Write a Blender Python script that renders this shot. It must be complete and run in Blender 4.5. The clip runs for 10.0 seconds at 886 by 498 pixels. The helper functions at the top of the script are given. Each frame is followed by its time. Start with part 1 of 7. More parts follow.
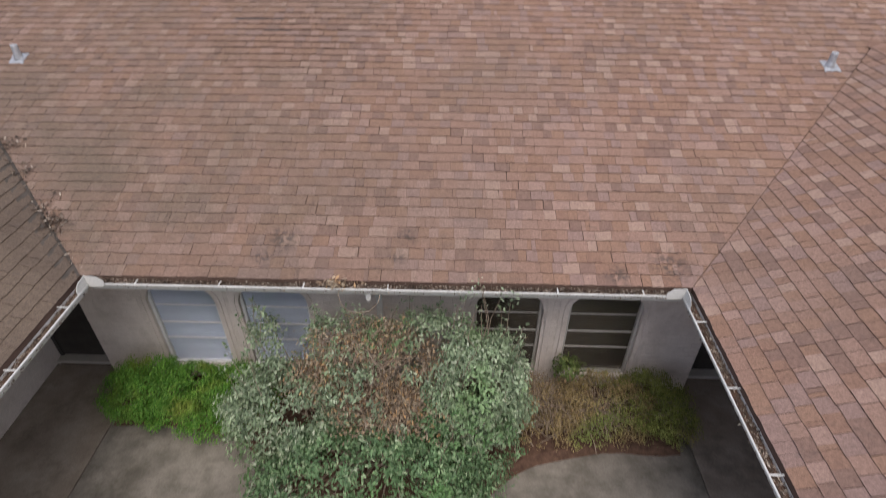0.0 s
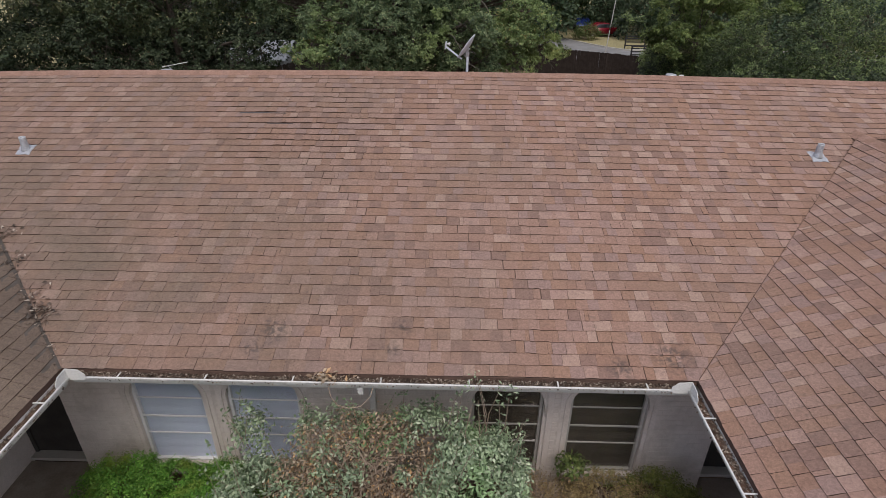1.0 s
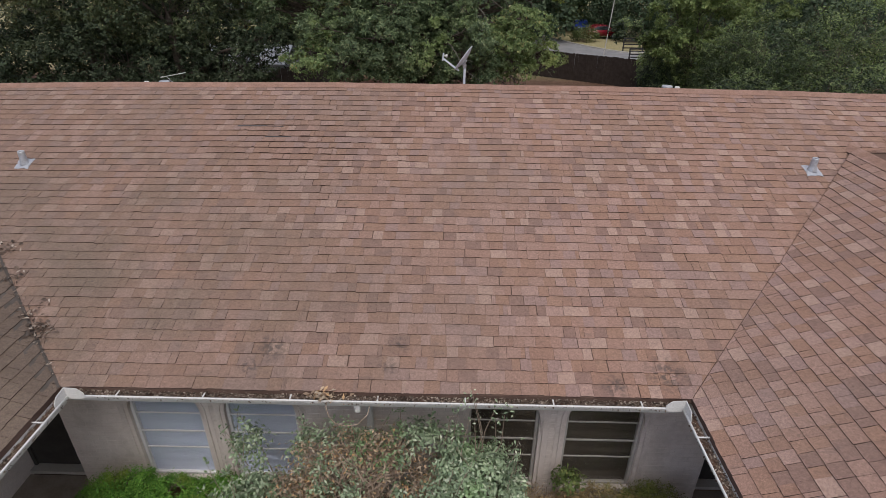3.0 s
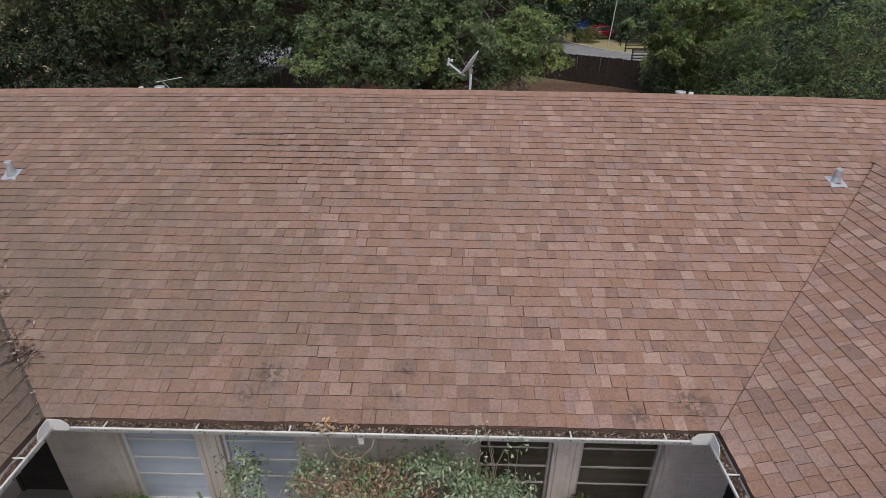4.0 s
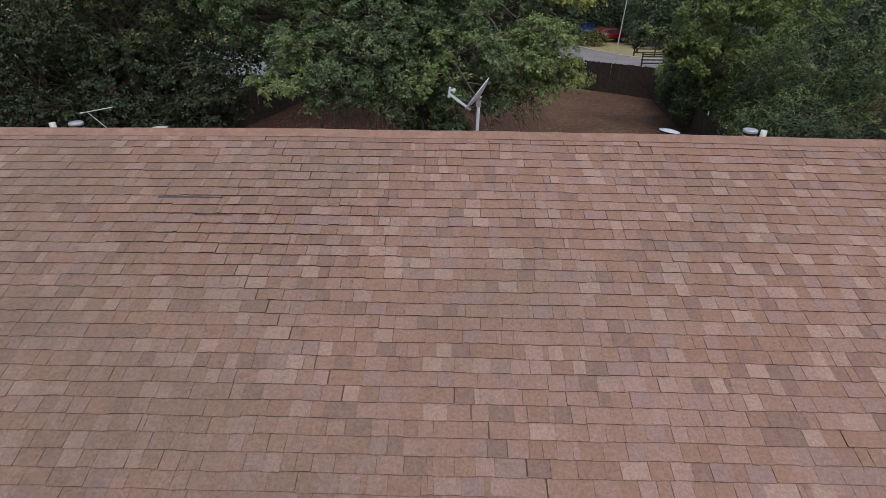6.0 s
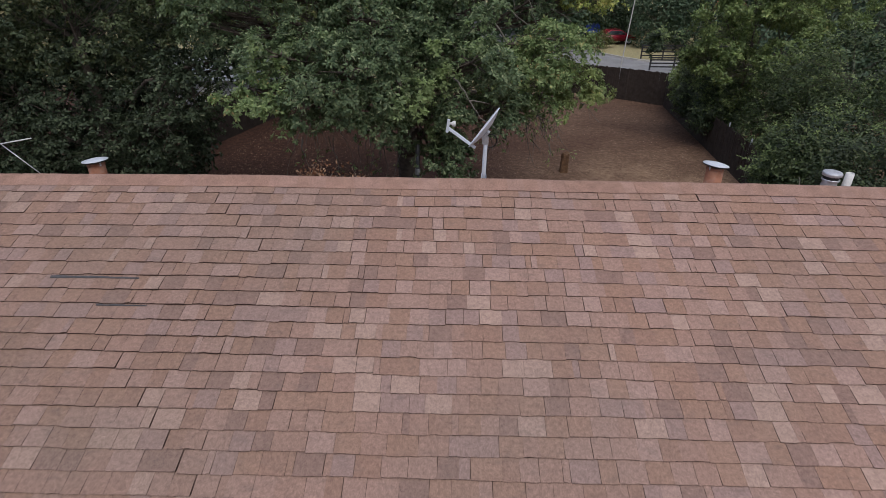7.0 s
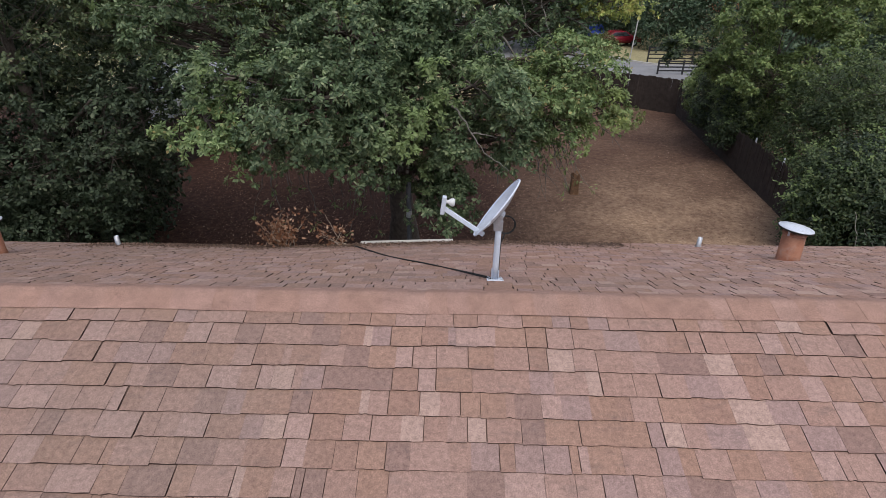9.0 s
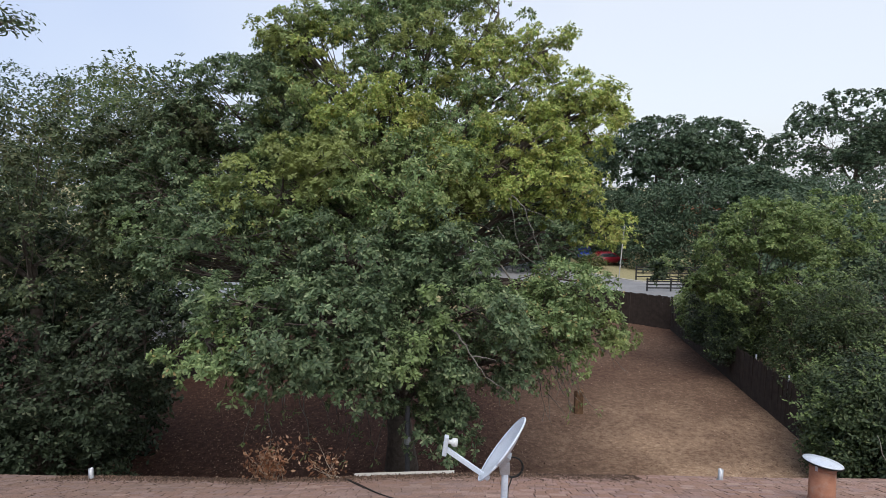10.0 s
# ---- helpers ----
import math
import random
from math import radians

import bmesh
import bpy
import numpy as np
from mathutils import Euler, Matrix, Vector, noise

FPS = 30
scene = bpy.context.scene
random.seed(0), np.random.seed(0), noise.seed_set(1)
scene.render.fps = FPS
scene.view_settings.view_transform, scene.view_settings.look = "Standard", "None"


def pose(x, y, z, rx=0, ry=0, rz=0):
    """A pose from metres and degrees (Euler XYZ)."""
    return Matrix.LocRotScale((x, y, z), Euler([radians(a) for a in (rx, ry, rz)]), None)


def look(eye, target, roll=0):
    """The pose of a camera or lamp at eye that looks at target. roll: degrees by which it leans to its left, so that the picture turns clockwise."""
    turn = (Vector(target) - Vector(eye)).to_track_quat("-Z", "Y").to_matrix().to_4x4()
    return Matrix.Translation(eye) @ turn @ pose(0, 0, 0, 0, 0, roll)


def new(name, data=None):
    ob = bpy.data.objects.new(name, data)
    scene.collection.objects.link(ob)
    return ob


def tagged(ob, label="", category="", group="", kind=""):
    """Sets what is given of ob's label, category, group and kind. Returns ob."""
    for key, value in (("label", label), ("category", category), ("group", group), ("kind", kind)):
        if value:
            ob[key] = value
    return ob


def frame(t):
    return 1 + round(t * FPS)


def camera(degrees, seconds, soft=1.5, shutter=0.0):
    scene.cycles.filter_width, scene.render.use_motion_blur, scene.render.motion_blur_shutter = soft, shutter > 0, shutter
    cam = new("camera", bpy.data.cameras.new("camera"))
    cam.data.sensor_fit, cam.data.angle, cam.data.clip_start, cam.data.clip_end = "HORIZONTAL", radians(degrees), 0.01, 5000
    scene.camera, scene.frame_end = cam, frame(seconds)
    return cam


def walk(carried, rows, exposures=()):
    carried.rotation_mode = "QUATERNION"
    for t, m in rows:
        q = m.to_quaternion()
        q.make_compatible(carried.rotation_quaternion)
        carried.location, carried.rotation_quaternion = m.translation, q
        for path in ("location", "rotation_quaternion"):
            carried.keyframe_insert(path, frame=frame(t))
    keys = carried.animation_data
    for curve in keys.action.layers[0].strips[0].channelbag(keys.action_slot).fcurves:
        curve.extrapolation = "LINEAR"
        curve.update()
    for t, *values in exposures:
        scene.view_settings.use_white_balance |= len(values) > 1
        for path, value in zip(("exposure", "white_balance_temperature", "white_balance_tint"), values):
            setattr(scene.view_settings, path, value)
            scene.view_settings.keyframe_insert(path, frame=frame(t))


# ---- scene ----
# ---------------------------------------------------------------- camera
cam = camera(77.5, 10.0, soft=0.5, shutter=0.15)
EYE = 6.7
ROWS = [
    (0.0, 0.0, 0.0, 0.0, 1.45, -37.05, -0.39),
    (0.1, 0.0, 0.01, 0.0, 1.45, -32.2, -0.39),
    (0.2, 0.005, 0.025, 0.01, 1.44, -28.56, -0.38),
    (0.3, 0.012, 0.045, 0.013, 1.43, -28.56, -0.38),
    (0.5, 0.024, 0.073, 0.014, 1.42, -28.56, -0.38),
    (1.0, 0.045, 0.145, 0.012, 1.41, -28.57, -0.38),
    (1.5, 0.080, 0.167, 0.017, 1.43, -28.58, -0.38),
    (2.0, 0.122, 0.154, 0.109, 1.38, -28.59, -0.40),
    (3.5, 0.016, 0.323, 0.228, 1.28, -28.58, -0.40),
    (4.0, -0.039, 0.643, 0.232, 1.28, -28.59, -0.40),
    (4.5, -0.063, 1.105, 0.241, 1.28, -28.60, -0.40),
    (5.0, -0.092, 1.707, 0.243, 1.28, -28.61, -0.40),
    (6.5, -0.092, 4.292, 0.130, 1.24, -28.62, -0.40),
    (7.0, -0.095, 5.283, 0.099, 1.29, -28.63, -0.40),
    (7.5, -0.094, 6.254, 0.072, 1.26, -28.65, -0.40),
    (8.0, -0.096, 7.057, 0.026, 1.22, -28.68, -0.40),
    (8.5, -0.099, 7.384, 0.004, 1.17, -28.71, -0.39),
    (9.0, -0.102, 7.475, 0.071, 1.14, -28.74, -0.37),
    (9.2, -0.107, 7.500, 0.100, 1.12, -28.30, -0.37),
    (9.3, -0.110, 7.512, 0.120, 1.12, -26.90, -0.37),
    (9.4, -0.113, 7.525, 0.138, 1.11, -24.60, -0.36),
    (9.5, -0.116, 7.538, 0.156, 1.10, -22.00, -0.36),
    (9.6, -0.118, 7.544, 0.170, 1.08, -18.40, -0.36),
    (9.7, -0.120, 7.550, 0.184, 1.06, -14.60, -0.35),
    (9.8, -0.122, 7.556, 0.197, 1.04, -10.80, -0.35),
    (9.9, -0.124, 7.561, 0.208, 1.02, -7.75, -0.35),
    (10.0, -0.126, 7.565, 0.217, 1.01, -7.00, -0.34),
]
walk(cam, [(t, pose(x, y, EYE + z, 90 + pitch, roll, yaw)) for t, x, y, z, yaw, pitch, roll in ROWS],
     [(0.0, 0.29, 6950, 11), (0.5, 0.17, 6900, 11), (1.0, 0.17, 6900, 11), (2.0, 0.16, 6850, 11), (3.5, 0.17, 6850, 10.5), (4.5, 0.17, 6800, 10), (5.0, 0.09, 6750, 10), (6.5, 0.08, 6550, 11), (7.5, 0.24, 6450, 11), (8.0, 0.30, 6450, 11), (9.0, 0.47, 6450, 11), (9.5, 0.52, 6400, 9), (10.0, 0.60, 6450, 8)])

# ---------------------------------------------------------------- world and sun
SUN_EL, SUN_AZ = 61.0, 174.0          # degrees; azimuth from +y towards +x
world = bpy.data.worlds.new("sky")
scene.world = world
world.use_nodes = True
wn = world.node_tree.nodes
wl = world.node_tree.links
sky = wn.new("ShaderNodeTexSky")
sky.sky_type = "NISHITA"
sky.sun_disc = False
sky.sun_elevation = radians(SUN_EL)
sky.sun_rotation = radians(SUN_AZ)
sky.air_density, sky.dust_density, sky.ozone_density = 1.0, 3.0, 1.5
veil = wn.new("ShaderNodeMix")          # a thin even cloud cover over the clear sky
veil.data_type = "RGBA"
veil.inputs["Factor"].default_value = 0.72
veil.inputs[7].default_value = (5.7, 5.85, 6.4, 1)
wl.new(sky.outputs["Color"], veil.inputs[6])
cloud = wn.new("ShaderNodeTexNoise")    # soft clouds in the cover
east = wn.new("ShaderNodeVectorMath")   # the cover thins out towards the west
east.operation = "DOT_PRODUCT"
east.inputs[1].default_value = (0.30, 0.0, -0.10)
wl.new(wn.new("ShaderNodeTexCoord").outputs["Generated"], east.inputs[0])
drift = wn.new("ShaderNodeMath")
drift.operation = "ADD"
wl.new(east.outputs["Value"], drift.inputs[0])
wl.new(cloud.outputs["Fac"], drift.inputs[1])
cloud.inputs["Scale"].default_value, cloud.inputs["Detail"].default_value = 1.3, 4
tone = wn.new("ShaderNodeValToRGB")
tone.color_ramp.elements[0].position, tone.color_ramp.elements[0].color = 0.30, (0.335, 0.375, 0.495, 1)
tone.color_ramp.elements[1].position, tone.color_ramp.elements[1].color = 0.66, (0.475, 0.485, 0.525, 1)
lift = wn.new("ShaderNodeVectorMath")
lift.operation = "SCALE"
lift.inputs["Scale"].default_value = 10.0
wl.new(drift.outputs["Value"], tone.inputs["Fac"])
wl.new(tone.outputs["Color"], lift.inputs[0])
wl.new(lift.outputs["Vector"], veil.inputs[7])
wl.new(veil.outputs[2], wn["Background"].inputs["Color"])
wn["Background"].inputs["Strength"].default_value = 0.135
sun_data = bpy.data.lights.new("sun", "SUN")
sun_data.energy, sun_data.angle, sun_data.color = 1.55, radians(40), (1.0, 0.95, 0.90)
sun = new("sun", sun_data)
_a, _e = radians(SUN_AZ), radians(SUN_EL)
sun.matrix_world = look((math.sin(_a) * math.cos(_e) * 60, math.cos(_a) * math.cos(_e) * 60, math.sin(_e) * 60), (0, 0, 0))


# ---------------------------------------------------------------- materials
class Mat:
    """A node material on a principled shader, with small helpers."""

    def __init__(self, name, rough=0.8, metal=0.0, spec=0.3):
        self.m = bpy.data.materials.new(name)
        self.m.use_nodes = True
        self.n, self.l = self.m.node_tree.nodes, self.m.node_tree.links
        self.b = self.n["Principled BSDF"]
        self.b.inputs["Roughness"].default_value = rough
        self.b.inputs["Metallic"].default_value = metal
        self.b.inputs["Specular IOR Level"].default_value = spec
        self.co = self.n.new("ShaderNodeNewGeometry").outputs["Position"]

    def noise(self, scale, detail=4.0, rough=0.6, stretch=None):
        t = self.n.new("ShaderNodeTexNoise")
        t.inputs["Scale"].default_value, t.inputs["Detail"].default_value, t.inputs["Roughness"].default_value = scale, detail, rough
        co = self.co
        if stretch:
            mp = self.n.new("ShaderNodeMapping")
            mp.inputs["Scale"].default_value = stretch
            self.l.new(co, mp.inputs["Vector"])
            co = mp.outputs["Vector"]
        self.l.new(co, t.inputs["Vector"])
        return t.outputs["Fac"]

    def ramp(self, fac, stops, kind="LINEAR"):
        r = self.n.new("ShaderNodeValToRGB")
        r.color_ramp.interpolation = kind
        els = r.color_ramp.elements
        while len(els) < len(stops):
            els.new(0.5)
        for el, (p, c) in zip(els, stops):
            el.position, el.color = p, (*c, 1) if len(c) == 3 else c
        self.l.new(fac, r.inputs["Fac"])
        return r.outputs["Color"]

    def mix(self, a, b, fac, mode="MIX"):
        x = self.n.new("ShaderNodeMix")
        x.data_type, x.blend_type = "RGBA", mode
        for sock, v in ((x.inputs["Factor"], fac), (x.inputs[6], a), (x.inputs[7], b)):
            if isinstance(v, bpy.types.NodeSocket):
                self.l.new(v, sock)
            elif isinstance(v, tuple):
                sock.default_value = (*v, 1)
            else:
                sock.default_value = v
        return x.outputs[2]

    def gray(self, fac, lo, hi, p0=0.3, p1=0.7):
        return self.ramp(fac, [(p0, (lo,) * 3), (p1, (hi,) * 3)])

    def color(self, c):
        if isinstance(c, tuple):
            self.b.inputs["Base Color"].default_value = (*c, 1)
        else:
            self.l.new(c, self.b.inputs["Base Color"])
        return self

    def rough(self, c):
        self.l.new(c, self.b.inputs["Roughness"])
        return self

    def bump(self, h, strength=0.3, dist=0.01):
        bp = self.n.new("ShaderNodeBump")
        bp.inputs["Strength"].default_value, bp.inputs["Distance"].default_value = strength, dist
        self.l.new(h, bp.inputs["Height"])
        self.l.new(bp.outputs["Normal"], self.b.inputs["Normal"])
        return self

    def island(self):
        return self.n.new("ShaderNodeNewGeometry").outputs["Random Per Island"]

    def piece(self):
        return self.n.new("ShaderNodeObjectInfo").outputs["Random"]


def shingle_material(name, piece, gray=0.0):
    """Weathered laminated asphalt shingle: tabs of tan, rust, rose and grey granules."""
    m = Mat(name, 0.93, 0, 0.25)
    r = m.piece() if piece else m.island()
    tones = [(0.0, (0.232, 0.147, 0.121)), (0.09, (0.277, 0.167, 0.123)), (0.18, (0.287, 0.175, 0.130)), (0.27, (0.291, 0.180, 0.142)),
             (0.45, (0.305, 0.194, 0.157)), (0.62, (0.266, 0.160, 0.121)), (0.72, (0.332, 0.219, 0.184)),
             (0.82, (0.280, 0.187, 0.164)), (0.92, (0.360, 0.246, 0.201))]
    c = m.ramp(r, tones, "CONSTANT")
    # grey mix: worn granules plus the west wing's shade, put into the colour
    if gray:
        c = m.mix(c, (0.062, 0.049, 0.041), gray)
    big = m.noise(0.55, 3)
    c = m.mix(c, (0.20, 0.155, 0.13), m.gray(big, 0.0, 0.35, 0.45, 0.75))
    # darker brown towards the west end, strongest near the courtyard eave
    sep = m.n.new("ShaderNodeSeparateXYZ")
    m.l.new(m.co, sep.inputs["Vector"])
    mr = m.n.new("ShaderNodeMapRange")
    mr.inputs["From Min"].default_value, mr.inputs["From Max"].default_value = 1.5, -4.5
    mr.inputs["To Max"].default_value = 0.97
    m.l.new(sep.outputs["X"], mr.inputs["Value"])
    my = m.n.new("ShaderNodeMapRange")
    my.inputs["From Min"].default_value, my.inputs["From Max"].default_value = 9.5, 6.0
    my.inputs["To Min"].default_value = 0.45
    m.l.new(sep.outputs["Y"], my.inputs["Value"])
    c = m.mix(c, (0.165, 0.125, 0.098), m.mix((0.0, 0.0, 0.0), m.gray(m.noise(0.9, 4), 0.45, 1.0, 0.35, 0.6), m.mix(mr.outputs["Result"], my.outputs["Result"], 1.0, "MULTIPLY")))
    grain = m.noise(170, 3, 0.8)
    mid = m.noise(38, 3, 0.7)
    c = m.mix(c, m.gray(grain, 0.3, 1.75, 0.34, 0.66), 0.42, "MULTIPLY")
    c = m.mix(c, m.gray(mid, 0.55, 1.4, 0.3, 0.7), 0.5, "MULTIPLY")
    streak = m.noise(7.0, 5, 0.7, (0.8, 1.6, 1.6))
    c = m.mix(c, (0.105, 0.088, 0.08), m.gray(streak, 0.0, 0.42, 0.56, 0.76))
    for (sx, sy, sz), rad in (((-0.52, 5.3, 2.85), 0.16), ((-0.62, 5.05, 2.76), 0.12), ((-2.0, 5.25, 2.83), 0.26), ((-2.2, 5.0, 2.74), 0.18), ((2.5, 5.0, 2.75), 0.34), ((1.9, 4.85, 2.70), 0.2)):
        vm = m.n.new("ShaderNodeVectorMath")
        vm.operation = "DISTANCE"
        m.l.new(m.co, vm.inputs[0])
        vm.inputs[1].default_value = (sx, sy, sz)
        spot = m.gray(vm.outputs["Value"], 0.75, 0.0, rad * 0.2, rad)
        c = m.mix(c, (0.07, 0.062, 0.058), m.mix((0.0, 0.0, 0.0), spot, m.gray(m.noise(16, 4), 0.0, 1.0, 0.42, 0.6)))
    m.color(c).bump(grain, 0.5, 0.004)
    return m.m


def leaf_material(name, stops, patch=None, patch_color=(0.2, 0.17, 0.03), trans=0.35, rough=0.5):
    """Leaves: a tone for each leaf, patches of another colour over the crown, light through the blade."""
    m = Mat(name, rough, 0, 0.35)
    c = m.ramp(m.island(), stops)
    if patch:
        c = m.mix(c, patch_color, m.gray(m.noise(patch[0], 2), 0.0, patch[1], patch[2], patch[2] + 0.12))
    v = m.gray(m.noise(1.1, 2), 0.75, 1.2)
    c = m.mix(c, v, 0.7, "MULTIPLY")
    c = m.mix(c, m.gray(m.noise(4.5, 2), 0.6, 1.4), 0.7, "MULTIPLY")
    m.color(c)
    tr = m.n.new("ShaderNodeBsdfTranslucent")
    m.l.new(c, tr.inputs["Color"])
    mx = m.n.new("ShaderNodeMixShader")
    mx.inputs["Fac"].default_value = trans
    m.l.new(m.b.outputs["BSDF"], mx.inputs[1])
    m.l.new(tr.outputs["BSDF"], mx.inputs[2])
    m.l.new(mx.outputs["Shader"], m.n["Material Output"].inputs["Surface"])
    return m.m


def simple(name, lo, hi, scale=8.0, rough=0.7, metal=0.0, bump=0.15, fine=90.0, stain=None, spec=0.3):
    """Two-scale variation between two tones, with optional stains."""
    m = Mat(name, rough, metal, spec)
    c = m.mix(lo, hi, m.gray(m.noise(scale, 5), 0.0, 1.0))
    f = m.noise(fine, 3)
    c = m.mix(c, m.gray(f, 0.8, 1.15), 0.6, "MULTIPLY")
    if stain:
        c = m.mix(c, stain[0], m.gray(m.noise(stain[1], 5, 0.7), 0.0, stain[2], 0.5, 0.72))
    m.color(c)
    if bump:
        m.bump(f, bump, 0.006)
    return m.m


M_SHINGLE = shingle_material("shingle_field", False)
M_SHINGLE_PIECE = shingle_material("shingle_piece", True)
M_SHINGLE_GREY = shingle_material("shingle_field_worn_shaded", False, 0.90)
M_SHINGLE_GREY_PIECE = shingle_material("shingle_piece_worn_shaded", True, 0.90)
M_BUTT = simple("asphalt_edge", (0.045, 0.028, 0.022), (0.085, 0.052, 0.042), 20, 0.95)
M_FELT = simple("roof_felt", (0.095, 0.06, 0.048), (0.14, 0.09, 0.072), 6, 0.95)
M_VALLEY = simple("valley_strip", (0.065, 0.056, 0.05), (0.11, 0.094, 0.084), 6, 0.93, 0, 0.5, 220)
M_WHITE = simple("white_gutter_paint", (0.62, 0.62, 0.61), (0.72, 0.72, 0.71), 3, 0.45, 0, 0.05, 60, ((0.40, 0.37, 0.33), 7, 0.35))
M_BRICK = simple("painted_brick", (0.64, 0.57, 0.54), (0.74, 0.675, 0.64), 5, 0.85, 0, 0.4, 120, ((0.34, 0.30, 0.27), 2.2, 0.5))
M_MORTAR = simple("painted_mortar", (0.58, 0.515, 0.485), (0.67, 0.605, 0.57), 6, 0.9, 0, 0.4, 140)
M_STUCCO = simple("pale_stucco", (0.64, 0.575, 0.545), (0.72, 0.655, 0.625), 3, 0.9, 0, 0.5, 70, ((0.30, 0.26, 0.23), 1.6, 0.45))
M_SOFFIT = simple("soffit_paint", (0.48, 0.45, 0.42), (0.58, 0.55, 0.51), 4, 0.8)
M_DARK = simple("recess_shade", (0.040, 0.036, 0.034), (0.065, 0.058, 0.054), 4, 0.9)
M_CONCRETE = simple("old_concrete", (0.21, 0.17, 0.14), (0.36, 0.31, 0.265), 2.2, 0.85, 0, 0.5, 40, ((0.105, 0.082, 0.066), 1.3, 0.8))
M_AGGREGATE = simple("exposed_aggregate", (0.15, 0.135, 0.115), (0.33, 0.30, 0.265), 2.6, 0.85, 0, 0.7, 34, ((0.085, 0.074, 0.058), 1.0, 0.95))
M_MULCH = simple("bark_mulch", (0.07, 0.04, 0.03), (0.17, 0.10, 0.072), 14, 0.95, 0, 0.9, 60)
M_STEEL = simple("galvanised_steel", (0.42, 0.44, 0.47), (0.56, 0.58, 0.62), 12, 0.45, 0.6, 0.08, 90, ((0.28, 0.26, 0.25), 9, 0.5))
M_RUST = simple("rusted_flue", (0.26, 0.105, 0.062), (0.40, 0.20, 0.13), 9, 0.8, 0.1, 0.3, 120, ((0.33, 0.27, 0.24), 6, 0.7))
M_PAINTCAP = simple("flue_cap_paint", (0.52, 0.57, 0.64), (0.64, 0.68, 0.73), 8, 0.4, 0.2, 0.05, 90, ((0.35, 0.33, 0.31), 14, 0.4))
M_DISH = simple("dish_grey_paint", (0.46, 0.50, 0.56), (0.54, 0.58, 0.64), 6, 0.42, 0, 0.03, 120, ((0.28, 0.28, 0.28), 8, 0.35))
M_DISH_ARM = simple("dish_arm_paint", (0.56, 0.61, 0.69), (0.64, 0.69, 0.77), 6, 0.5, 0.0, 0.03, 120)
M_PLASTIC = simple("pale_plastic", (0.55, 0.56, 0.55), (0.63, 0.64, 0.63), 12, 0.4)
M_BLACK = simple("black_rubber", (0.012, 0.012, 0.012), (0.025, 0.025, 0.025), 20, 0.6)
M_LEAD = simple("silver_flashing", (0.40, 0.42, 0.46), (0.56, 0.58, 0.62), 20, 0.45, 0.5, 0.2, 60, ((0.25, 0.25, 0.27), 16, 0.7))
M_BARK = simple("oak_bark", (0.06, 0.048, 0.038), (0.14, 0.115, 0.095), 9, 0.95, 0, 0.9, 40)
M_TWIG = simple("dead_twig", (0.22, 0.165, 0.125), (0.42, 0.34, 0.27), 9, 0.9, 0, 0.3, 80)
M_GREYTWIG = simple("grey_oak_twig", (0.13, 0.12, 0.105), (0.22, 0.205, 0.18), 9, 0.9, 0, 0.3, 80)
M_PALETWIG = simple("bleached_branch", (0.30, 0.29, 0.26), (0.42, 0.40, 0.36), 9, 0.9, 0, 0.3, 80)
# fence wood darkened: the overhanging trees' shade is in the colour
M_FENCE = simple("weathered_shaded_fence_wood", (0.026, 0.019, 0.016), (0.052, 0.039, 0.032), 4, 0.92, 0, 0.6, 60)
M_STUMP = simple("stump_wood", (0.10, 0.055, 0.032), (0.20, 0.12, 0.07), 10, 0.95, 0, 0.8, 40)
M_ROAD = simple("asphalt_road", (0.19, 0.19, 0.195), (0.26, 0.26, 0.265), 1.0, 0.9, 0, 0.4, 30)
M_KERB = simple("kerb_concrete", (0.42, 0.40, 0.37), (0.52, 0.50, 0.46), 3, 0.85)


# ---------------------------------------------------------------- mesh helpers
def mesh_np(name, verts, faces, mats, smooth=False, slots=None):
    """A mesh from arrays: verts (n, 3), faces (m, k) with one corner count, or a list of such arrays."""
    me = bpy.data.meshes.new(name)
    groups = faces if isinstance(faces, list) else [faces]
    groups = [np.asarray(g, dtype=np.int32) for g in groups if len(g)]
    me.vertices.add(len(verts))
    me.vertices.foreach_set("co", np.asarray(verts, dtype=np.float32).ravel())
    idx = np.concatenate([g.ravel() for g in groups])
    sizes = np.concatenate([np.full(len(g), g.shape[1], dtype=np.int32) for g in groups])
    me.loops.add(len(idx))
    me.loops.foreach_set("vertex_index", idx)
    me.polygons.add(len(sizes))
    me.polygons.foreach_set("loop_start", np.concatenate([[0], np.cumsum(sizes)[:-1]]).astype(np.int32))
    me.polygons.foreach_set("use_smooth", np.full(len(sizes), smooth, dtype=bool))
    for one in mats if isinstance(mats, tuple) else (mats,):
        me.materials.append(one)
    if slots is not None:
        me.polygons.foreach_set("material_index", np.asarray(slots, dtype=np.int32))
    me.update(calc_edges=True)
    me.validate()
    return me


def obj_np(name, verts, faces, mat, parent=None, label="", smooth=False, slots=None):
    ob = new(name, mesh_np(name, verts, faces, mat, smooth, slots))
    if parent:
        ob.parent = parent
    if label:
        ob["label"] = label
    return ob


def part(name, bm, mat, parent=None, label="", smooth=False):
    """Links a bmesh as one mesh object under a thing or a part."""
    bmesh.ops.recalc_face_normals(bm, faces=bm.faces)
    me = bpy.data.meshes.new(name)
    bm.to_mesh(me)
    bm.free()
    me.materials.append(mat)
    for p in me.polygons:
        p.use_smooth = smooth
    ob = new(name, me)
    if parent:
        ob.parent = parent
    if label:
        ob["label"] = label
    return ob


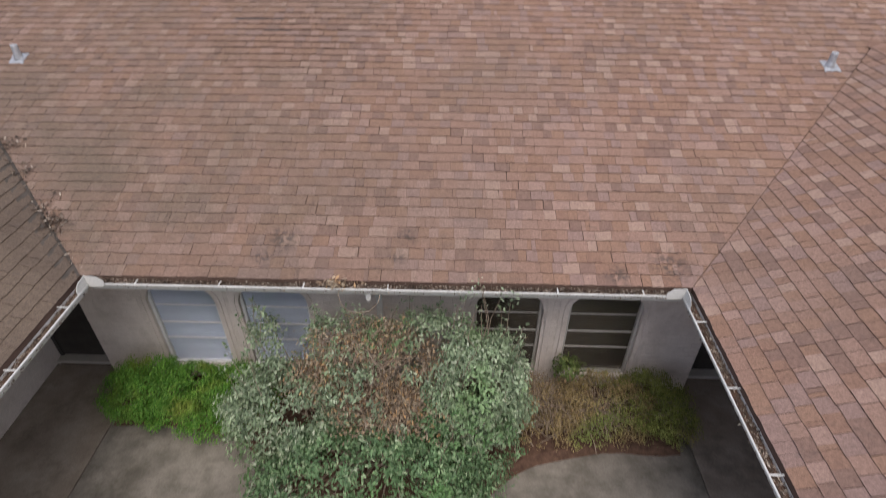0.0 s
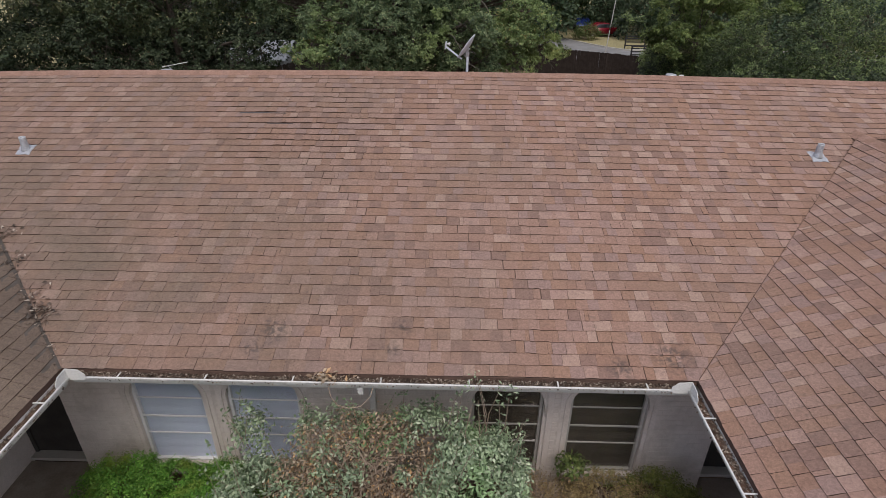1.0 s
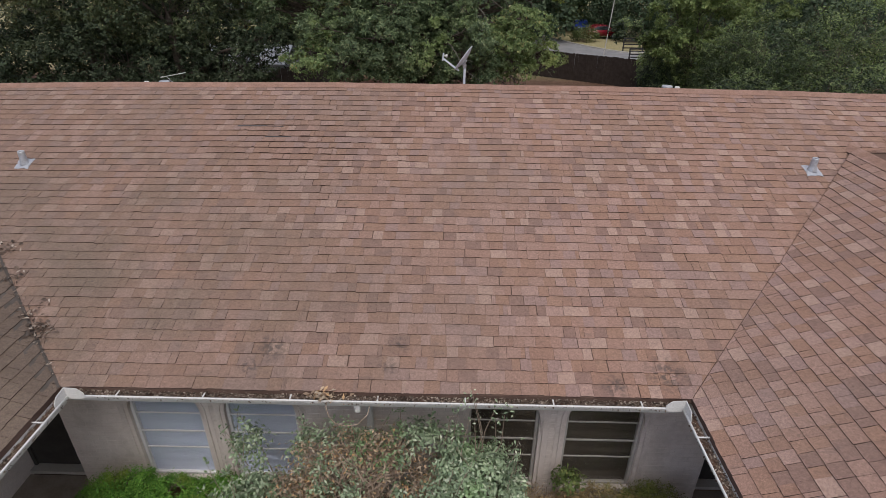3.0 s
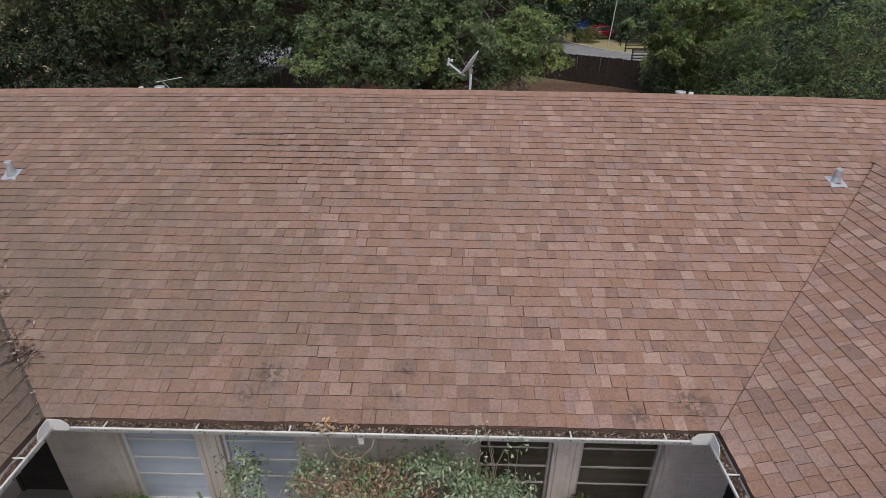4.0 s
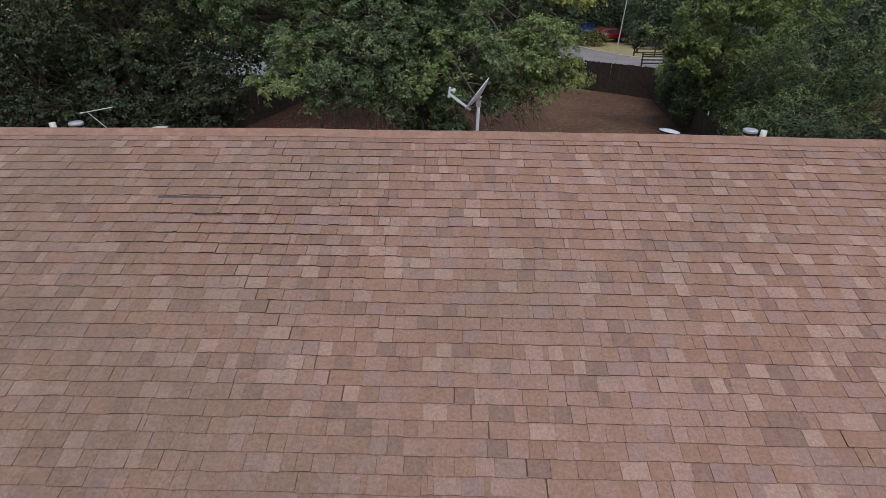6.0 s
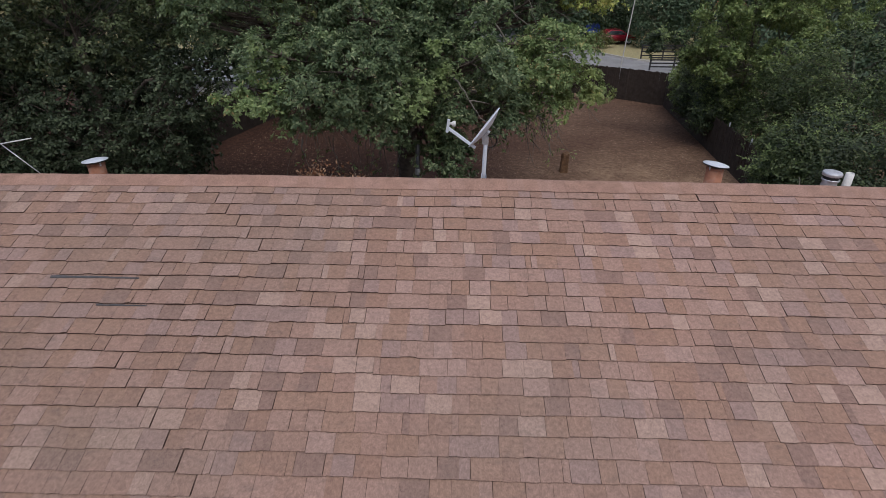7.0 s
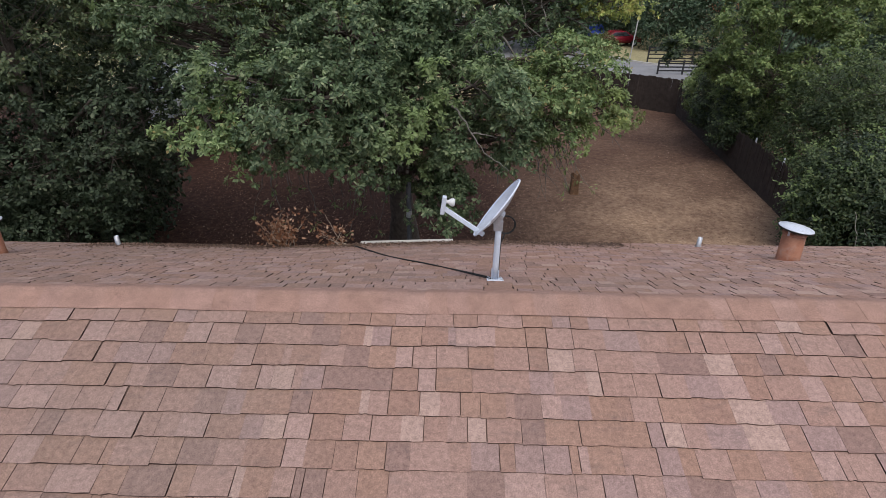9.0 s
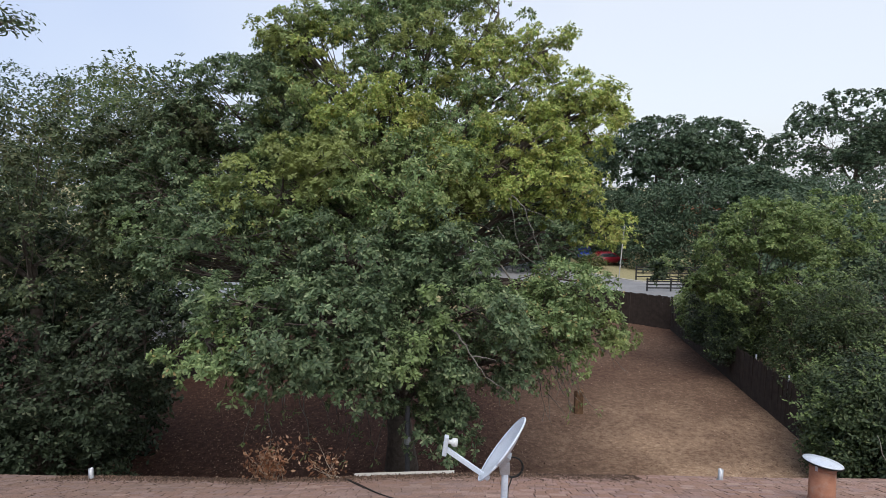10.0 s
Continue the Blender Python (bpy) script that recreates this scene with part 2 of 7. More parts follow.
def box(bm, lo, hi, bevel=0.0, m=None):
    """A box between two corners, with bevelled edges."""
    lo, hi = Vector(lo), Vector(hi)
    r = bmesh.ops.create_cube(bm, size=1.0, matrix=Matrix.Translation((lo + hi) / 2) @ Matrix.Diagonal((*(hi - lo), 1)))
    vs = r["verts"]
    if bevel:
        es = list({e for v in vs for e in v.link_edges})
        r = bmesh.ops.bevel(bm, geom=es, offset=bevel, segments=2, profile=0.7, affect="EDGES")
        vs = list({v for f in r["faces"] for v in f.verts} | {v for v in vs if v.is_valid})
    if m:
        bmesh.ops.transform(bm, matrix=m, verts=[v for v in vs if v.is_valid])
    return bm


def box_part(name, lo, hi, mat, parent=None, label="", bevel=0.0, m=None):
    return part(name, box(bmesh.new(), lo, hi, bevel, m), mat, parent, label)


def lathe(profile, n=24, cap=True):
    """A turned form round z from (radius, height) pairs."""
    bm = bmesh.new()
    rings = []
    for r, z in profile:
        rings.append([bm.verts.new((r * math.cos(2 * math.pi * i / n), r * math.sin(2 * math.pi * i / n), z)) for i in range(n)])
    for a, b in zip(rings, rings[1:]):
        for i in range(n):
            bm.faces.new((a[i], a[(i + 1) % n], b[(i + 1) % n], b[i]))
    if cap:
        bm.faces.new(rings[0][::-1])
        bm.faces.new(rings[-1])
    return bm


def tube_arrays(points, radii, sides=7):
    """A tapered tube along a polyline, as arrays."""
    P = np.asarray(points, float)
    R = np.asarray(radii, float)
    T = np.gradient(P, axis=0)
    T /= np.linalg.norm(T, axis=1)[:, None] + 1e-9
    ref = np.where(np.abs(T[:, 2:3]) > 0.9, np.array([[1.0, 0, 0]]), np.array([[0, 0, 1.0]]))
    U = np.cross(T, ref)
    U /= np.linalg.norm(U, axis=1)[:, None] + 1e-9
    V = np.cross(T, U)
    a = np.linspace(0, 2 * np.pi, sides, endpoint=False)
    verts = (P[:, None] + R[:, None, None] * (np.cos(a)[None, :, None] * U[:, None] + np.sin(a)[None, :, None] * V[:, None])).reshape(-1, 3)
    i, j = np.meshgrid(np.arange(len(P) - 1), np.arange(sides), indexing="ij")
    j2 = (j + 1) % sides
    f = np.stack([i * sides + j, i * sides + j2, (i + 1) * sides + j2, (i + 1) * sides + j], -1).reshape(-1, 4)
    return verts, f


def join_arrays(pieces):
    vs, fs, n = [], [], 0
    for v, f in pieces:
        vs.append(v)
        fs.append(f + n)
        n += len(v)
    return np.concatenate(vs), np.concatenate(fs)


def tube_obj(name, points, radii, mat, parent=None, label="", sides=10):
    v, f = tube_arrays(points, radii if hasattr(radii, "__len__") else [radii] * len(points), sides)
    n = len(v)
    caps = np.array([list(range(sides))[::-1], list(range(n - sides, n))])
    return obj_np(name, v, [f, caps], mat, parent, label, True)


def thing(name, at=(0, 0, 0), label="", category="", group="", kind="", m=None):
    ob = new(name)
    ob.empty_display_size = 0.1
    ob.matrix_world = m if m else Matrix.Translation(at)
    return tagged(ob, label, category, group, kind)


# ---------------------------------------------------------------- roof
EXPO = 0.1525                      # exposure of one course along the slope
EAVE_Y, RIDGE_Y, BACK_Y = 4.73, 10.58, 14.85
EAVE_Z, RIDGE_Z, BACK_Z = 2.65, 4.715, 2.86
X0, X1 = -16.0, 14.5               # ends of the main ridge
VL, VR = (-4.22, -8.20), (2.70, 6.55)    # the wings' eave and ridge
KL, KR = 0.98, 0.905               # how far the valleys run sideways for each metre up the plan
WING_END = -11.0


def sag(x, y, top):
    """An old roof's slight unevenness; top is 1 at the ridge and 0 at the eave."""
    hump = -0.085 * min(1.0, ((x + 0.6) / 8.0) ** 2) * top
    return hump + 0.011 * noise.noise((x * 0.55, y * 0.55, 3.1)) + 0.006 * noise.noise((x * 1.7, y * 1.7, 8.0))


def front_z(x, y):
    t = (y - EAVE_Y) / (RIDGE_Y - EAVE_Y)
    return EAVE_Z + (RIDGE_Z - EAVE_Z) * t + sag(x, y, t)


def back_z(x, y):
    t = (BACK_Y - y) / (BACK_Y - RIDGE_Y)
    low = min(1.0, max(0.0, (0.5 - x) / 3.5))
    return BACK_Z + (RIDGE_Z - BACK_Z) * t + sag(x, y, t) - 0.13 * (1 - t) * low * low * (3 - 2 * low)


WING_RISES = {1: 1.50, -1: 1.434}


def wing_z(side):
    eave, ridge = VR if side > 0 else VL

    def z(x, y):
        t = (x - eave) / (ridge - eave)
        return EAVE_Z + WING_RISES[side] * t + 0.5 * sag(x, y, 0)
    return z


def outer_z(side):
    eave, ridge = VR if side > 0 else VL

    def z(x, y):
        t = 1 - (x - ridge) / (ridge - eave)
        return EAVE_Z + WING_RISES[side] * t
    return z


WIDTHS = [0.115, 0.13, 0.145, 0.155, 0.165, 0.18, 0.195, 0.215]
SHEET = 0.98                      # length of one strip of shingles
rng = random.Random(11)


def tab_rows(length, limits, step=-0.146, opened=(), slit=(0.0026, 0.70), stray=0.05):
    """Tabs of a slope: (course, u0, u1, v, thickness). limits(v) gives the stretch of u that the course fills.
    opened lists stepped lines (u, v, lowest v, highest v) along which the joints between strips have opened."""
    out = []
    for i in range(int(length / EXPO) + 1):
        v = i * EXPO
        la, ha = limits(v)
        lb, hb = limits(v + EXPO + 0.012)
        lo, hi = min(la, lb), max(ha, hb)
        if hi - lo < 0.05:
            continue
        ends = (0.178 + step * i) % SHEET
        u = (math.floor(lo / SHEET) - 1) * SHEET + ends
        while u < hi:
            end = u + SHEET
            dv = rng.uniform(-0.005, 0.005)
            tilt = rng.uniform(-0.008, 0.008)
            open_ = any(v0 <= v <= v1 and abs(u - ua - (va - v) * 0.957) < SHEET / 2 for ua, va, v0, v1 in opened)
            wide = rng.uniform(0.006, 0.012) if open_ and rng.random() < 0.85 else (rng.uniform(0.004, 0.007) if rng.random() < stray else 0.002)
            thick = rng.random() < 0.5
            first = True
            while u < end - 0.02:
                w = 0.05 if rng.random() < 0.07 else rng.choice(WIDTHS)
                if end - u - w < 0.07:
                    w = end - u
                a, b = max(u + (wide if first else 0.0), lo), min(u + w, hi)
                if b - a > 0.015:
                    h = rng.uniform(0.0105, 0.0135) if thick else rng.uniform(0.008, 0.0105)
                    out.append((i, a, b - (slit[0] * rng.uniform(0.6, 1.3) if rng.random() < slit[1] else 0.0006), v + dv + tilt * (a - end + 0.5) + rng.uniform(-0.004, 0.004), h))
                u += w
                first = False
                thick = not thick if rng.random() < 0.7 else thick
            u = end
    return out


def tab_mesh(tabs, place, limits, length):
    """All tabs as one set of islands; place(u, v) gives the point on the slope and its normal."""
    vs, quads, tris = [], [], []
    for i, a, b, v, h in tabs:
        n = len(vs)
        l0, h0 = limits(v)
        l1, h1 = limits(v + EXPO + 0.012)
        if min(b, h0) - max(a, l0) < 0.004 and min(b, h1) - max(a, l1) < 0.004:
            continue
        vt = min(v + EXPO + 0.012, length)
        if vt - v < 0.01:
            continue
        m1, m2 = a + (b - a) * rng.uniform(0.25, 0.42), a + (b - a) * rng.uniform(0.58, 0.75)
        w1, w2 = rng.uniform(-0.004, 0.004), rng.uniform(-0.004, 0.004)
        skew = rng.uniform(-0.002, 0.002)
        for u, vv, up in ((a, v, h), (m1, v + w1, h * rng.uniform(0.85, 1.2)), (m2, v + w2, h * rng.uniform(0.85, 1.2)), (b, v, h),
                          (b + skew, vt, 0.0008), (m2, vt, 0.0008), (m1, vt, 0.0008), (a + skew, vt, 0.0008),
                          (a, v, -0.003), (m1, v + w1, -0.003), (m2, v + w2, -0.003), (b, v, -0.003)):
            u = min(max(u, l0), h0) if vv != vt else min(max(u, l1), h1)
            p, nn = place(u, vv)
            vs.append((p[0] + nn[0] * up, p[1] + nn[1] * up, p[2] + nn[2] * up))
        quads += [(n, n + 1, n + 6, n + 7), (n + 1, n + 2, n + 5, n + 6), (n + 2, n + 3, n + 4, n + 5)]
        quads += [(n + 8 + k, n + 9 + k, n + 1 + k, n + k) for k in range(3)]
        tris += [(n, n + 7, n + 8), (n + 3, n + 11, n + 4)]
    slots = np.concatenate([np.tile([0, 0, 0, 1, 1, 1], len(quads) // 6), np.ones(len(tris), dtype=int)])
    return np.array(vs), [np.array(quads), np.array(tris)], slots


def deck(name, corners, zf, thick, mat, cells=(30, 12), label="", category="roof"):
    """A roof deck of some thickness over a four-cornered plan, following the slope's height."""
    bm = bmesh.new()
    (ax, ay), (bx, by), (cx, cy), (dx, dy) = corners
    nu, nv = cells
    top, low = [], []
    for j in range(nv + 1):
        for i in range(nu + 1):
            s, t = i / nu, j / nv
            x = (ax * (1 - s) + bx * s) * (1 - t) + (dx * (1 - s) + cx * s) * t
            y = (ay * (1 - s) + by * s) * (1 - t) + (dy * (1 - s) + cy * s) * t
            z = zf(x, y) - 0.006
            top.append(bm.verts.new((x, y, z)))
            low.append(bm.verts.new((x, y, z - thick)))
    w = nu + 1
    for j in range(nv):
        for i in range(nu):
            a = j * w + i
            bm.faces.new((top[a], top[a + 1], top[a + w + 1], top[a + w]))
            bm.faces.new((low[a + w], low[a + w + 1], low[a + 1], low[a]))
    rim = [i for i in range(w)] + [j * w + nu for j in range(1, nv + 1)] + [nv * w + i for i in range(nu - 1, -1, -1)] + [j * w for j in range(nv - 1, 0, -1)]
    for a, b in zip(rim, rim[1:] + rim[:1]):
        bm.faces.new((top[b], top[a], low[a], low[b]))
    ob = part(name, bm, mat)
    return tagged(ob, label, category, kind="structure")


def slope_place(origin, along, up_xy, zf):
    """Maps u along the eave and v up the slope onto the roof's surface."""
    ox, oy = origin
    e = 0.01
    z0, z1 = zf(ox, oy), zf(ox + up_xy[0], oy + up_xy[1])
    cosv = 1.0 / math.hypot(1.0, z1 - z0)
    slope = (z1 - z0)
    nn = Vector((-up_xy[0] * slope, -up_xy[1] * slope, 1)).normalized()

    def place(u, v):
        d = v * cosv
        x, y = ox + along[0] * u + up_xy[0] * d, oy + along[1] * u + up_xy[1] * d
        return (x, y, zf(x, y)), nn
    return place, cosv


roof_front = deck("roof_front", [(X0, EAVE_Y), (X1, EAVE_Y), (X1, RIDGE_Y), (X0, RIDGE_Y)], front_z, 0.06, M_FELT, (60, 20),
                  "tan and rose asphalt shingle roof slope over the courtyard")
roof_back = deck("roof_back", [(X0, RIDGE_Y), (X1, RIDGE_Y), (X1, BACK_Y), (X0, BACK_Y)], back_z, 0.06, M_FELT, (60, 16),
                 "tan asphalt shingle roof slope above the back yard")
wing_decks = {}
for side, (eave, ridge), k in ((1, VR, KR), (-1, VL, KL)):
    far = EAVE_Y + (ridge - eave) * side / k
    wz = wing_z(side)
    nm = "east" if side > 0 else "west"
    corners = [(eave, WING_END), (eave, EAVE_Y), (ridge, far), (ridge, WING_END)]
    wing_decks[side] = deck("roof_wing_" + nm, corners if side > 0 else corners[::-1], wz, 0.06, M_FELT, (14, 14),
                            "tan asphalt shingle wing roof" if side > 0 else "grey weathered asphalt shingle wing roof, slope's shade mixed into the colour")
    out_edge = ridge + (ridge - eave)
    corners = [(ridge, WING_END), (ridge, far), (out_edge, EAVE_Y), (out_edge, WING_END)]
    deck("roof_wing_outer_" + nm, corners if side > 0 else corners[::-1], outer_z(side), 0.06, M_VALLEY, (14, 14),
         "far slope of the asphalt shingle wing roof")

place_f, cos_f = slope_place((0, EAVE_Y), (1, 0), (0, 1), front_z)
LEN_F = (RIDGE_Y - EAVE_Y) / cos_f


def limits_front(v):
    d = v * cos_f
    yl = (VL[0] - VL[1]) / KL
    yr = (VR[1] - VR[0]) / KR
    lo = VL[0] - KL * d if d < yl else X0
    hi = VR[0] + KR * d + 0.012 if d < yr else X1
    return lo, hi


tabs_front = tab_rows(LEN_F, limits_front, opened=((-2.43, 5.87, 4.8, 6.2), (-1.85, 3.27, 2.2, 4.35), (0.35, 1.85, 0.9, 2.3), (2.7, 5.70, 4.9, 6.2), (-1.7, 0.75, 0.0, 1.3), (0.9, 0.9, 0.0, 0.9)))
# old shingles lift and curl in one patch below the ridge
tabs_front = [(i, a, b, v, h * (1 + 0.9 * math.exp(-((a + 2.6) / 1.3) ** 2 - ((v - 4.4) / 0.7) ** 2))) for i, a, b, v, h in tabs_front]
PIECES = []
near = [t for t in tabs_front if -1.85 < t[1] and t[2] < 1.75 and 8.75 < EAVE_Y + t[3] * cos_f < 10.25][:300]
near_set = set(near)
PIECES.append((near, place_f, roof_front, M_SHINGLE_PIECE))
v_, f_, s_ = tab_mesh([t for t in tabs_front if t not in near_set], place_f, limits_front, LEN_F)
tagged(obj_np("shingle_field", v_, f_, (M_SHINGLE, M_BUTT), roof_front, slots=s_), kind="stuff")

place_b, cos_b = slope_place((0, BACK_Y), (-1, 0), (0, -1), back_z)
tabs_back = tab_rows((BACK_Y - RIDGE_Y) / cos_b, lambda v: (-X1, -X0), -0.146, (), (0.010, 0.6), 0.1)
back_near = [t for t in tabs_back if -2.6 < t[1] and t[2] < 2.0 and 11.0 < BACK_Y - t[3] * cos_b < 12.6][:300]
back_set = set(back_near)
PIECES.append((back_near, place_b, roof_back, M_SHINGLE_PIECE))
v_, f_, s_ = tab_mesh([t for t in tabs_back if t not in back_set], place_b, lambda v: (-X1, -X0), (BACK_Y - RIDGE_Y) / cos_b)
tagged(obj_np("shingle_field", v_, f_, (M_SHINGLE, M_BUTT), roof_back, slots=s_), kind="stuff")

for side, (eave, ridge), k in ((1, VR, KR), (-1, VL, KL)):
    wz = wing_z(side)
    # u runs so that the up-slope direction lies to its left
    place_w, cos_w = slope_place((eave, 0), (0, -side), (side, 0), wz)

    def limits_wing(v, k=k, side=side, cos_w=cos_w):
        d = v * cos_w
        end = EAVE_Y + d / k - (-0.005 if side > 0 else 0.05)
        return (-end, -WING_END) if side > 0 else (WING_END, end)
    tabs_w = tab_rows(abs(ridge - eave) / cos_w - 0.02, limits_wing, -0.146, (), (0.0034, 0.8))
    mid = [t for t in tabs_w if 1.6 < side * -t[1] < 4.4 and 0.1 < t[3] < 1.9 and (t[1] > limits_wing(t[3])[0] + 0.02) and t[2] < limits_wing(t[3])[1] - 0.02][:300]
    mid_set = set(mid)
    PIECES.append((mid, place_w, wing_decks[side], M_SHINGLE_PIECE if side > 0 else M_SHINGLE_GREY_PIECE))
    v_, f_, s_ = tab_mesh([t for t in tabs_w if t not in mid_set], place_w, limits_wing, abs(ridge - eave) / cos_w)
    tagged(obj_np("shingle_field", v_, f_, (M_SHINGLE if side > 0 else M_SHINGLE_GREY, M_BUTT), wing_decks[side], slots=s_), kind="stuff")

# ridge caps, bent over the ridge and lapped
def cap_mesh():
    prof = []
    for i in range(13):
        s = (i - 6) / 6
        y = 0.155 * s
        fall = (0.454 if y < 0 else 0.551) * (math.sqrt(y * y + 0.0008) - 0.0283)
        prof.append((y, 0.017 - fall))
    vs, fs = [], []
    for x, up in ((0.0, 0.0014), (0.165, 0.0), (0.0, -0.002)):
        for y, z in prof:
            vs.append((x + 0.018 * (y / 0.155) ** 2, y, z + up))
    n = len(prof)
    for i in range(n - 1):
        fs += [(i, n + i, n + i + 1, i + 1), (2 * n + i, i, i + 1, 2 * n + i + 1)]
    fs += [(0, 2 * n, n, n), (n - 1, 2 * n - 1, 3 * n - 1, 3 * n - 1)]
    return mesh_np("ridge_cap", np.array(vs), [np.array(fs[:-2]), np.array([(0, 2 * n, n), (n - 1, 2 * n - 1, 3 * n - 1)])], M_CAP_PIECE, False)


_m = Mat("ridge_cap_piece", 0.93, 0, 0.25)
_c = _m.ramp(_m.piece(), [(0.0, (0.280, 0.170, 0.130)), (0.25, (0.286, 0.176, 0.136)), (0.5, (0.292, 0.181, 0.143)), (0.7, (0.283, 0.173, 0.133)), (0.88, (0.300, 0.189, 0.150))], "CONSTANT")
_g = _m.noise(170, 3, 0.8)
_c = _m.mix(_c, _m.gray(_g, 0.3, 1.65, 0.32, 0.68), 0.62, "MULTIPLY")
_c = _m.mix(_c, _m.gray(_m.noise(7, 5, 0.7), 0.65, 1.3), 0.6, "MULTIPLY")
_m.color(_c).bump(_g, 0.5, 0.004)
M_CAP_PIECE = _m.m
cap_me = cap_mesh()
x = X0
rng2 = random.Random(5)
while x < X1 - 0.1:
    ob = new("ridge_cap", cap_me)
    ob.parent = roof_front
    ob.location = (x, RIDGE_Y + rng2.uniform(-0.004, 0.004), RIDGE_Z + sag(x, RIDGE_Y, 1.0) + rng2.uniform(-0.001, 0.001))
    ob.rotation_euler = (rng2.uniform(-0.006, 0.006), 0, rng2.uniform(-0.008, 0.008))
    x += 0.143
for side, (eave, ridge), k in ((1, VR, KR), (-1, VL, KL)):
    y = EAVE_Y + abs(ridge - eave) / k
    while y > WING_END:
        ob = new("ridge_cap", cap_me)
        ob.parent = wing_decks[side]
        ob.location = (ridge, y, EAVE_Z + WING_RISES[side] - 0.005)
        ob.rotation_euler = (0, 0, math.pi / 2)
        y -= 0.143


# ---------------------------------------------------------------- ground
def ground_z(x, y):
    if y < 15:
        return 0.0
    if y < 37:
        return -0.0455 * (y - 15)
    return -1.0 - 0.4 * min(1.0, (y - 37) / 9.0)


_m = Mat("leaf_littered_ground", 0.95, 0, 0.15)
_n1, _n2, _n3 = _m.noise(0.45, 5, 0.65), _m.noise(6, 7, 0.85), _m.noise(30, 4, 0.8)
# litter under the trees is kept darker: their shade is in its colour
_litter_shade = _m.ramp(_n2, [(0.32, (0.026, 0.013, 0.010)), (0.5, (0.064, 0.032, 0.023)), (0.66, (0.125, 0.068, 0.046))])
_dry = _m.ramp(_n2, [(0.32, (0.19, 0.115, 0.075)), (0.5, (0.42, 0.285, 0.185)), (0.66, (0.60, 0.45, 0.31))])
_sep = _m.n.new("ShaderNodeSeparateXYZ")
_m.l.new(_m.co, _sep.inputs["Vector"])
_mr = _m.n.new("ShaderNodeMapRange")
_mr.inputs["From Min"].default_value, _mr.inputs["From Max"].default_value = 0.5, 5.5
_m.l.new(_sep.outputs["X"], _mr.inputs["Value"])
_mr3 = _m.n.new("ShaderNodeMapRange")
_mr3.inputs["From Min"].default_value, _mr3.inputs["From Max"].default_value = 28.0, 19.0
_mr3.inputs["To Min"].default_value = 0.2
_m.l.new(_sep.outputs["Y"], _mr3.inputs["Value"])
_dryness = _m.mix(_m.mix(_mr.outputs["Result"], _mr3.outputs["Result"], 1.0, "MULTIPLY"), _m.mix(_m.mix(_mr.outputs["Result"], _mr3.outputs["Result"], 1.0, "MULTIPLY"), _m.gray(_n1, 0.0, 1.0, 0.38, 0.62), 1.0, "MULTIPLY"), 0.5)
_mr2 = _m.n.new("ShaderNodeMapRange")
_mr2.inputs["From Min"].default_value, _mr2.inputs["From Max"].default_value = 39.0, 46.0
_m.l.new(_sep.outputs["Y"], _mr2.inputs["Value"])
_far = _m.ramp(_n2, [(0.3, (0.27, 0.24, 0.125)), (0.7, (0.38, 0.34, 0.20))])
_c = _m.mix(_m.mix(_litter_shade, _dry, _dryness), _far, _mr2.outputs["Result"])
_c = _m.mix(_c, _m.gray(_n3, 0.35, 1.55), 0.8, "MULTIPLY")
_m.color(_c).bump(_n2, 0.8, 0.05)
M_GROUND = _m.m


def build_ground():
    xs = np.unique(np.concatenate([np.linspace(-600, -40, 12), np.linspace(-40, 60, 41), np.linspace(60, 600, 12)]))
    ys = np.unique(np.concatenate([np.linspace(-400, -20, 8), np.linspace(-20, 15, 8), np.linspace(15, 60, 46), np.linspace(60, 900, 14)]))
    X, Y = np.meshgrid(xs, ys)
    Z = np.array([[ground_z(a, b) - 0.06 * (b < 15) + 0.05 * noise.noise((a * 0.3, b * 0.3, 0)) * (16 < b < 45) for a in xs] for b in ys])
    n = len(xs)
    j, i = np.meshgrid(np.arange(len(ys) - 1), np.arange(n - 1), indexing="ij")
    f = np.stack([j * n + i, j * n + i + 1, (j + 1) * n + i + 1, (j + 1) * n + i], -1).reshape(-1, 4)
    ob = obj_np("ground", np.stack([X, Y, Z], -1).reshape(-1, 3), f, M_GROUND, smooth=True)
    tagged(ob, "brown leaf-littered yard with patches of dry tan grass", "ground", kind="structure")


build_ground()


# ---------------------------------------------------------------- courtyard paving and bed
def slab(name, lo, hi, mat, label):
    return tagged(box_part(name, (*lo, -0.1), (*hi, 0.0), mat, bevel=0.008), label, "pavement", kind="structure")


slab("pavement_west", (-6.15, -6), (-4.762, 5.68), M_CONCRETE, "dark stained concrete walk along the west wing")
slab("pavement_middle", (-4.75, -6), (3.322, 5.46), M_AGGREGATE, "grey weathered courtyard paving with worn pale patches")
slab("pavement_east", (3.334, -6), (4.72, 5.68), M_CONCRETE, "brown concrete walk along the east wing")
slab("pavement_south", (-6.15, -14), (4.72, -6.012), M_CONCRETE, "concrete paving at the open end of the courtyard")


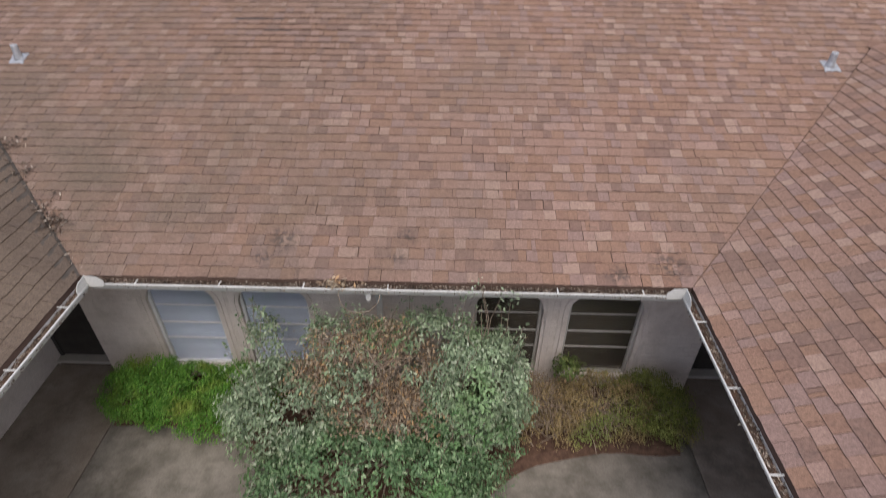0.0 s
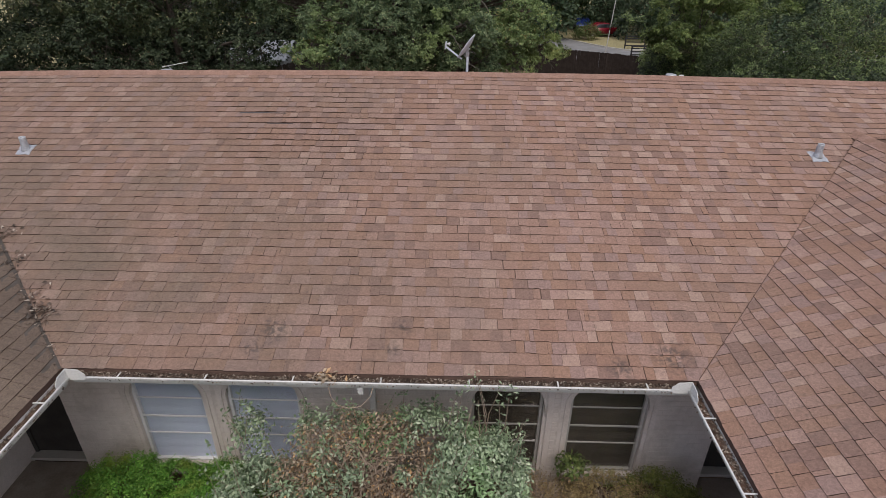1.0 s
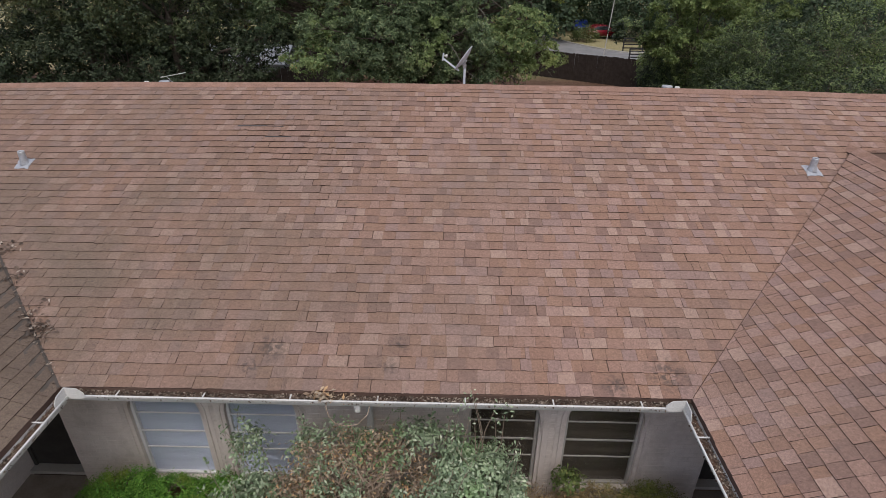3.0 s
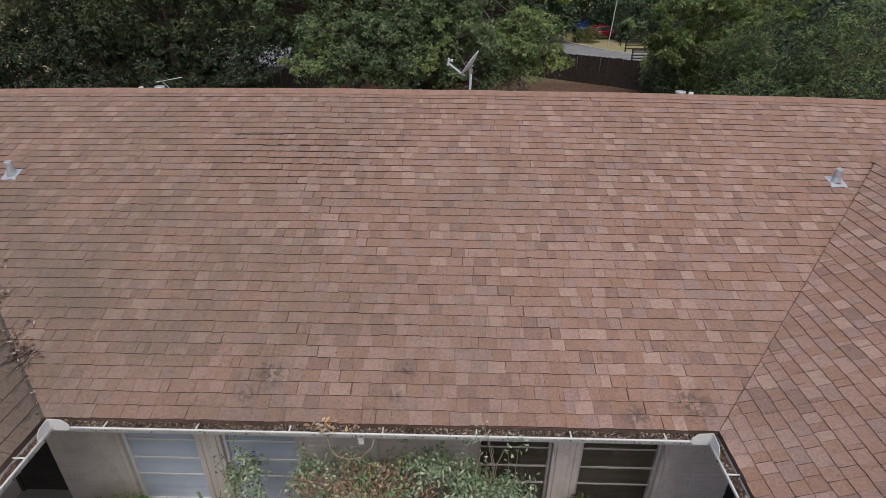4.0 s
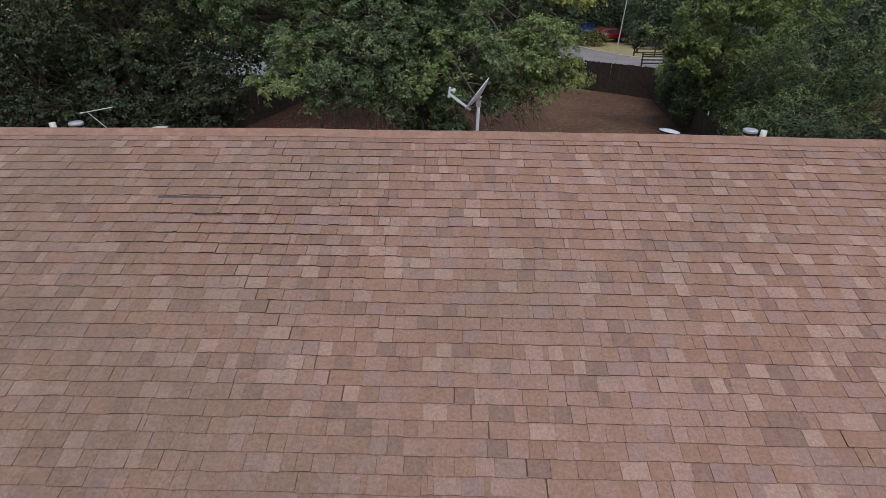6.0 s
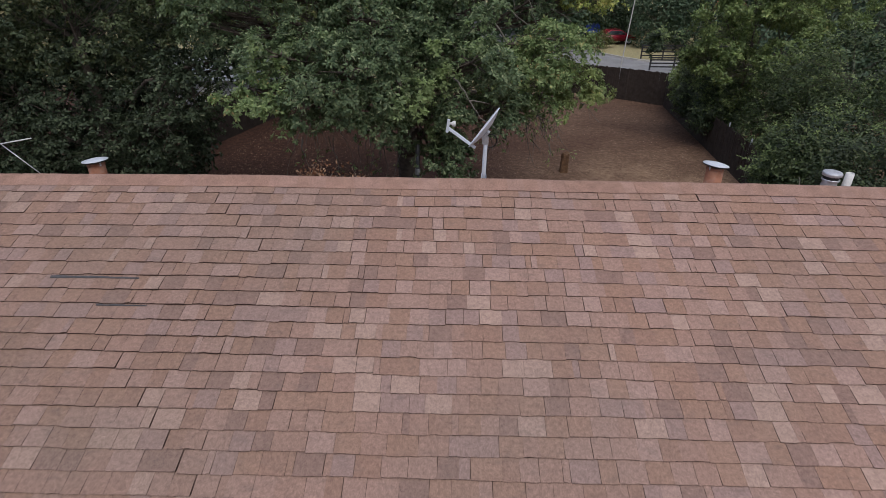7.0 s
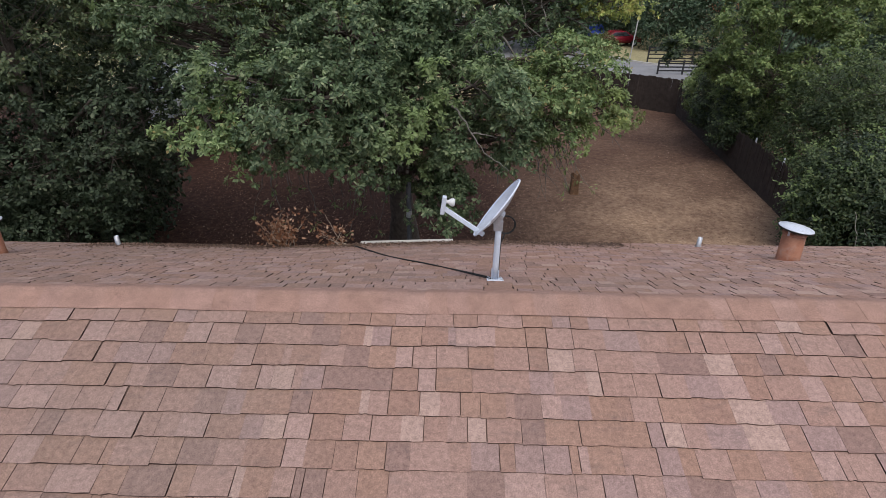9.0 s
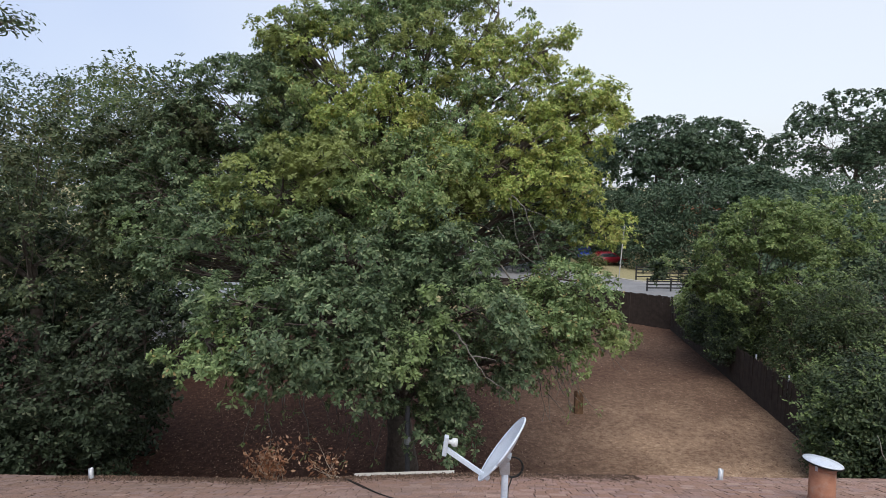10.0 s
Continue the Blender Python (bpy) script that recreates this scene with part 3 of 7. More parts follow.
def bed():
    """A planting bed along the wall that swells out round the big shrub, slightly mounded."""
    edge = []
    for i in range(61):
        x = -4.7 + 7.85 * i / 60
        d = 0.86 + 0.25 * max(0.0, min(1.0, (x + 3.0) / 4.0)) + 1.8 * math.exp(-((x + 0.85) / 1.4) ** 2) + 0.02 * math.sin(x * 5)
        edge.append((x, 5.46 - d))
    bm = bmesh.new()
    rows = []
    for s, z in ((0.0, 0.07), (0.5, 0.09), (0.9, 0.06), (1.0, 0.004)):
        rows.append([bm.verts.new((x, 5.46 + (y - 5.46) * s, z + 0.02 * noise.noise((x * 4, y * s * 4, 0)))) for x, y in edge])
    for a, b in zip(rows, rows[1:]):
        for i in range(60):
            bm.faces.new((a[i], b[i], b[i + 1], a[i + 1]))
    tagged(part("planting_bed", bm, M_MULCH), "dark bark mulch planting bed with curved edge", "flower bed", kind="structure")


bed()

# ---------------------------------------------------------------- walls of the courtyard
WALL_Y, WALL_T, SOFFIT = 5.47, 0.22, 2.46
WIN = [(-4.15, -3.20), (-2.88, -1.93), (0.32, 1.25), (1.60, 2.60)]
WIN_Z0, WIN_Z1 = 0.26, 1.87
WX0, WX1 = -5.10, 3.53
FRAME = 0.13                      # the band of plaster round each opening


def wall_south():
    bm = bmesh.new()
    y0, y1 = WALL_Y + 0.0025, WALL_Y + WALL_T
    xs = [WX0] + [v for a, b in WIN for v in (a - FRAME, b + FRAME)] + [WX1]
    for i in range(0, len(xs), 2):
        box(bm, (xs[i], y0, 0), (xs[i + 1], y1, SOFFIT + 0.3))
    for a, b in WIN:
        box(bm, (a - FRAME, y0, 0), (b + FRAME, y1, WIN_Z0 - 0.001))
        box(bm, (a - FRAME, y0, WIN_Z1 + FRAME), (b + FRAME, y1, SOFFIT + 0.3))
    return tagged(part("wall_south", bm, M_MORTAR), "painted pale grey brick wall with four tall windows", "wall", kind="structure")


w_south = wall_south()


def outline(a, b, z0, z1, r, n=10):
    """An opening's outline, square at the sill and round at the upper corners."""
    pts = [(a, z0), (b, z0)]
    for k in range(n + 1):
        t = math.pi / 2 * k / n
        pts.append((b - r + r * math.cos(t), z1 - r + r * math.sin(t)))
    for k in range(n + 1):
        t = math.pi / 2 + math.pi / 2 * k / n
        pts.append((a + r + r * math.cos(t), z1 - r + r * math.sin(t)))
    return pts


def ring(name, inner, outer, y0, y1, mat, parent, label=""):
    """A band between two outlines of as many points, from y0 back to y1."""
    bm = bmesh.new()
    n = len(inner)
    sets = [[bm.verts.new((x, y, z)) for x, z in pts] for pts, y in ((inner, y0), (outer, y0), (outer, y1), (inner, y1))]
    for p, q in zip(sets, sets[1:] + sets[:1]):
        for i in range(n):
            j = (i + 1) % n
            bm.faces.new((p[i], p[j], q[j], q[i]))
    return part(name, bm, mat, parent, label)


M_GLASS = bpy.data.materials.new("window_glass")
M_GLASS.use_nodes = True
_b = M_GLASS.node_tree.nodes["Principled BSDF"]
_b.inputs["Base Color"].default_value = (0.95, 0.97, 0.97, 1)
_b.inputs["Roughness"].default_value = 0.06
_b.inputs["Transmission Weight"].default_value = 1.0
_b.inputs["IOR"].default_value = 1.45
M_BLIND = simple("pale_blue_grey_blind", (0.46, 0.51, 0.66), (0.55, 0.60, 0.75), 1.5, 0.8)
M_DARKBACKING = simple("dark_room_backing", (0.05, 0.042, 0.036), (0.085, 0.072, 0.06), 2.5, 0.8)
M_DULL = simple("dull_bronze_grey_metal", (0.40, 0.38, 0.36), (0.50, 0.48, 0.46), 9, 0.5, 0.0, 0.05, 70)
M_ALU = simple("dull_aluminium", (0.66, 0.66, 0.68), (0.76, 0.76, 0.78), 9, 0.5, 0.0, 0.05, 70)


def window(n, a, b, pale):
    tag = "tall window with horizontal panes and pale blue blind drawn" if pale else "tall window with horizontal panes and a dark backing panel behind"
    w = thing("window_%d" % n, ((a + b) / 2, WALL_Y, WIN_Z0), tag, "window", kind="structure")

    def put(ob):
        ob.matrix_parent_inverse = w.matrix_world.inverted()
        return ob
    r = 0.30
    inner = outline(a, b, WIN_Z0, WIN_Z1, r)
    # fill out to the rectangular opening, then a raised moulding round the arch
    rect = [(a - FRAME, WIN_Z0), (b + FRAME, WIN_Z0)]
    for k in range(11):
        t = k / 10
        rect.append((b + FRAME, WIN_Z0 + (WIN_Z1 + FRAME - WIN_Z0) * min(1, t * 2)) if t < 0.5 else (b + FRAME - (FRAME + r) * (t - 0.5) * 2, WIN_Z1 + FRAME))
    for k in range(11):
        t = k / 10
        rect.append((a + r - (FRAME + r) * min(1, t * 2), WIN_Z1 + FRAME) if t <= 0.5 else (a - FRAME, WIN_Z1 + FRAME - (WIN_Z1 + FRAME - WIN_Z0) * (t - 0.5) * 2 * 0.999))
    put(ring("surround", inner, rect, WALL_Y - 0.004, WALL_Y + 0.052, M_STUCCO, w, "smooth painted plaster surround"))
    o1 = outline(a - 0.075, b + 0.075, WIN_Z0, WIN_Z1 + 0.075, r + 0.075)
    i1 = outline(a - 0.05, b + 0.05, WIN_Z0, WIN_Z1 + 0.05, r + 0.05)
    put(ring("moulding", i1, o1, WALL_Y - 0.022, WALL_Y - 0.003, M_STUCCO, w, "thin raised bead round the arch"))
    yw = WALL_Y + 0.075
    put(box_part("sill", (a + 0.002, WALL_Y - 0.03, WIN_Z0 - 0.05), (b - 0.002, yw + 0.05, WIN_Z0 + 0.03), M_STUCCO, w, "pale plaster sill", 0.008))
    f = put(ring("window_frame", outline(a + 0.040, b - 0.040, WIN_Z0 + 0.06, WIN_Z1 - 0.03, 0.01), outline(a + 0.002, b - 0.002, WIN_Z0 + 0.032, WIN_Z1 - 0.002, 0.01),
                 yw - 0.022, yw + 0.03, (M_ALU if pale else M_DULL), w, "dull aluminium frame"))
    zb = [WIN_Z0 + 0.06, 0.82, 1.13, 1.46, 1.81, WIN_Z1 - 0.03]
    for k in range(1, 5):
        t = 0.012 if k in (2, 4) else 0.008
        put(box_part("glazing_bar", (a + 0.03, yw - 0.014, zb[k] - t), (b - 0.03, yw + 0.0015, zb[k] + t), (M_ALU if pale else M_DULL), w, "white painted bar", 0.003))
    for k in range(5):
        g = put(box_part("pane", (a + 0.03, yw + 0.002, zb[k] + 0.013), (b - 0.03, yw + 0.006, zb[k + 1] - 0.013), M_GLASS, w))
        g.visible_shadow = False
    # blind with soft horizontal folds; dark copies are added for the unlit rooms
    bm = bmesh.new()
    rows = []
    for k in range(41):
        z = WIN_Z0 + 0.03 + (WIN_Z1 - WIN_Z0 - 0.06) * k / 40
        rows.append([bm.verts.new((x, yw + 0.035 + 0.004 * math.sin(k * 1.57), z)) for x in (a - 0.05, b + 0.05)])
    for p, q in zip(rows, rows[1:]):
        bm.faces.new((p[0], p[1], q[1], q[0]))
    put(part("blind", bm, M_BLIND if pale else M_DARKBACKING, w, "pale blue-grey blind" if pale else "dark brown panel standing in for the dim room", True))


for i, (a, b) in enumerate(WIN):
    window(i + 1, a, b, i < 2)


def plain_wall(name, lo, hi, mat, label):
    return tagged(box_part(name, lo, hi, mat, bevel=0.004), label, "wall", kind="structure")


plain_wall("wall_west", (-6.40, WING_END, -0.1), (-6.15, 8.6, 2.75), M_STUCCO, "pale painted plaster wall of the west wing")
plain_wall("wall_east", (4.72, WING_END, -0.1), (4.97, 8.6, 2.75), M_STUCCO, "pale painted plaster wall of the east wing")
# near-black return walls: the entry's shade is put into their colour
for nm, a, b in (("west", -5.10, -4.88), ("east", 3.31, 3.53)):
    plain_wall("wall_return_" + nm, (a, WALL_Y + WALL_T + 0.002, 0), (b, 8.6, 2.75), M_DARK, "side wall of the covered entry, coloured dark as its shade")
plain_wall("wall_back", (X0 + 0.5, 14.25, -0.2), (X1 - 0.5, 14.47, 2.6), M_BRICK, "pale painted brick wall facing the yard")
plain_wall("wall_far_west", (-11.9, WING_END, -0.1), (-11.65, 14.2, 2.6), M_STUCCO, "pale plaster outer wall of the west wing")
plain_wall("wall_far_east", (10.0, WING_END, -0.1), (10.25, 14.2, 2.6), M_STUCCO, "pale plaster outer wall of the east wing")

# dark door panel added across the open entry; its colour stands for shade
for n, (a, b) in enumerate(((-6.148, -5.102), (3.532, 4.718))):
    d = thing("door_%d" % (n + 1), ((a + b) / 2, 5.80, 0), "dark door panel added across the shaded covered entry", "door", kind="structure")
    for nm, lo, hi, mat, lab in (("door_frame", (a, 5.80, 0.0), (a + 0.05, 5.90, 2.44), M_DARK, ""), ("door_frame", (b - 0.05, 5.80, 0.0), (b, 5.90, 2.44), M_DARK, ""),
                                 ("door_leaf", (a + 0.052, 5.83, 0.06), (b - 0.052, 5.87, 2.44), M_DARK, "near-black panel standing in for the entry's shade"),
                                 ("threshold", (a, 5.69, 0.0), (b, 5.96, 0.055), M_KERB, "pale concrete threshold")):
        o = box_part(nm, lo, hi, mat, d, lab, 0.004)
        o.matrix_parent_inverse = d.matrix_world.inverted()
    h = part("door_handle", lathe([(0.012, 0), (0.022, 0.03), (0.022, 0.05), (0.0, 0.06)], 12, False), M_STEEL, d, "small round metal knob")
    h.matrix_parent_inverse = d.matrix_world.inverted()
    h.matrix_world = pose(a + 0.14, 5.83, 1.0, 90, 0, 0)

# soffits and fascias
def soffit(name, lo, hi):
    return tagged(box_part(name, lo, hi, M_SOFFIT), "painted board soffit under the eave", "soffit", kind="structure")


soffit("soffit_south", (-6.1, 4.80, SOFFIT + 0.01), (4.7, 8.6, SOFFIT + 0.035))
soffit("soffit_west", (-6.1, WING_END, SOFFIT + 0.01), (-4.27, 4.79, SOFFIT + 0.035))
soffit("soffit_east", (2.75, WING_END, SOFFIT + 0.01), (4.7, 4.79, SOFFIT + 0.035))
soffit("soffit_north", (X0, 14.25, SOFFIT + 0.05), (X1, 14.79, SOFFIT + 0.07))


def fascia(name, lo, hi):
    return tagged(box_part(name, lo, hi, M_SOFFIT, bevel=0.003), "weathered fascia board", "fascia", kind="structure")


fascia("fascia_south", (-4.23, 4.775, 2.44), (2.72, 4.795, 2.60))
fascia("fascia_west", (-4.26, WING_END, 2.44), (-4.24, 4.77, 2.60))
fascia("fascia_east", (2.725, WING_END, 2.44), (2.745, 4.77, 2.60))
fascia("fascia_north", (X0, 14.80, 2.50), (X1, 14.82, 2.66))

# ---------------------------------------------------------------- gutters
LIP_Z = 2.595


def gutter(name, p0, p1, inward, label):
    """An open gutter from p0 to p1 along its outer lip; inward points from the lip towards the eave."""
    g = thing(name, (*p0, LIP_Z), label, "gutter", "eaves gutters")
    p0, p1, inw = Vector(p0), Vector(p1), Vector(inward)
    prof = [(0.0, 0.0), (0.0, -0.022), (0.014, -0.052), (0.044, -0.105), (0.118, -0.105), (0.125, 0.0), (0.121, 0.0), (0.115, -0.101), (0.047, -0.101), (0.018, -0.051), (0.004, -0.020), (0.004, 0.0)]
    steps = max(2, int((p1 - p0).length / 0.5))
    bm = bmesh.new()
    rows = []
    for i in range(steps + 1):
        c = p0.lerp(p1, i / steps)
        wob = 0.006 * noise.noise((c.x * 0.9, c.y * 0.9, 1.0))
        rows.append([bm.verts.new((c.x + inw.x * o, c.y + inw.y * o, LIP_Z + h + wob)) for o, h in prof])
    for a, b in zip(rows, rows[1:]):
        for i in range(len(prof)):
            j = (i + 1) % len(prof)
            bm.faces.new((a[i], a[j], b[j], b[i]))
    bm.faces.new(rows[0])
    bm.faces.new(rows[-1][::-1])
    o = part("trough", bm, M_WHITE, g)
    o.matrix_parent_inverse = g.matrix_world.inverted()
    pts = [(p0.lerp(p1, i / steps).x, p0.lerp(p1, i / steps).y, LIP_Z + 0.003) for i in range(steps + 1)]
    o = tube_obj("rolled_lip", pts, 0.011, M_WHITE, g, "rolled white lip", 8)
    o.matrix_parent_inverse = g.matrix_world.inverted()
    n = int((p1 - p0).length / 0.85)
    for i in range(n):
        c = p0.lerp(p1, (i + 0.55) / n)
        d = (p1 - p0).normalized()
        bm = box(bmesh.new(), (-0.008, -0.005, -0.003), (0.008, 0.14, 0.004), 0.002,
                 Matrix(((d.x, inw.x, 0, c.x), (d.y, inw.y, 0, c.y), (0, 0, 1, LIP_Z + 0.012), (0, 0, 0, 1))))
        o = part("hanger_strap", bm, M_WHITE, g, "white metal hanger strap")
        o.matrix_parent_inverse = g.matrix_world.inverted()
    return g


GX0, GX1, GY = -4.10, 2.58, 4.645
gutter("gutter", (GX0, GY), (GX1, GY), (0, 1), "white metal gutter full of dry leaves over the windows")
gutter("gutter", (GX0, WING_END), (GX0, GY - 0.012), (-1, 0), "white metal gutter along the grey wing eave")
gutter("gutter", (GX1, WING_END), (GX1, GY - 0.012), (1, 0), "white metal gutter along the tan wing eave")

for sx, x in ((-1, GX0), (1, GX1)):
    # two upright plates with clipped corners, bent round the inner corner of the gutters
    bm = bmesh.new()
    along = [(0.19, 0.0), (0.19, 0.055), (0.13, 0.115), (0.0, 0.125), (0.0, -0.03), (0.16, -0.03)]
    for plate in (0, 1):
        sets = []
        for off in (0.0, 0.006):
            row = []
            for u, h in along:
                px, py = (x - sx * u, GY - 0.012 + off) if plate == 0 else (x + sx * (0.012 - off), GY - 0.01 - u)
                row.append(bm.verts.new((px + (0.0 if plate else 0.012 * sx * (u == 0)), py, LIP_Z + h)))
            sets.append(row)
        a, b = sets
        n = len(along)
        for i in range(n):
            j = (i + 1) % n
            bm.faces.new((a[i], a[j], b[j], b[i]))
        bm.faces.new(a)
        bm.faces.new(b[::-1])
    tagged(part("splash_guard", bm, M_WHITE), "white bent metal splash guard on the gutter corner", "splash guard", "gutter splash guards")

ds = thing("downspout_outlet", (-0.95, 4.71, 2.49), "white metal gutter outlet dropping behind the shrub", "downspout")
for nm, lo, hi in (("outlet", (-0.985, 4.69, 2.45), (-0.915, 4.745, 2.492)), ("elbow", (-0.98, 4.70, 2.38), (-0.92, 5.38, 2.449)), ("pipe", (-0.99, 5.375, 0.1), (-0.91, 5.44, 2.38))):
    o = box_part(nm, lo, hi, M_WHITE, ds, "", 0.012)
    o.matrix_parent_inverse = ds.matrix_world.inverted()


# ---------------------------------------------------------------- small leaves as arrays
def leaf_cards(P, N, length, width, rg, droop=0.0, axis=None):
    """A pointed blade of two folded halves at each point P, facing roughly along N."""
    n = len(P)
    N = N + rg.normal(0, 0.42, (n, 3))
    N /= np.linalg.norm(N, axis=1)[:, None] + 1e-9
    A = rg.normal(0, 1, (n, 3)) if axis is None else axis + rg.normal(0, 0.25, (n, 3))
    A[:, 2] -= droop
    A -= (A * N).sum(1)[:, None] * N
    A /= np.linalg.norm(A, axis=1)[:, None] + 1e-9
    B = np.cross(N, A)
    L = length * rg.uniform(0.65, 1.3, n)[:, None]
    W = width * rg.uniform(0.7, 1.25, n)[:, None]
    v = np.empty((n, 4, 3))
    v[:, 0] = P
    v[:, 1] = P + A * L * 0.62 + B * W * 0.5 + N * W * 0.12
    v[:, 2] = P + A * L
    v[:, 3] = P + A * L * 0.62 - B * W * 0.5 + N * W * 0.12
    f = np.arange(n * 4).reshape(n, 4)
    return v.reshape(-1, 3), f


def litter(name, pts, length, width, mat, label, category, seed, parent=None):
    rg = np.random.default_rng(seed)
    N = np.tile(np.array([[0, 0, 1.0]]), (len(pts), 1))
    v, f = leaf_cards(np.asarray(pts, float), N, length, width, rg)
    ob = obj_np(name, v, f, mat, parent)
    return tagged(ob, label, category, kind="stuff")


M_LITTER = leaf_material("dry_leaves", [(0.0, (0.06, 0.045, 0.036)), (0.45, (0.14, 0.10, 0.078)), (0.8, (0.26, 0.205, 0.165)), (1.0, (0.52, 0.45, 0.38))], trans=0.15, rough=0.8)
_rg = np.random.default_rng(21)
_n = 6500
_pts = np.stack([_rg.uniform(GX0 + 0.02, GX1 - 0.02, _n), _rg.uniform(GY + 0.012, GY + 0.118, _n), LIP_Z - 0.028 + _rg.uniform(0, 0.03, _n)], 1)
_pts[:, 2] += np.maximum(0, _pts[:, 1] - GY - 0.05) * 0.5
litter("gutter_leaves", _pts, 0.035, 0.018, M_LITTER, "dry brown leaves and grit packed in the gutter", "leaf litter", 1)
for _x, _i in ((GX0, -1), (GX1, 1)):
    _n = 2600
    _pts = np.stack([_x + _i * _rg.uniform(0.012, 0.118, _n), _rg.uniform(-1.0, GY - 0.05, _n), LIP_Z - 0.05 + _rg.uniform(0, 0.03, _n)], 1)
    litter("gutter_leaves", _pts, 0.035, 0.018, M_LITTER, "dry brown leaves packed in the wing gutter", "leaf litter", 2 + _i)
# the fill under the loose leaves
for lo, hi in (((GX0 + 0.05, GY + 0.024, LIP_Z - 0.058), (GX1 - 0.05, GY + 0.112, LIP_Z - 0.028)), ((GX0 - 0.112, WING_END, LIP_Z - 0.062), (GX0 - 0.028, GY - 0.02, LIP_Z - 0.04)),
               ((GX1 + 0.028, WING_END, LIP_Z - 0.062), (GX1 + 0.112, GY - 0.02, LIP_Z - 0.04))):
    tagged(box_part("gutter_silt", lo, hi, M_MULCH, bevel=0.01), "dark rotted leaf silt lying in the gutter", "silt", kind="stuff")


# ---------------------------------------------------------------- trees and shrubs
def bent(p0, p1, rg, wob=0.08, n=7, lift=0.0):
    """A slightly crooked line between two points."""
    p0, p1 = np.asarray(p0, float), np.asarray(p1, float)
    t = np.linspace(0, 1, n)[:, None]
    L = np.linalg.norm(p1 - p0)
    off = rg.normal(0, wob * L * 0.35, (n, 3))
    off = np.cumsum(off, 0) * 0.5
    off -= t * off[-1]
    off[0] = 0
    off[:, 2] += lift * L * (4 * t * (1 - t))[:, 0]
    return p0 + (p1 - p0) * t + off


def clump_points(centre, radii, count, per, spread, rg, low=-0.55, shell=0.72):
    """Leaf places in sprigs over the shell of a lobe, with an outward direction for each, and the sprigs' centres."""
    d = rg.normal(0, 1, (count * 3, 3))
    d /= np.linalg.norm(d, axis=1)[:, None]
    d = d[d[:, 2] > low][:count]
    r = rg.uniform(shell, 1.06, len(d)) ** 1.0
    bump_ = np.array([1.0 + 0.22 * noise.noise((v[0] * 2.1 + centre[0], v[1] * 2.1 + centre[1], v[2] * 2.1)) for v in d])
    C = np.asarray(centre) + d * np.asarray(radii) * (r * bump_)[:, None]
    o = rg.normal(0, 1, (len(C) * per, 3))
    o /= np.linalg.norm(o, axis=1)[:, None]
    size = np.repeat(rg.uniform(0.7, 1.35, len(C)), per)[:, None]
    rad = rg.uniform(0, 1, (len(o), 1)) ** 0.45
    P = np.repeat(C, per, 0) + o * rad * size * spread * 1.75 * np.array([1, 1, 0.62])
    N = o * 0.75 + np.repeat(d, per, 0) * 0.3 + np.array([0, 0, 0.6])
    return P, N, C


def bough_points(centre, radii, boughs, size, rosettes, per, rg, low=-0.55, shell=0.62):
    """Oak foliage: boughs over a lobe, rosettes of leaves over each bough, blades radiating from each rosette."""
    d = rg.normal(0, 1, (boughs * 3, 3))
    d /= np.linalg.norm(d, axis=1)[:, None]
    d = d[d[:, 2] > low][:boughs]
    C = np.asarray(centre) + d * np.asarray(radii) * rg.uniform(shell, 1.04, len(d))[:, None]
    k = rosettes
    u = rg.normal(0, 1, (len(C) * k, 3)) + np.repeat(d, k, 0) * 0.7 + np.array([0, 0, 0.55])
    u /= np.linalg.norm(u, axis=1)[:, None]
    s = np.repeat(rg.uniform(0.55, 1.3, len(C)) * size, k)[:, None]
    flat = np.array([1.0, 1.0, 0.5])
    R = np.repeat(C, k, 0) + u * flat * s * rg.uniform(0.1, 1, (len(u), 1)) ** 0.5
    R[:, 2] -= 0.35 * ((R - np.repeat(C, k, 0))[:, :2] ** 2).sum(1) / size
    n = len(R) * per
    a = rg.normal(0, 1, (n, 3))
    a /= np.linalg.norm(a, axis=1)[:, None]
    out = np.repeat(u, per, 0)
    A = a + out * 0.5
    A[:, 2] -= 0.12
    A /= np.linalg.norm(A, axis=1)[:, None]
    N = out * 1.0 + np.array([0, 0, 0.45]) + rg.normal(0, 0.25, (n, 3))
    P = np.repeat(R, per, 0) + A * 0.012
    return P, N, A, C


def shoots(C, count, length, rg, pairs=9):
    """Leafy shoots that stand out of the foliage: leaves in pairs along a thin arching line."""
    P, N, A = [], [], []
    for q in C[rg.integers(0, len(C), count)]:
        tip = np.array([rg.normal(0, 0.45), rg.normal(-0.15, 0.45), rg.uniform(0.35, 1.0)]) * length
        side = np.cross(tip, (rg.normal(0, 1), rg.normal(0, 1), 0.2))
        side /= np.linalg.norm(side) + 1e-9
        for j in range(pairs):
            f = (j + 1) / pairs
            c = q + tip * f + np.array([0, 0, -0.25 * length * f * f])
            for sgn in (-1, 1):
                P.append(c)
                A.append(side * sgn + tip / length * 0.6)
                N.append(np.array([0, -0.3, 1.0]))
    return np.array(P), np.array(N), np.array(A)


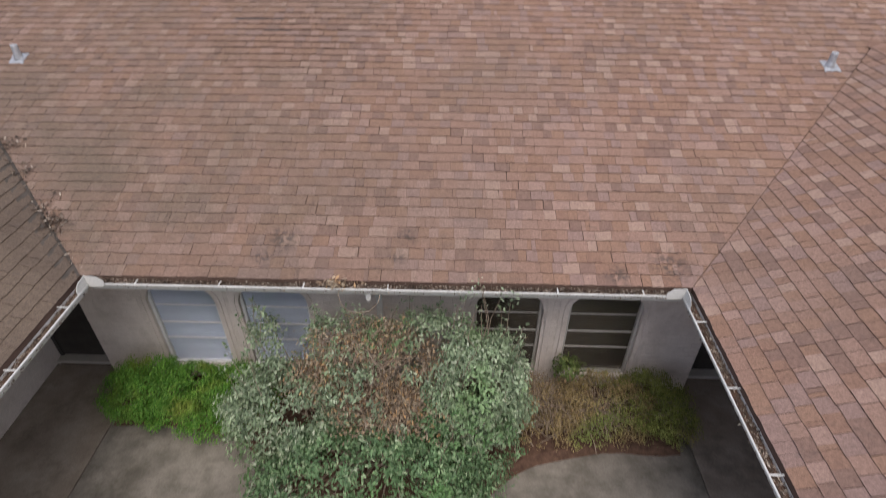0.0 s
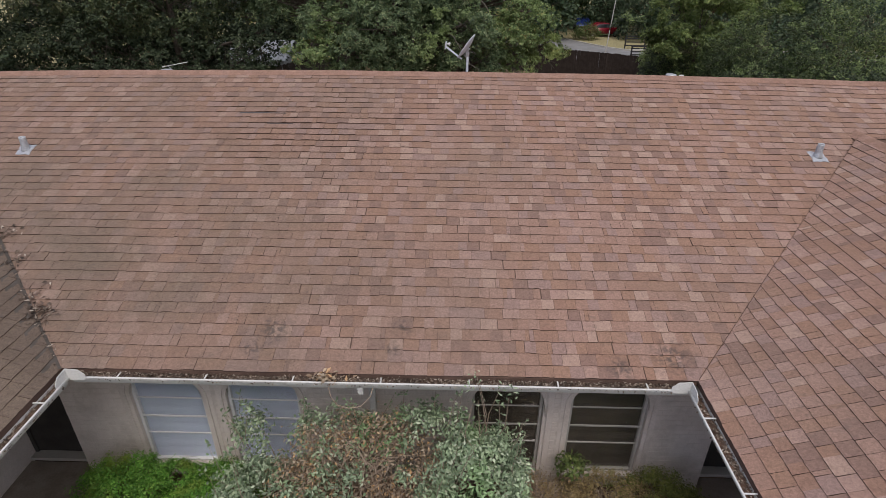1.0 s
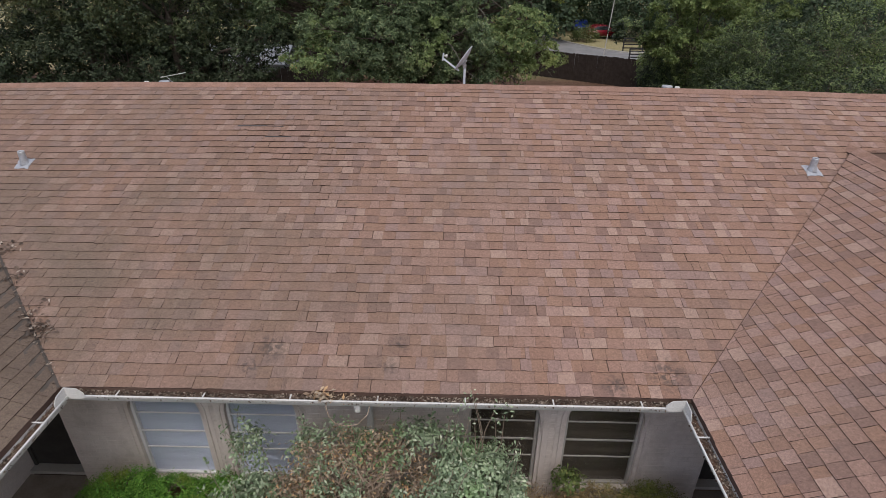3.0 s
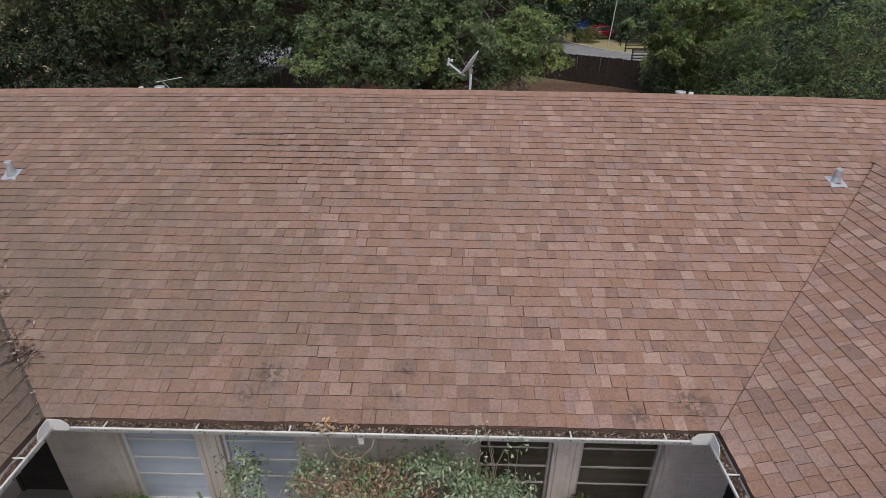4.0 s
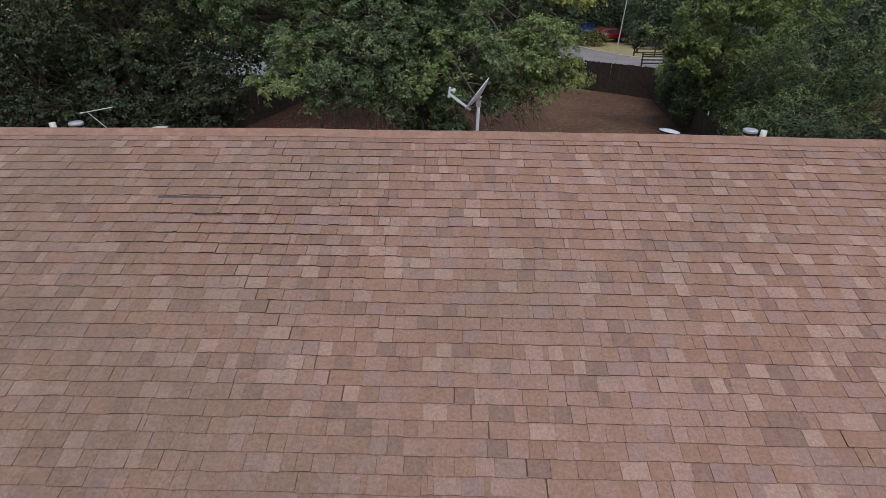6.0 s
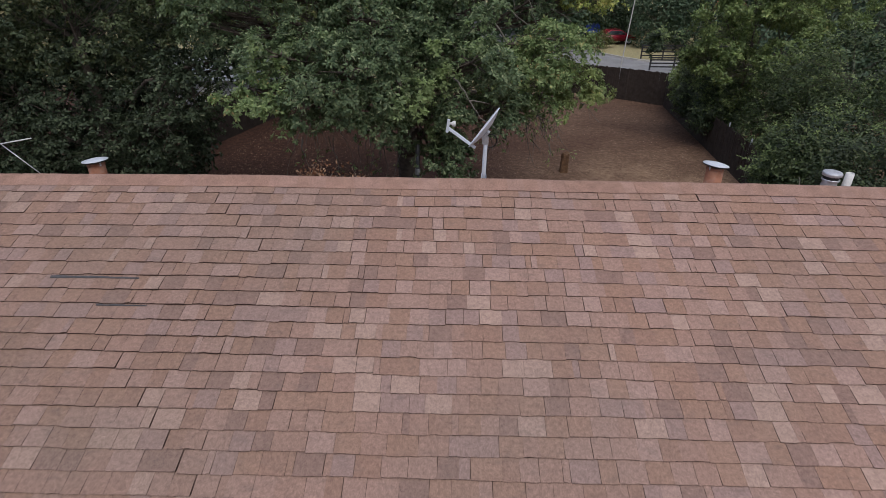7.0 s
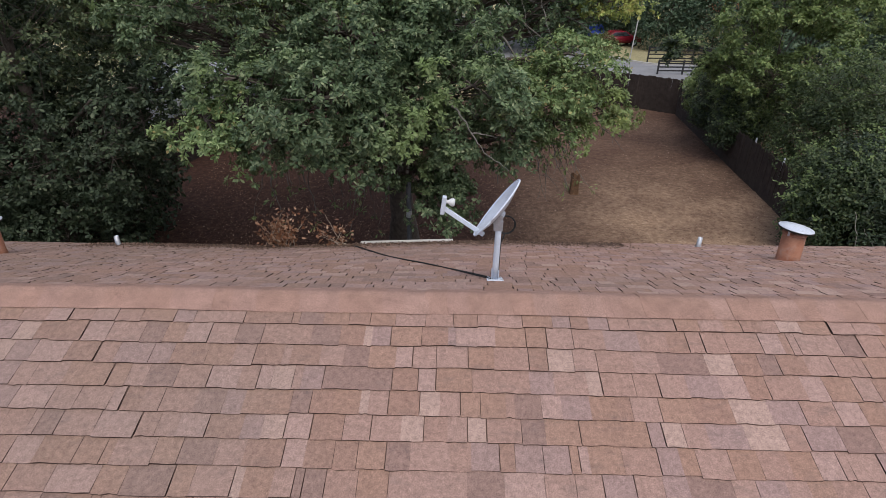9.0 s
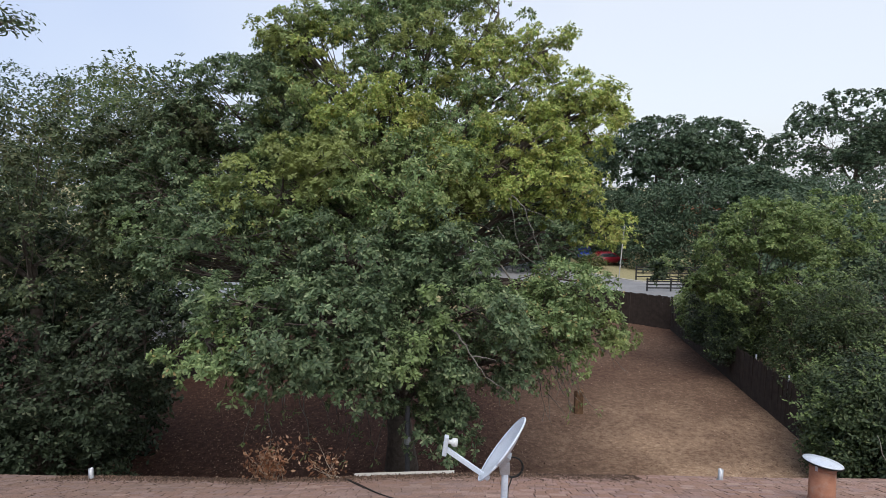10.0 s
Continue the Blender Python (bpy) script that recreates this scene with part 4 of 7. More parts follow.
def tree(name, base, height, r0, lobes, leaf, mat, bark, label, category="tree", seed=1, per=26, spread=0.2, density=1.0,
         droop=0.2, group="", limbs=True, low=-0.55, shell=0.72, trunk_top=None, lean=(0, 0), bough=None, sprout=0, sprout_mat=None):
    """A tapered trunk, limbs to every lobe, twigs to some sprigs, and a crown of separate leaves."""
    rg = np.random.default_rng(seed)
    t = thing(name, base, label, category, group)
    inv = t.matrix_world.inverted()
    bx, by, bz = base
    top = trunk_top or (bx + lean[0], by + lean[1], bz + height * 0.62)
    line = bent((bx, by, bz - 0.15), top, rg, 0.05, 9)
    rad = np.linspace(r0, r0 * 0.4, 9)
    rad[0] *= 1.35
    v, f = tube_arrays(line, rad, 10)
    o = obj_np("trunk", v, f, bark, t, smooth=True)
    o.matrix_parent_inverse = inv
    leaves = []
    twigs = []
    for lobe in lobes:
        c, rr, cnt = lobe[:3]
        lm = lobe[3] if len(lobe) > 3 else mat
        if bough:
            P, N, A, C = bough_points(c, rr, int(cnt * density), bough[0], bough[1], per, rg, low, shell)
        else:
            P, N, C = clump_points(c, rr, int(cnt * density), per, spread, rg, low, shell)
            A = rg.normal(0, 1, P.shape)
        leaves.append((P, N, A, lm))
        if sprout:
            leaves.append((*shoots(C, sprout, spread * 4.0, rg), sprout_mat or lm))
        if limbs:
            k = int(np.clip((c[2] - bz) / max(height, 0.1) * 9, 2, 8))
            start = line[k]
            lb = bent(start, c, rg, 0.12, 8, 0.05)
            v, f = tube_arrays(lb, np.linspace(r0 * 0.28, r0 * 0.09, 8), 7)
            o = obj_np("limb", v, f, bark, t, smooth=True)
            o.matrix_parent_inverse = inv
            for q in C[:: max(1, len(C) // 26)]:
                s = lb[rg.integers(3, 8)]
                twigs.append(tube_arrays(bent(s, q, rg, 0.12, 6, -0.03), np.linspace(r0 * 0.055, 0.005, 6), 5))
    if twigs:
        v, f = join_arrays(twigs)
        o = tagged(obj_np("branchwork", v, f, bark, t, smooth=True), kind="stuff")
        o.matrix_parent_inverse = inv
    for one in dict.fromkeys(g[3] for g in leaves):
        P, N, A = (np.concatenate([g[i] for g in leaves if g[3] == one]) for i in range(3))
        v, f = leaf_cards(P, N, leaf[0], leaf[1], rg, droop, A)
        o = obj_np("crown", v, f, one, t)
        o.matrix_parent_inverse = inv
    return t


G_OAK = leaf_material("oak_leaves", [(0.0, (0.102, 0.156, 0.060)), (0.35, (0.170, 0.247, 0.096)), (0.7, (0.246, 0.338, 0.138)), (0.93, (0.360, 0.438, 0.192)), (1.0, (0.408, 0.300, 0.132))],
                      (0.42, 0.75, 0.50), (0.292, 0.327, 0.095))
G_DARK = leaf_material("dark_evergreen_leaves", [(0.0, (0.020, 0.034, 0.017)), (0.5, (0.037, 0.058, 0.027)), (0.9, (0.059, 0.088, 0.042)), (1.0, (0.120, 0.134, 0.074))], (0.5, 0.5, 0.56), (0.065, 0.078, 0.033), 0.22)
G_BRIGHT = leaf_material("fresh_green_leaves", [(0.0, (0.094, 0.138, 0.046)), (0.5, (0.163, 0.232, 0.076)), (0.9, (0.255, 0.325, 0.115)), (1.0, (0.345, 0.368, 0.144))], (0.6, 0.4, 0.58), (0.151, 0.189, 0.059))
G_EVERGREEN = leaf_material("evergreen_tree_leaves", [(0.0, (0.022, 0.037, 0.019)), (0.5, (0.039, 0.058, 0.029)), (0.9, (0.062, 0.088, 0.045)), (1.0, (0.137, 0.152, 0.092))], (0.5, 0.5, 0.56), (0.051, 0.064, 0.027), 0.18, 0.65)
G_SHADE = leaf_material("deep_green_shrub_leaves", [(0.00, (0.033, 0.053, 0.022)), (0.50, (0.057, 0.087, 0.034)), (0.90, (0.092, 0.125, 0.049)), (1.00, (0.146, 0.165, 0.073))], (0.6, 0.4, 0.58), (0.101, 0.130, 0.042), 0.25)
G_SPRIG = leaf_material("pale_sprig_leaves", [(0.00, (0.099, 0.153, 0.050)), (0.60, (0.161, 0.222, 0.076)), (1.00, (0.245, 0.291, 0.130))], trans=0.35)
G_LIVEOAK = leaf_material("live_oak_leaves", [(0.0, (0.039, 0.069, 0.039)), (0.5, (0.067, 0.111, 0.060)), (1.0, (0.113, 0.157, 0.087))], (0.2, 0.3, 0.55), (0.053, 0.070, 0.035), 0.25)
G_MIXED = leaf_material("mixed_tree_leaves", [(0.0, (0.063, 0.094, 0.035)), (0.5, (0.108, 0.151, 0.053)), (1.0, (0.176, 0.207, 0.076))], (0.3, 0.6, 0.52), (0.189, 0.145, 0.057))

G_UPPER = leaf_material("olive_tree_leaves", [(0.00, (0.042, 0.063, 0.026)), (0.50, (0.076, 0.101, 0.044)), (0.90, (0.118, 0.149, 0.068)), (1.00, (0.224, 0.195, 0.100))], (0.5, 0.6, 0.54), (0.125, 0.110, 0.045), 0.25)
# oak leaf colours hold crown shade: darker low lobes, paler yellowed top ones
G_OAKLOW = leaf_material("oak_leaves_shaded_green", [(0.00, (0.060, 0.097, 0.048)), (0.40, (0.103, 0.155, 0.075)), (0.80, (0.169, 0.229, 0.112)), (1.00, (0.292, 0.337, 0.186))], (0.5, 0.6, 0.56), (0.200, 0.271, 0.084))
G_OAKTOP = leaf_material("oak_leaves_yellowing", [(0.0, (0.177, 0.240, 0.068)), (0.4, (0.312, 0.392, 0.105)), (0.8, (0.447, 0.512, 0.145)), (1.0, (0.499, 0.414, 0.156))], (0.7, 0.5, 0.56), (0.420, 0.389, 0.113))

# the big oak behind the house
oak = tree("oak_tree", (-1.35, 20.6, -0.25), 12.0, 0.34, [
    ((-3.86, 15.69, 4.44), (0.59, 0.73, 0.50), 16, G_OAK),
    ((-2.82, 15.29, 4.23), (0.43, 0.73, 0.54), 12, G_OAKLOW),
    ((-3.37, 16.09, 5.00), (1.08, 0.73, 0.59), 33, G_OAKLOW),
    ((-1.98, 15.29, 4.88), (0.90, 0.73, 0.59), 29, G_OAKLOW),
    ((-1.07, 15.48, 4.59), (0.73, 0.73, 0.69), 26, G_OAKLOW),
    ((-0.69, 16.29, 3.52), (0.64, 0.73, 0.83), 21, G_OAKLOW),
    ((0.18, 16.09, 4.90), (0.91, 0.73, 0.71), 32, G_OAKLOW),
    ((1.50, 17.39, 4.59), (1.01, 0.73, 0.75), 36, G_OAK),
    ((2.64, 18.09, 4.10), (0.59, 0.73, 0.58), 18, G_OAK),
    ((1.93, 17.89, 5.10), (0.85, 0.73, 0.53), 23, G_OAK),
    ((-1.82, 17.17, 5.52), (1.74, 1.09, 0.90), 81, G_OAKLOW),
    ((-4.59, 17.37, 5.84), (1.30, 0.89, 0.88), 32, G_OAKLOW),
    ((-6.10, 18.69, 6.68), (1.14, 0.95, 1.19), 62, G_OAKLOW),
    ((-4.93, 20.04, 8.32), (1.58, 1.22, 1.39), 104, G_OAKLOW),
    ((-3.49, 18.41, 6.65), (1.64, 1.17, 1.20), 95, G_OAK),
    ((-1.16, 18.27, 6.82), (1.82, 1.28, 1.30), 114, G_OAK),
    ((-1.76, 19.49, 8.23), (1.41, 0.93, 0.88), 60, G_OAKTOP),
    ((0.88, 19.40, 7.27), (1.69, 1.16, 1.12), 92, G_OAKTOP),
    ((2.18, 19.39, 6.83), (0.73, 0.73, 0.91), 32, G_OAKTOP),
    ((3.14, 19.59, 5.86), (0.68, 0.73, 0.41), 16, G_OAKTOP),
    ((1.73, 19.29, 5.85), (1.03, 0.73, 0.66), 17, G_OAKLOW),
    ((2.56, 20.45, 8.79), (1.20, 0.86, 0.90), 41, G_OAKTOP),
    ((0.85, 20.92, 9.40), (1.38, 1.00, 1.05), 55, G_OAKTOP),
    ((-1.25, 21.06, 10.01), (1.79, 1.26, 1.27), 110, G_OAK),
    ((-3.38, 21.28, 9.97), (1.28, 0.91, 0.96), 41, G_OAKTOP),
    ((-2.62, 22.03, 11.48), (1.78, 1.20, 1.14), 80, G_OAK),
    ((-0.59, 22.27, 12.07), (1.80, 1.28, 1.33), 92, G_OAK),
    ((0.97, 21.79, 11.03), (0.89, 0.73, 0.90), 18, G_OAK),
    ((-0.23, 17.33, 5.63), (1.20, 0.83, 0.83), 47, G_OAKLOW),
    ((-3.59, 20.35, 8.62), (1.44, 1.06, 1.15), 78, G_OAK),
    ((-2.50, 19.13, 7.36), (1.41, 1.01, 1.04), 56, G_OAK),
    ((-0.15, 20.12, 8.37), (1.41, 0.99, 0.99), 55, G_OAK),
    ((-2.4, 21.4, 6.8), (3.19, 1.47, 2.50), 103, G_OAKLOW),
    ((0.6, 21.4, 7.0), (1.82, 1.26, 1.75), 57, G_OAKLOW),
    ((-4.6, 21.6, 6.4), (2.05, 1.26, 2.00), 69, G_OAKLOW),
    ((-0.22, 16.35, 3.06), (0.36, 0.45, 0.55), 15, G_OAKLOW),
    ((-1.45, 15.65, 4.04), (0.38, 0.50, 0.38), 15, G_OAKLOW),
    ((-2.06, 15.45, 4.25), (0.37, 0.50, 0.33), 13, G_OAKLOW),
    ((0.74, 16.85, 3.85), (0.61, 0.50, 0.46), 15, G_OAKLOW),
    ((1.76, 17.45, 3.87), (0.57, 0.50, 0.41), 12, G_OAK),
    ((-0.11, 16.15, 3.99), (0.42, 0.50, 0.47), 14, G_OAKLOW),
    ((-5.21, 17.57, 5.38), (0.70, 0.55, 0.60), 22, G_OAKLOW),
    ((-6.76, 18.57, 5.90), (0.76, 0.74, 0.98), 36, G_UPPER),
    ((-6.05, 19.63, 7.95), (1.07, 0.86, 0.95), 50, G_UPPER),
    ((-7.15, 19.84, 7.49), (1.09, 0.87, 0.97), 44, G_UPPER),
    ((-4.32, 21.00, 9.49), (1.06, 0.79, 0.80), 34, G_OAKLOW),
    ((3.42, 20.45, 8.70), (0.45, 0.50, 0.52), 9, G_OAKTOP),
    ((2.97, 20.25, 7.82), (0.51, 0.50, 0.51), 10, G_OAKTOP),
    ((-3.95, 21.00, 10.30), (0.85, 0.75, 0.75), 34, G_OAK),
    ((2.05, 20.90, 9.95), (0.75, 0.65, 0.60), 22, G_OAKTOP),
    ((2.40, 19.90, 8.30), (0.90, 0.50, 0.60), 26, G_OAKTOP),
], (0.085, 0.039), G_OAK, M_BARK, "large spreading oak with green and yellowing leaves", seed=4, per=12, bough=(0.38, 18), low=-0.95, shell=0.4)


def hanging_twigs():
    """Bare and thinly leaved twigs that hang below the crown on its open side."""
    rg = np.random.default_rng(17)
    inv = oak.matrix_world.inverted()
    tubes, R = [], []
    for k in range(34):
        a = np.array([rg.uniform(-0.2, 2.2), rg.uniform(17.4, 18.8), rg.uniform(3.7, 4.6)])
        b = a + np.array([rg.normal(0.35, 0.35), rg.normal(-0.1, 0.3), -rg.uniform(0.7, 1.6)])
        ln = bent(a, b, rg, 0.22, 9, 0.08)
        tubes.append(tube_arrays(ln, np.linspace(0.012, 0.003, 9), 5))
        for j in (4, 5, 6, 7, 8):
            e = ln[j] + rg.normal(0, 0.17, 3)
            tubes.append(tube_arrays(bent(ln[j - 1], e, rg, 0.2, 4), np.linspace(0.006, 0.002, 4), 4))
            if rg.uniform() < 0.6:
                R.append(e)
    for k in range(26):
        a = np.array([rg.uniform(-3.6, -1.2), rg.uniform(16.6, 17.4), rg.uniform(3.0, 3.7)])
        b = a + np.array([rg.normal(0, 0.2), rg.normal(0, 0.2), -rg.uniform(0.5, 1.2)])
        ln = bent(a, b, rg, 0.2, 7)
        tubes.append(tube_arrays(ln, np.linspace(0.010, 0.003, 7), 4))
        R.append(b)
    for p in (((-0.3, 19.0, 3.9), (1.0, 18.2, 3.55), 0.032), ((0.2, 18.7, 3.8), (0.8, 17.6, 2.7), 0.022), ((1.0, 18.2, 3.55), (2.1, 18.0, 3.3), 0.025),
              ((0.2, 20.0, 6.0), (1.9, 19.0, 5.0), 0.03), ((0.6, 19.6, 5.6), (1.4, 18.6, 4.4), 0.03), ((0.9, 19.6, 5.9), (2.6, 19.2, 5.3), 0.025),
              ((-0.12, 15.60, 4.71), (0.18, 15.50, 4.33), 0.019),
              ((0.18, 15.60, 4.30), (0.55, 15.50, 4.27), 0.014),
              ((0.18, 15.60, 4.30), (0.39, 15.50, 4.02), 0.014),
              ((0.40, 15.60, 3.99), (0.77, 15.50, 3.75), 0.010),
              ((0.97, 17.90, 6.67), (1.39, 17.80, 5.90), 0.014),
              ((1.40, 17.90, 5.89), (1.61, 17.80, 5.37), 0.010),
              ((0.91, 17.90, 6.62), (1.13, 17.80, 5.68), 0.010),
              ((1.18, 17.90, 6.41), (1.80, 17.80, 6.11), 0.008),
              ((0.70, 17.80, 6.10), (1.28, 17.70, 5.38), 0.009),
              ((1.55, 20.00, 9.62), (2.42, 19.90, 8.65), 0.015),
              ((2.44, 20.00, 8.67), (3.15, 19.90, 8.77), 0.010)):
        tubes.append(tube_arrays(bent(p[0], p[1], rg, 0.12, 9, 0.05), np.linspace(p[2], p[2] * 0.4, 9), 6))
    v, f = join_arrays(tubes)
    o = tagged(obj_np("hanging_twigwork", v, f, M_GREYTWIG, oak, "bare grey hanging twigs", smooth=True), kind="stuff")
    o.matrix_parent_inverse = inv
    R = np.array(R)
    A = rg.normal(0, 1, (len(R) * 8, 3))
    v, f = leaf_cards(np.repeat(R, 8, 0) + rg.normal(0, 0.03, A.shape), A + np.array([0, 0, 1.0]), 0.10, 0.034, rg, 0.1, A)
    o = obj_np("hanging_leaves", v, f, G_OAK, oak)
    o.matrix_parent_inverse = inv


hanging_twigs()

# dense dark evergreens along the west side of the yard
tree("evergreen_tree", (-9.2, 19.2, -0.2), 8.5, 0.22, [
    ((-7.9, 17.5, 1.0), (1.6, 1.3, 1.5), 280), ((-9.9, 17.0, 1.2), (1.8, 1.3, 1.7), 260), ((-8.4, 18.4, 2.9), (1.9, 1.9, 2.4), 320), ((-10.2, 18.0, 3.6), (2.4, 2.2, 2.8), 320), ((-8.6, 17.4, 2.8), (1.6, 1.2, 1.2), 190), ((-6.45, 17.5, 3.5), (0.85, 0.8, 1.25), 120), ((-5.9, 17.6, 3.85), (0.5, 0.5, 0.75), 60), ((-5.2, 17.5, 4.62), (0.45, 0.3, 0.2), 46), ((-10.8, 17.2, 3.2), (1.6, 1.2, 1.5), 160), ((-9.2, 19.0, 6.0), (2.3, 2.2, 2.3), 580, G_UPPER), ((-11.2, 18.8, 6.6), (2.4, 2.2, 2.4), 580, G_UPPER),
], (0.096, 0.049), G_EVERGREEN, M_BARK, "dense dark green evergreen tree beside the yard", seed=8, per=8, spread=0.17, density=0.36, bough=(0.42, 12), low=-0.9, shell=0.72)
tree("evergreen_tree", (-12.6, 20.0, -0.2), 8.5, 0.22, [
    ((-12.6, 18.4, 2.6), (2.4, 2.2, 2.8), 340), ((-14.2, 19.6, 5.6), (2.8, 2.4, 3.2), 660, G_UPPER), ((-16.4, 19.0, 3.4), (2.6, 2.4, 3.4), 260),
], (0.115, 0.058), G_EVERGREEN, M_BARK, "dense dark green evergreen tree behind the roof", seed=9, per=8, spread=0.2, density=0.4, bough=(0.5, 12), low=-0.9, shell=0.72)
tree("evergreen_tree", (-9.6, 21.8, -0.3), 7.5, 0.2, [
    ((-9.3, 21.4, 1.2), (1.7, 1.4, 1.9), 200), ((-9.6, 21.6, 4.0), (1.8, 1.4, 1.8), 190), ((-11.9, 21.2, 2.0), (2.0, 1.4, 2.6), 230), ((-12.2, 21.6, 5.0), (2.2, 1.4, 2.0), 190), ((-14.8, 21.4, 2.4), (2.2, 1.4, 2.8), 200),
], (0.20, 0.10), G_EVERGREEN, M_BARK, "dense dark green evergreen tree at the yard's west edge", seed=10, per=22, spread=0.22, low=-0.95, shell=0.7)
# taller mixed trees behind them
for i, (x, y, h, w) in enumerate(((-12.4, 28.6, 11.4, 3.5), (-17.0, 30.0, 11.8, 3.8), (-5.5, 31.5, 10.5, 3.2), (-20.0, 42.0, 14.5, 5.0), (-9.0, 45.0, 13.0, 4.5))):
    tree("tree", (x, y, -0.7), h, 0.22, [((x, y, h - w * 0.95), (w, w, w * 0.85), 330), ((x + w * 0.5, y - 1, h - w * 1.9), (w * 0.85, w * 0.85, w * 0.8), 130),
                                         ((x - w * 0.55, y - 0.6, h - w * 2.0), (w * 0.85, w * 0.85, w * 0.8), 130), ((x, y - 0.5, h - w * 2.75), (w * 0.8, w * 0.8, w * 0.7), 70)],
         (0.145, 0.074) if y < 40 else (0.31, 0.18), G_MIXED if i % 2 == 0 else G_LIVEOAK, M_BARK, "tall mixed green tree beyond the fence", seed=30 + i, per=24 if y < 40 else 12, spread=0.3, group="trees beyond the fence", sprout=14 if y < 40 else 0)
tree("overhanging_tree", (-13.6, 15.9, -0.1), 9.5, 0.2, [((-8.1, 17.6, 9.65), (0.35, 0.3, 0.25), 12, G_SHADE), ((-13.5, 16.6, 8.6), (2.0, 1.8, 1.5), 150)],
     (0.10, 0.05), G_DARK, M_BARK, "thin tree whose leafy branch hangs over the roof", seed=77, per=26, spread=0.2)

# the east side: shrubs and small trees along the fence
tree("small_tree", (11.6, 28.5, -0.6), 6.8, 0.09, [((11.3, 28.6, 5.2), (1.3, 1.3, 1.2), 50), ((12.6, 28.4, 5.2), (1.3, 1.4, 1.1), 46), ((10.2, 28.6, 4.5), (1.0, 1.1, 0.9), 33), ((10.1, 28.6, 3.0), (0.9, 1.1, 0.8), 29), ((11.2, 27.6, 2.9), (1.4, 1.2, 0.8), 37), ((12.8, 27.0, 3.2), (1.3, 1.3, 1.0), 37), ((11.4, 29.4, 1.5), (1.0, 1.4, 1.0), 37), ((8.9, 30.0, 3.35), (0.8, 0.8, 0.5), 14, G_DARK)],
     (0.13, 0.07), G_BRIGHT, M_BARK, "slender green tree leaning over the side fence", seed=12, per=7, spread=0.17, low=-0.8, sprout=30, sprout_mat=G_SPRIG, bough=(0.34, 15))
tree("small_tree", (14.4, 31.5, -0.7), 6.8, 0.10, [((13.4, 31.0, 4.8), (2.0, 1.8, 1.5), 92), ((15.6, 31.0, 5.0), (2.0, 1.8, 1.6), 84), ((12.4, 31.8, 2.6), (1.3, 1.6, 1.4), 54), ((12.0, 34.0, 1.0), (1.1, 1.6, 1.3), 50)],
     (0.14, 0.075), G_BRIGHT, M_BARK, "slender green tree by the far fence corner", seed=13, per=7, spread=0.19, low=-0.8, sprout=18, bough=(0.34, 15))
for i, (x, y, w, h) in enumerate(((12.0, 22.8, 1.8, 4.9), (13.4, 20.6, 2.1, 5.4), (10.4, 20.4, 1.3, 3.0), (15.8, 22.6, 2.2, 6.0), (11.7, 24.8, 1.4, 4.0), (12.6, 17.8, 1.8, 3.7), (16.2, 18.6, 2.0, 4.6), (12.6, 35.0, 1.2, 2.5), (12.0, 32.6, 1.1, 2.6), (11.5, 29.6, 1.0, 2.5), (9.9, 20.2, 0.9, 2.9), (9.7, 18.0, 1.1, 3.0), (11.9, 26.4, 1.1, 3.0), (11.8, 29.2, 1.3, 3.4), (11.6, 23.8, 1.2, 3.4), (9.75, 21.6, 0.55, 2.0), (9.35, 19.4, 0.8, 2.5), (11.15, 31.4, 0.95, 2.4), (10.8, 28.8, 0.8, 2.2), (9.15, 20.7, 0.42, 1.5))):
    tree("large_shrub", (x, y, ground_z(x, y) - 0.05), h, 0.07, [((x, y, h * 0.72), (w * 0.85, w * 0.85, h * 0.28), 150), ((x - w * 0.2, y - w * 0.4, h * 0.32), (w, w * 0.9, h * 0.36), 185)],
         (0.10, 0.048), G_BRIGHT if i == 3 else (G_DARK if i in (2, 5, 7, 8, 9, 10, 11, 17, 18) else G_SHADE), M_BARK, "tall overgrown green shrub by the side fence", "shrub", seed=50 + i, per=26, spread=0.17, group="shrubs along the side fence", low=-0.9, shell=0.7, sprout=60, sprout_mat=G_SHADE if i in (11, 15, 16) else G_SPRIG)

# far live oaks across the road
for i, (x, y, h, w) in enumerate(((24.0, 74.0, 14.5, 6.0), (33.0, 80.0, 15.0, 6.5), (46.0, 72.0, 17.5, 8.5), (60.0, 80.0, 18.0, 9.0), (16.0, 86.0, 13.0, 6.0), (4.0, 80.0, 13.5, 7.0), (-8.0, 74.0, 14.0, 7.0), (31.0, 66.0, 8.5, 3.4), (9.0, 64.0, 8.5, 3.4))):
    tree("live_oak", (x, y, -1.4), h, 0.45, [((x, y, h - w * 0.42), (w * 0.8, w * 0.8, w * 0.40), 230), ((x - w * 0.55, y - 1, h - w * 0.75), (w * 0.6, w * 0.6, w * 0.42), 170), ((x + w * 0.55, y - 1, h - w * 0.75), (w * 0.6, w * 0.6, w * 0.42), 170),
                                             ((x + w * 0.1, y - w * 0.5, h - w * 0.95), (w * 0.7, w * 0.5, w * 0.35), 140), ((x, y - w * 0.2, h * 0.34), (w * 0.85, w * 0.6, h * 0.30), 170)],
         (0.38, 0.22) if x > 20 else (0.7, 0.46), G_LIVEOAK, M_BARK, "broad dark live oak across the road", seed=90 + i, per=8 if x > 20 else 5, spread=0.5, group="live oaks across the road", low=-0.5, **(dict(density=0.36, bough=(1.15, 9)) if x > 20 else {}))


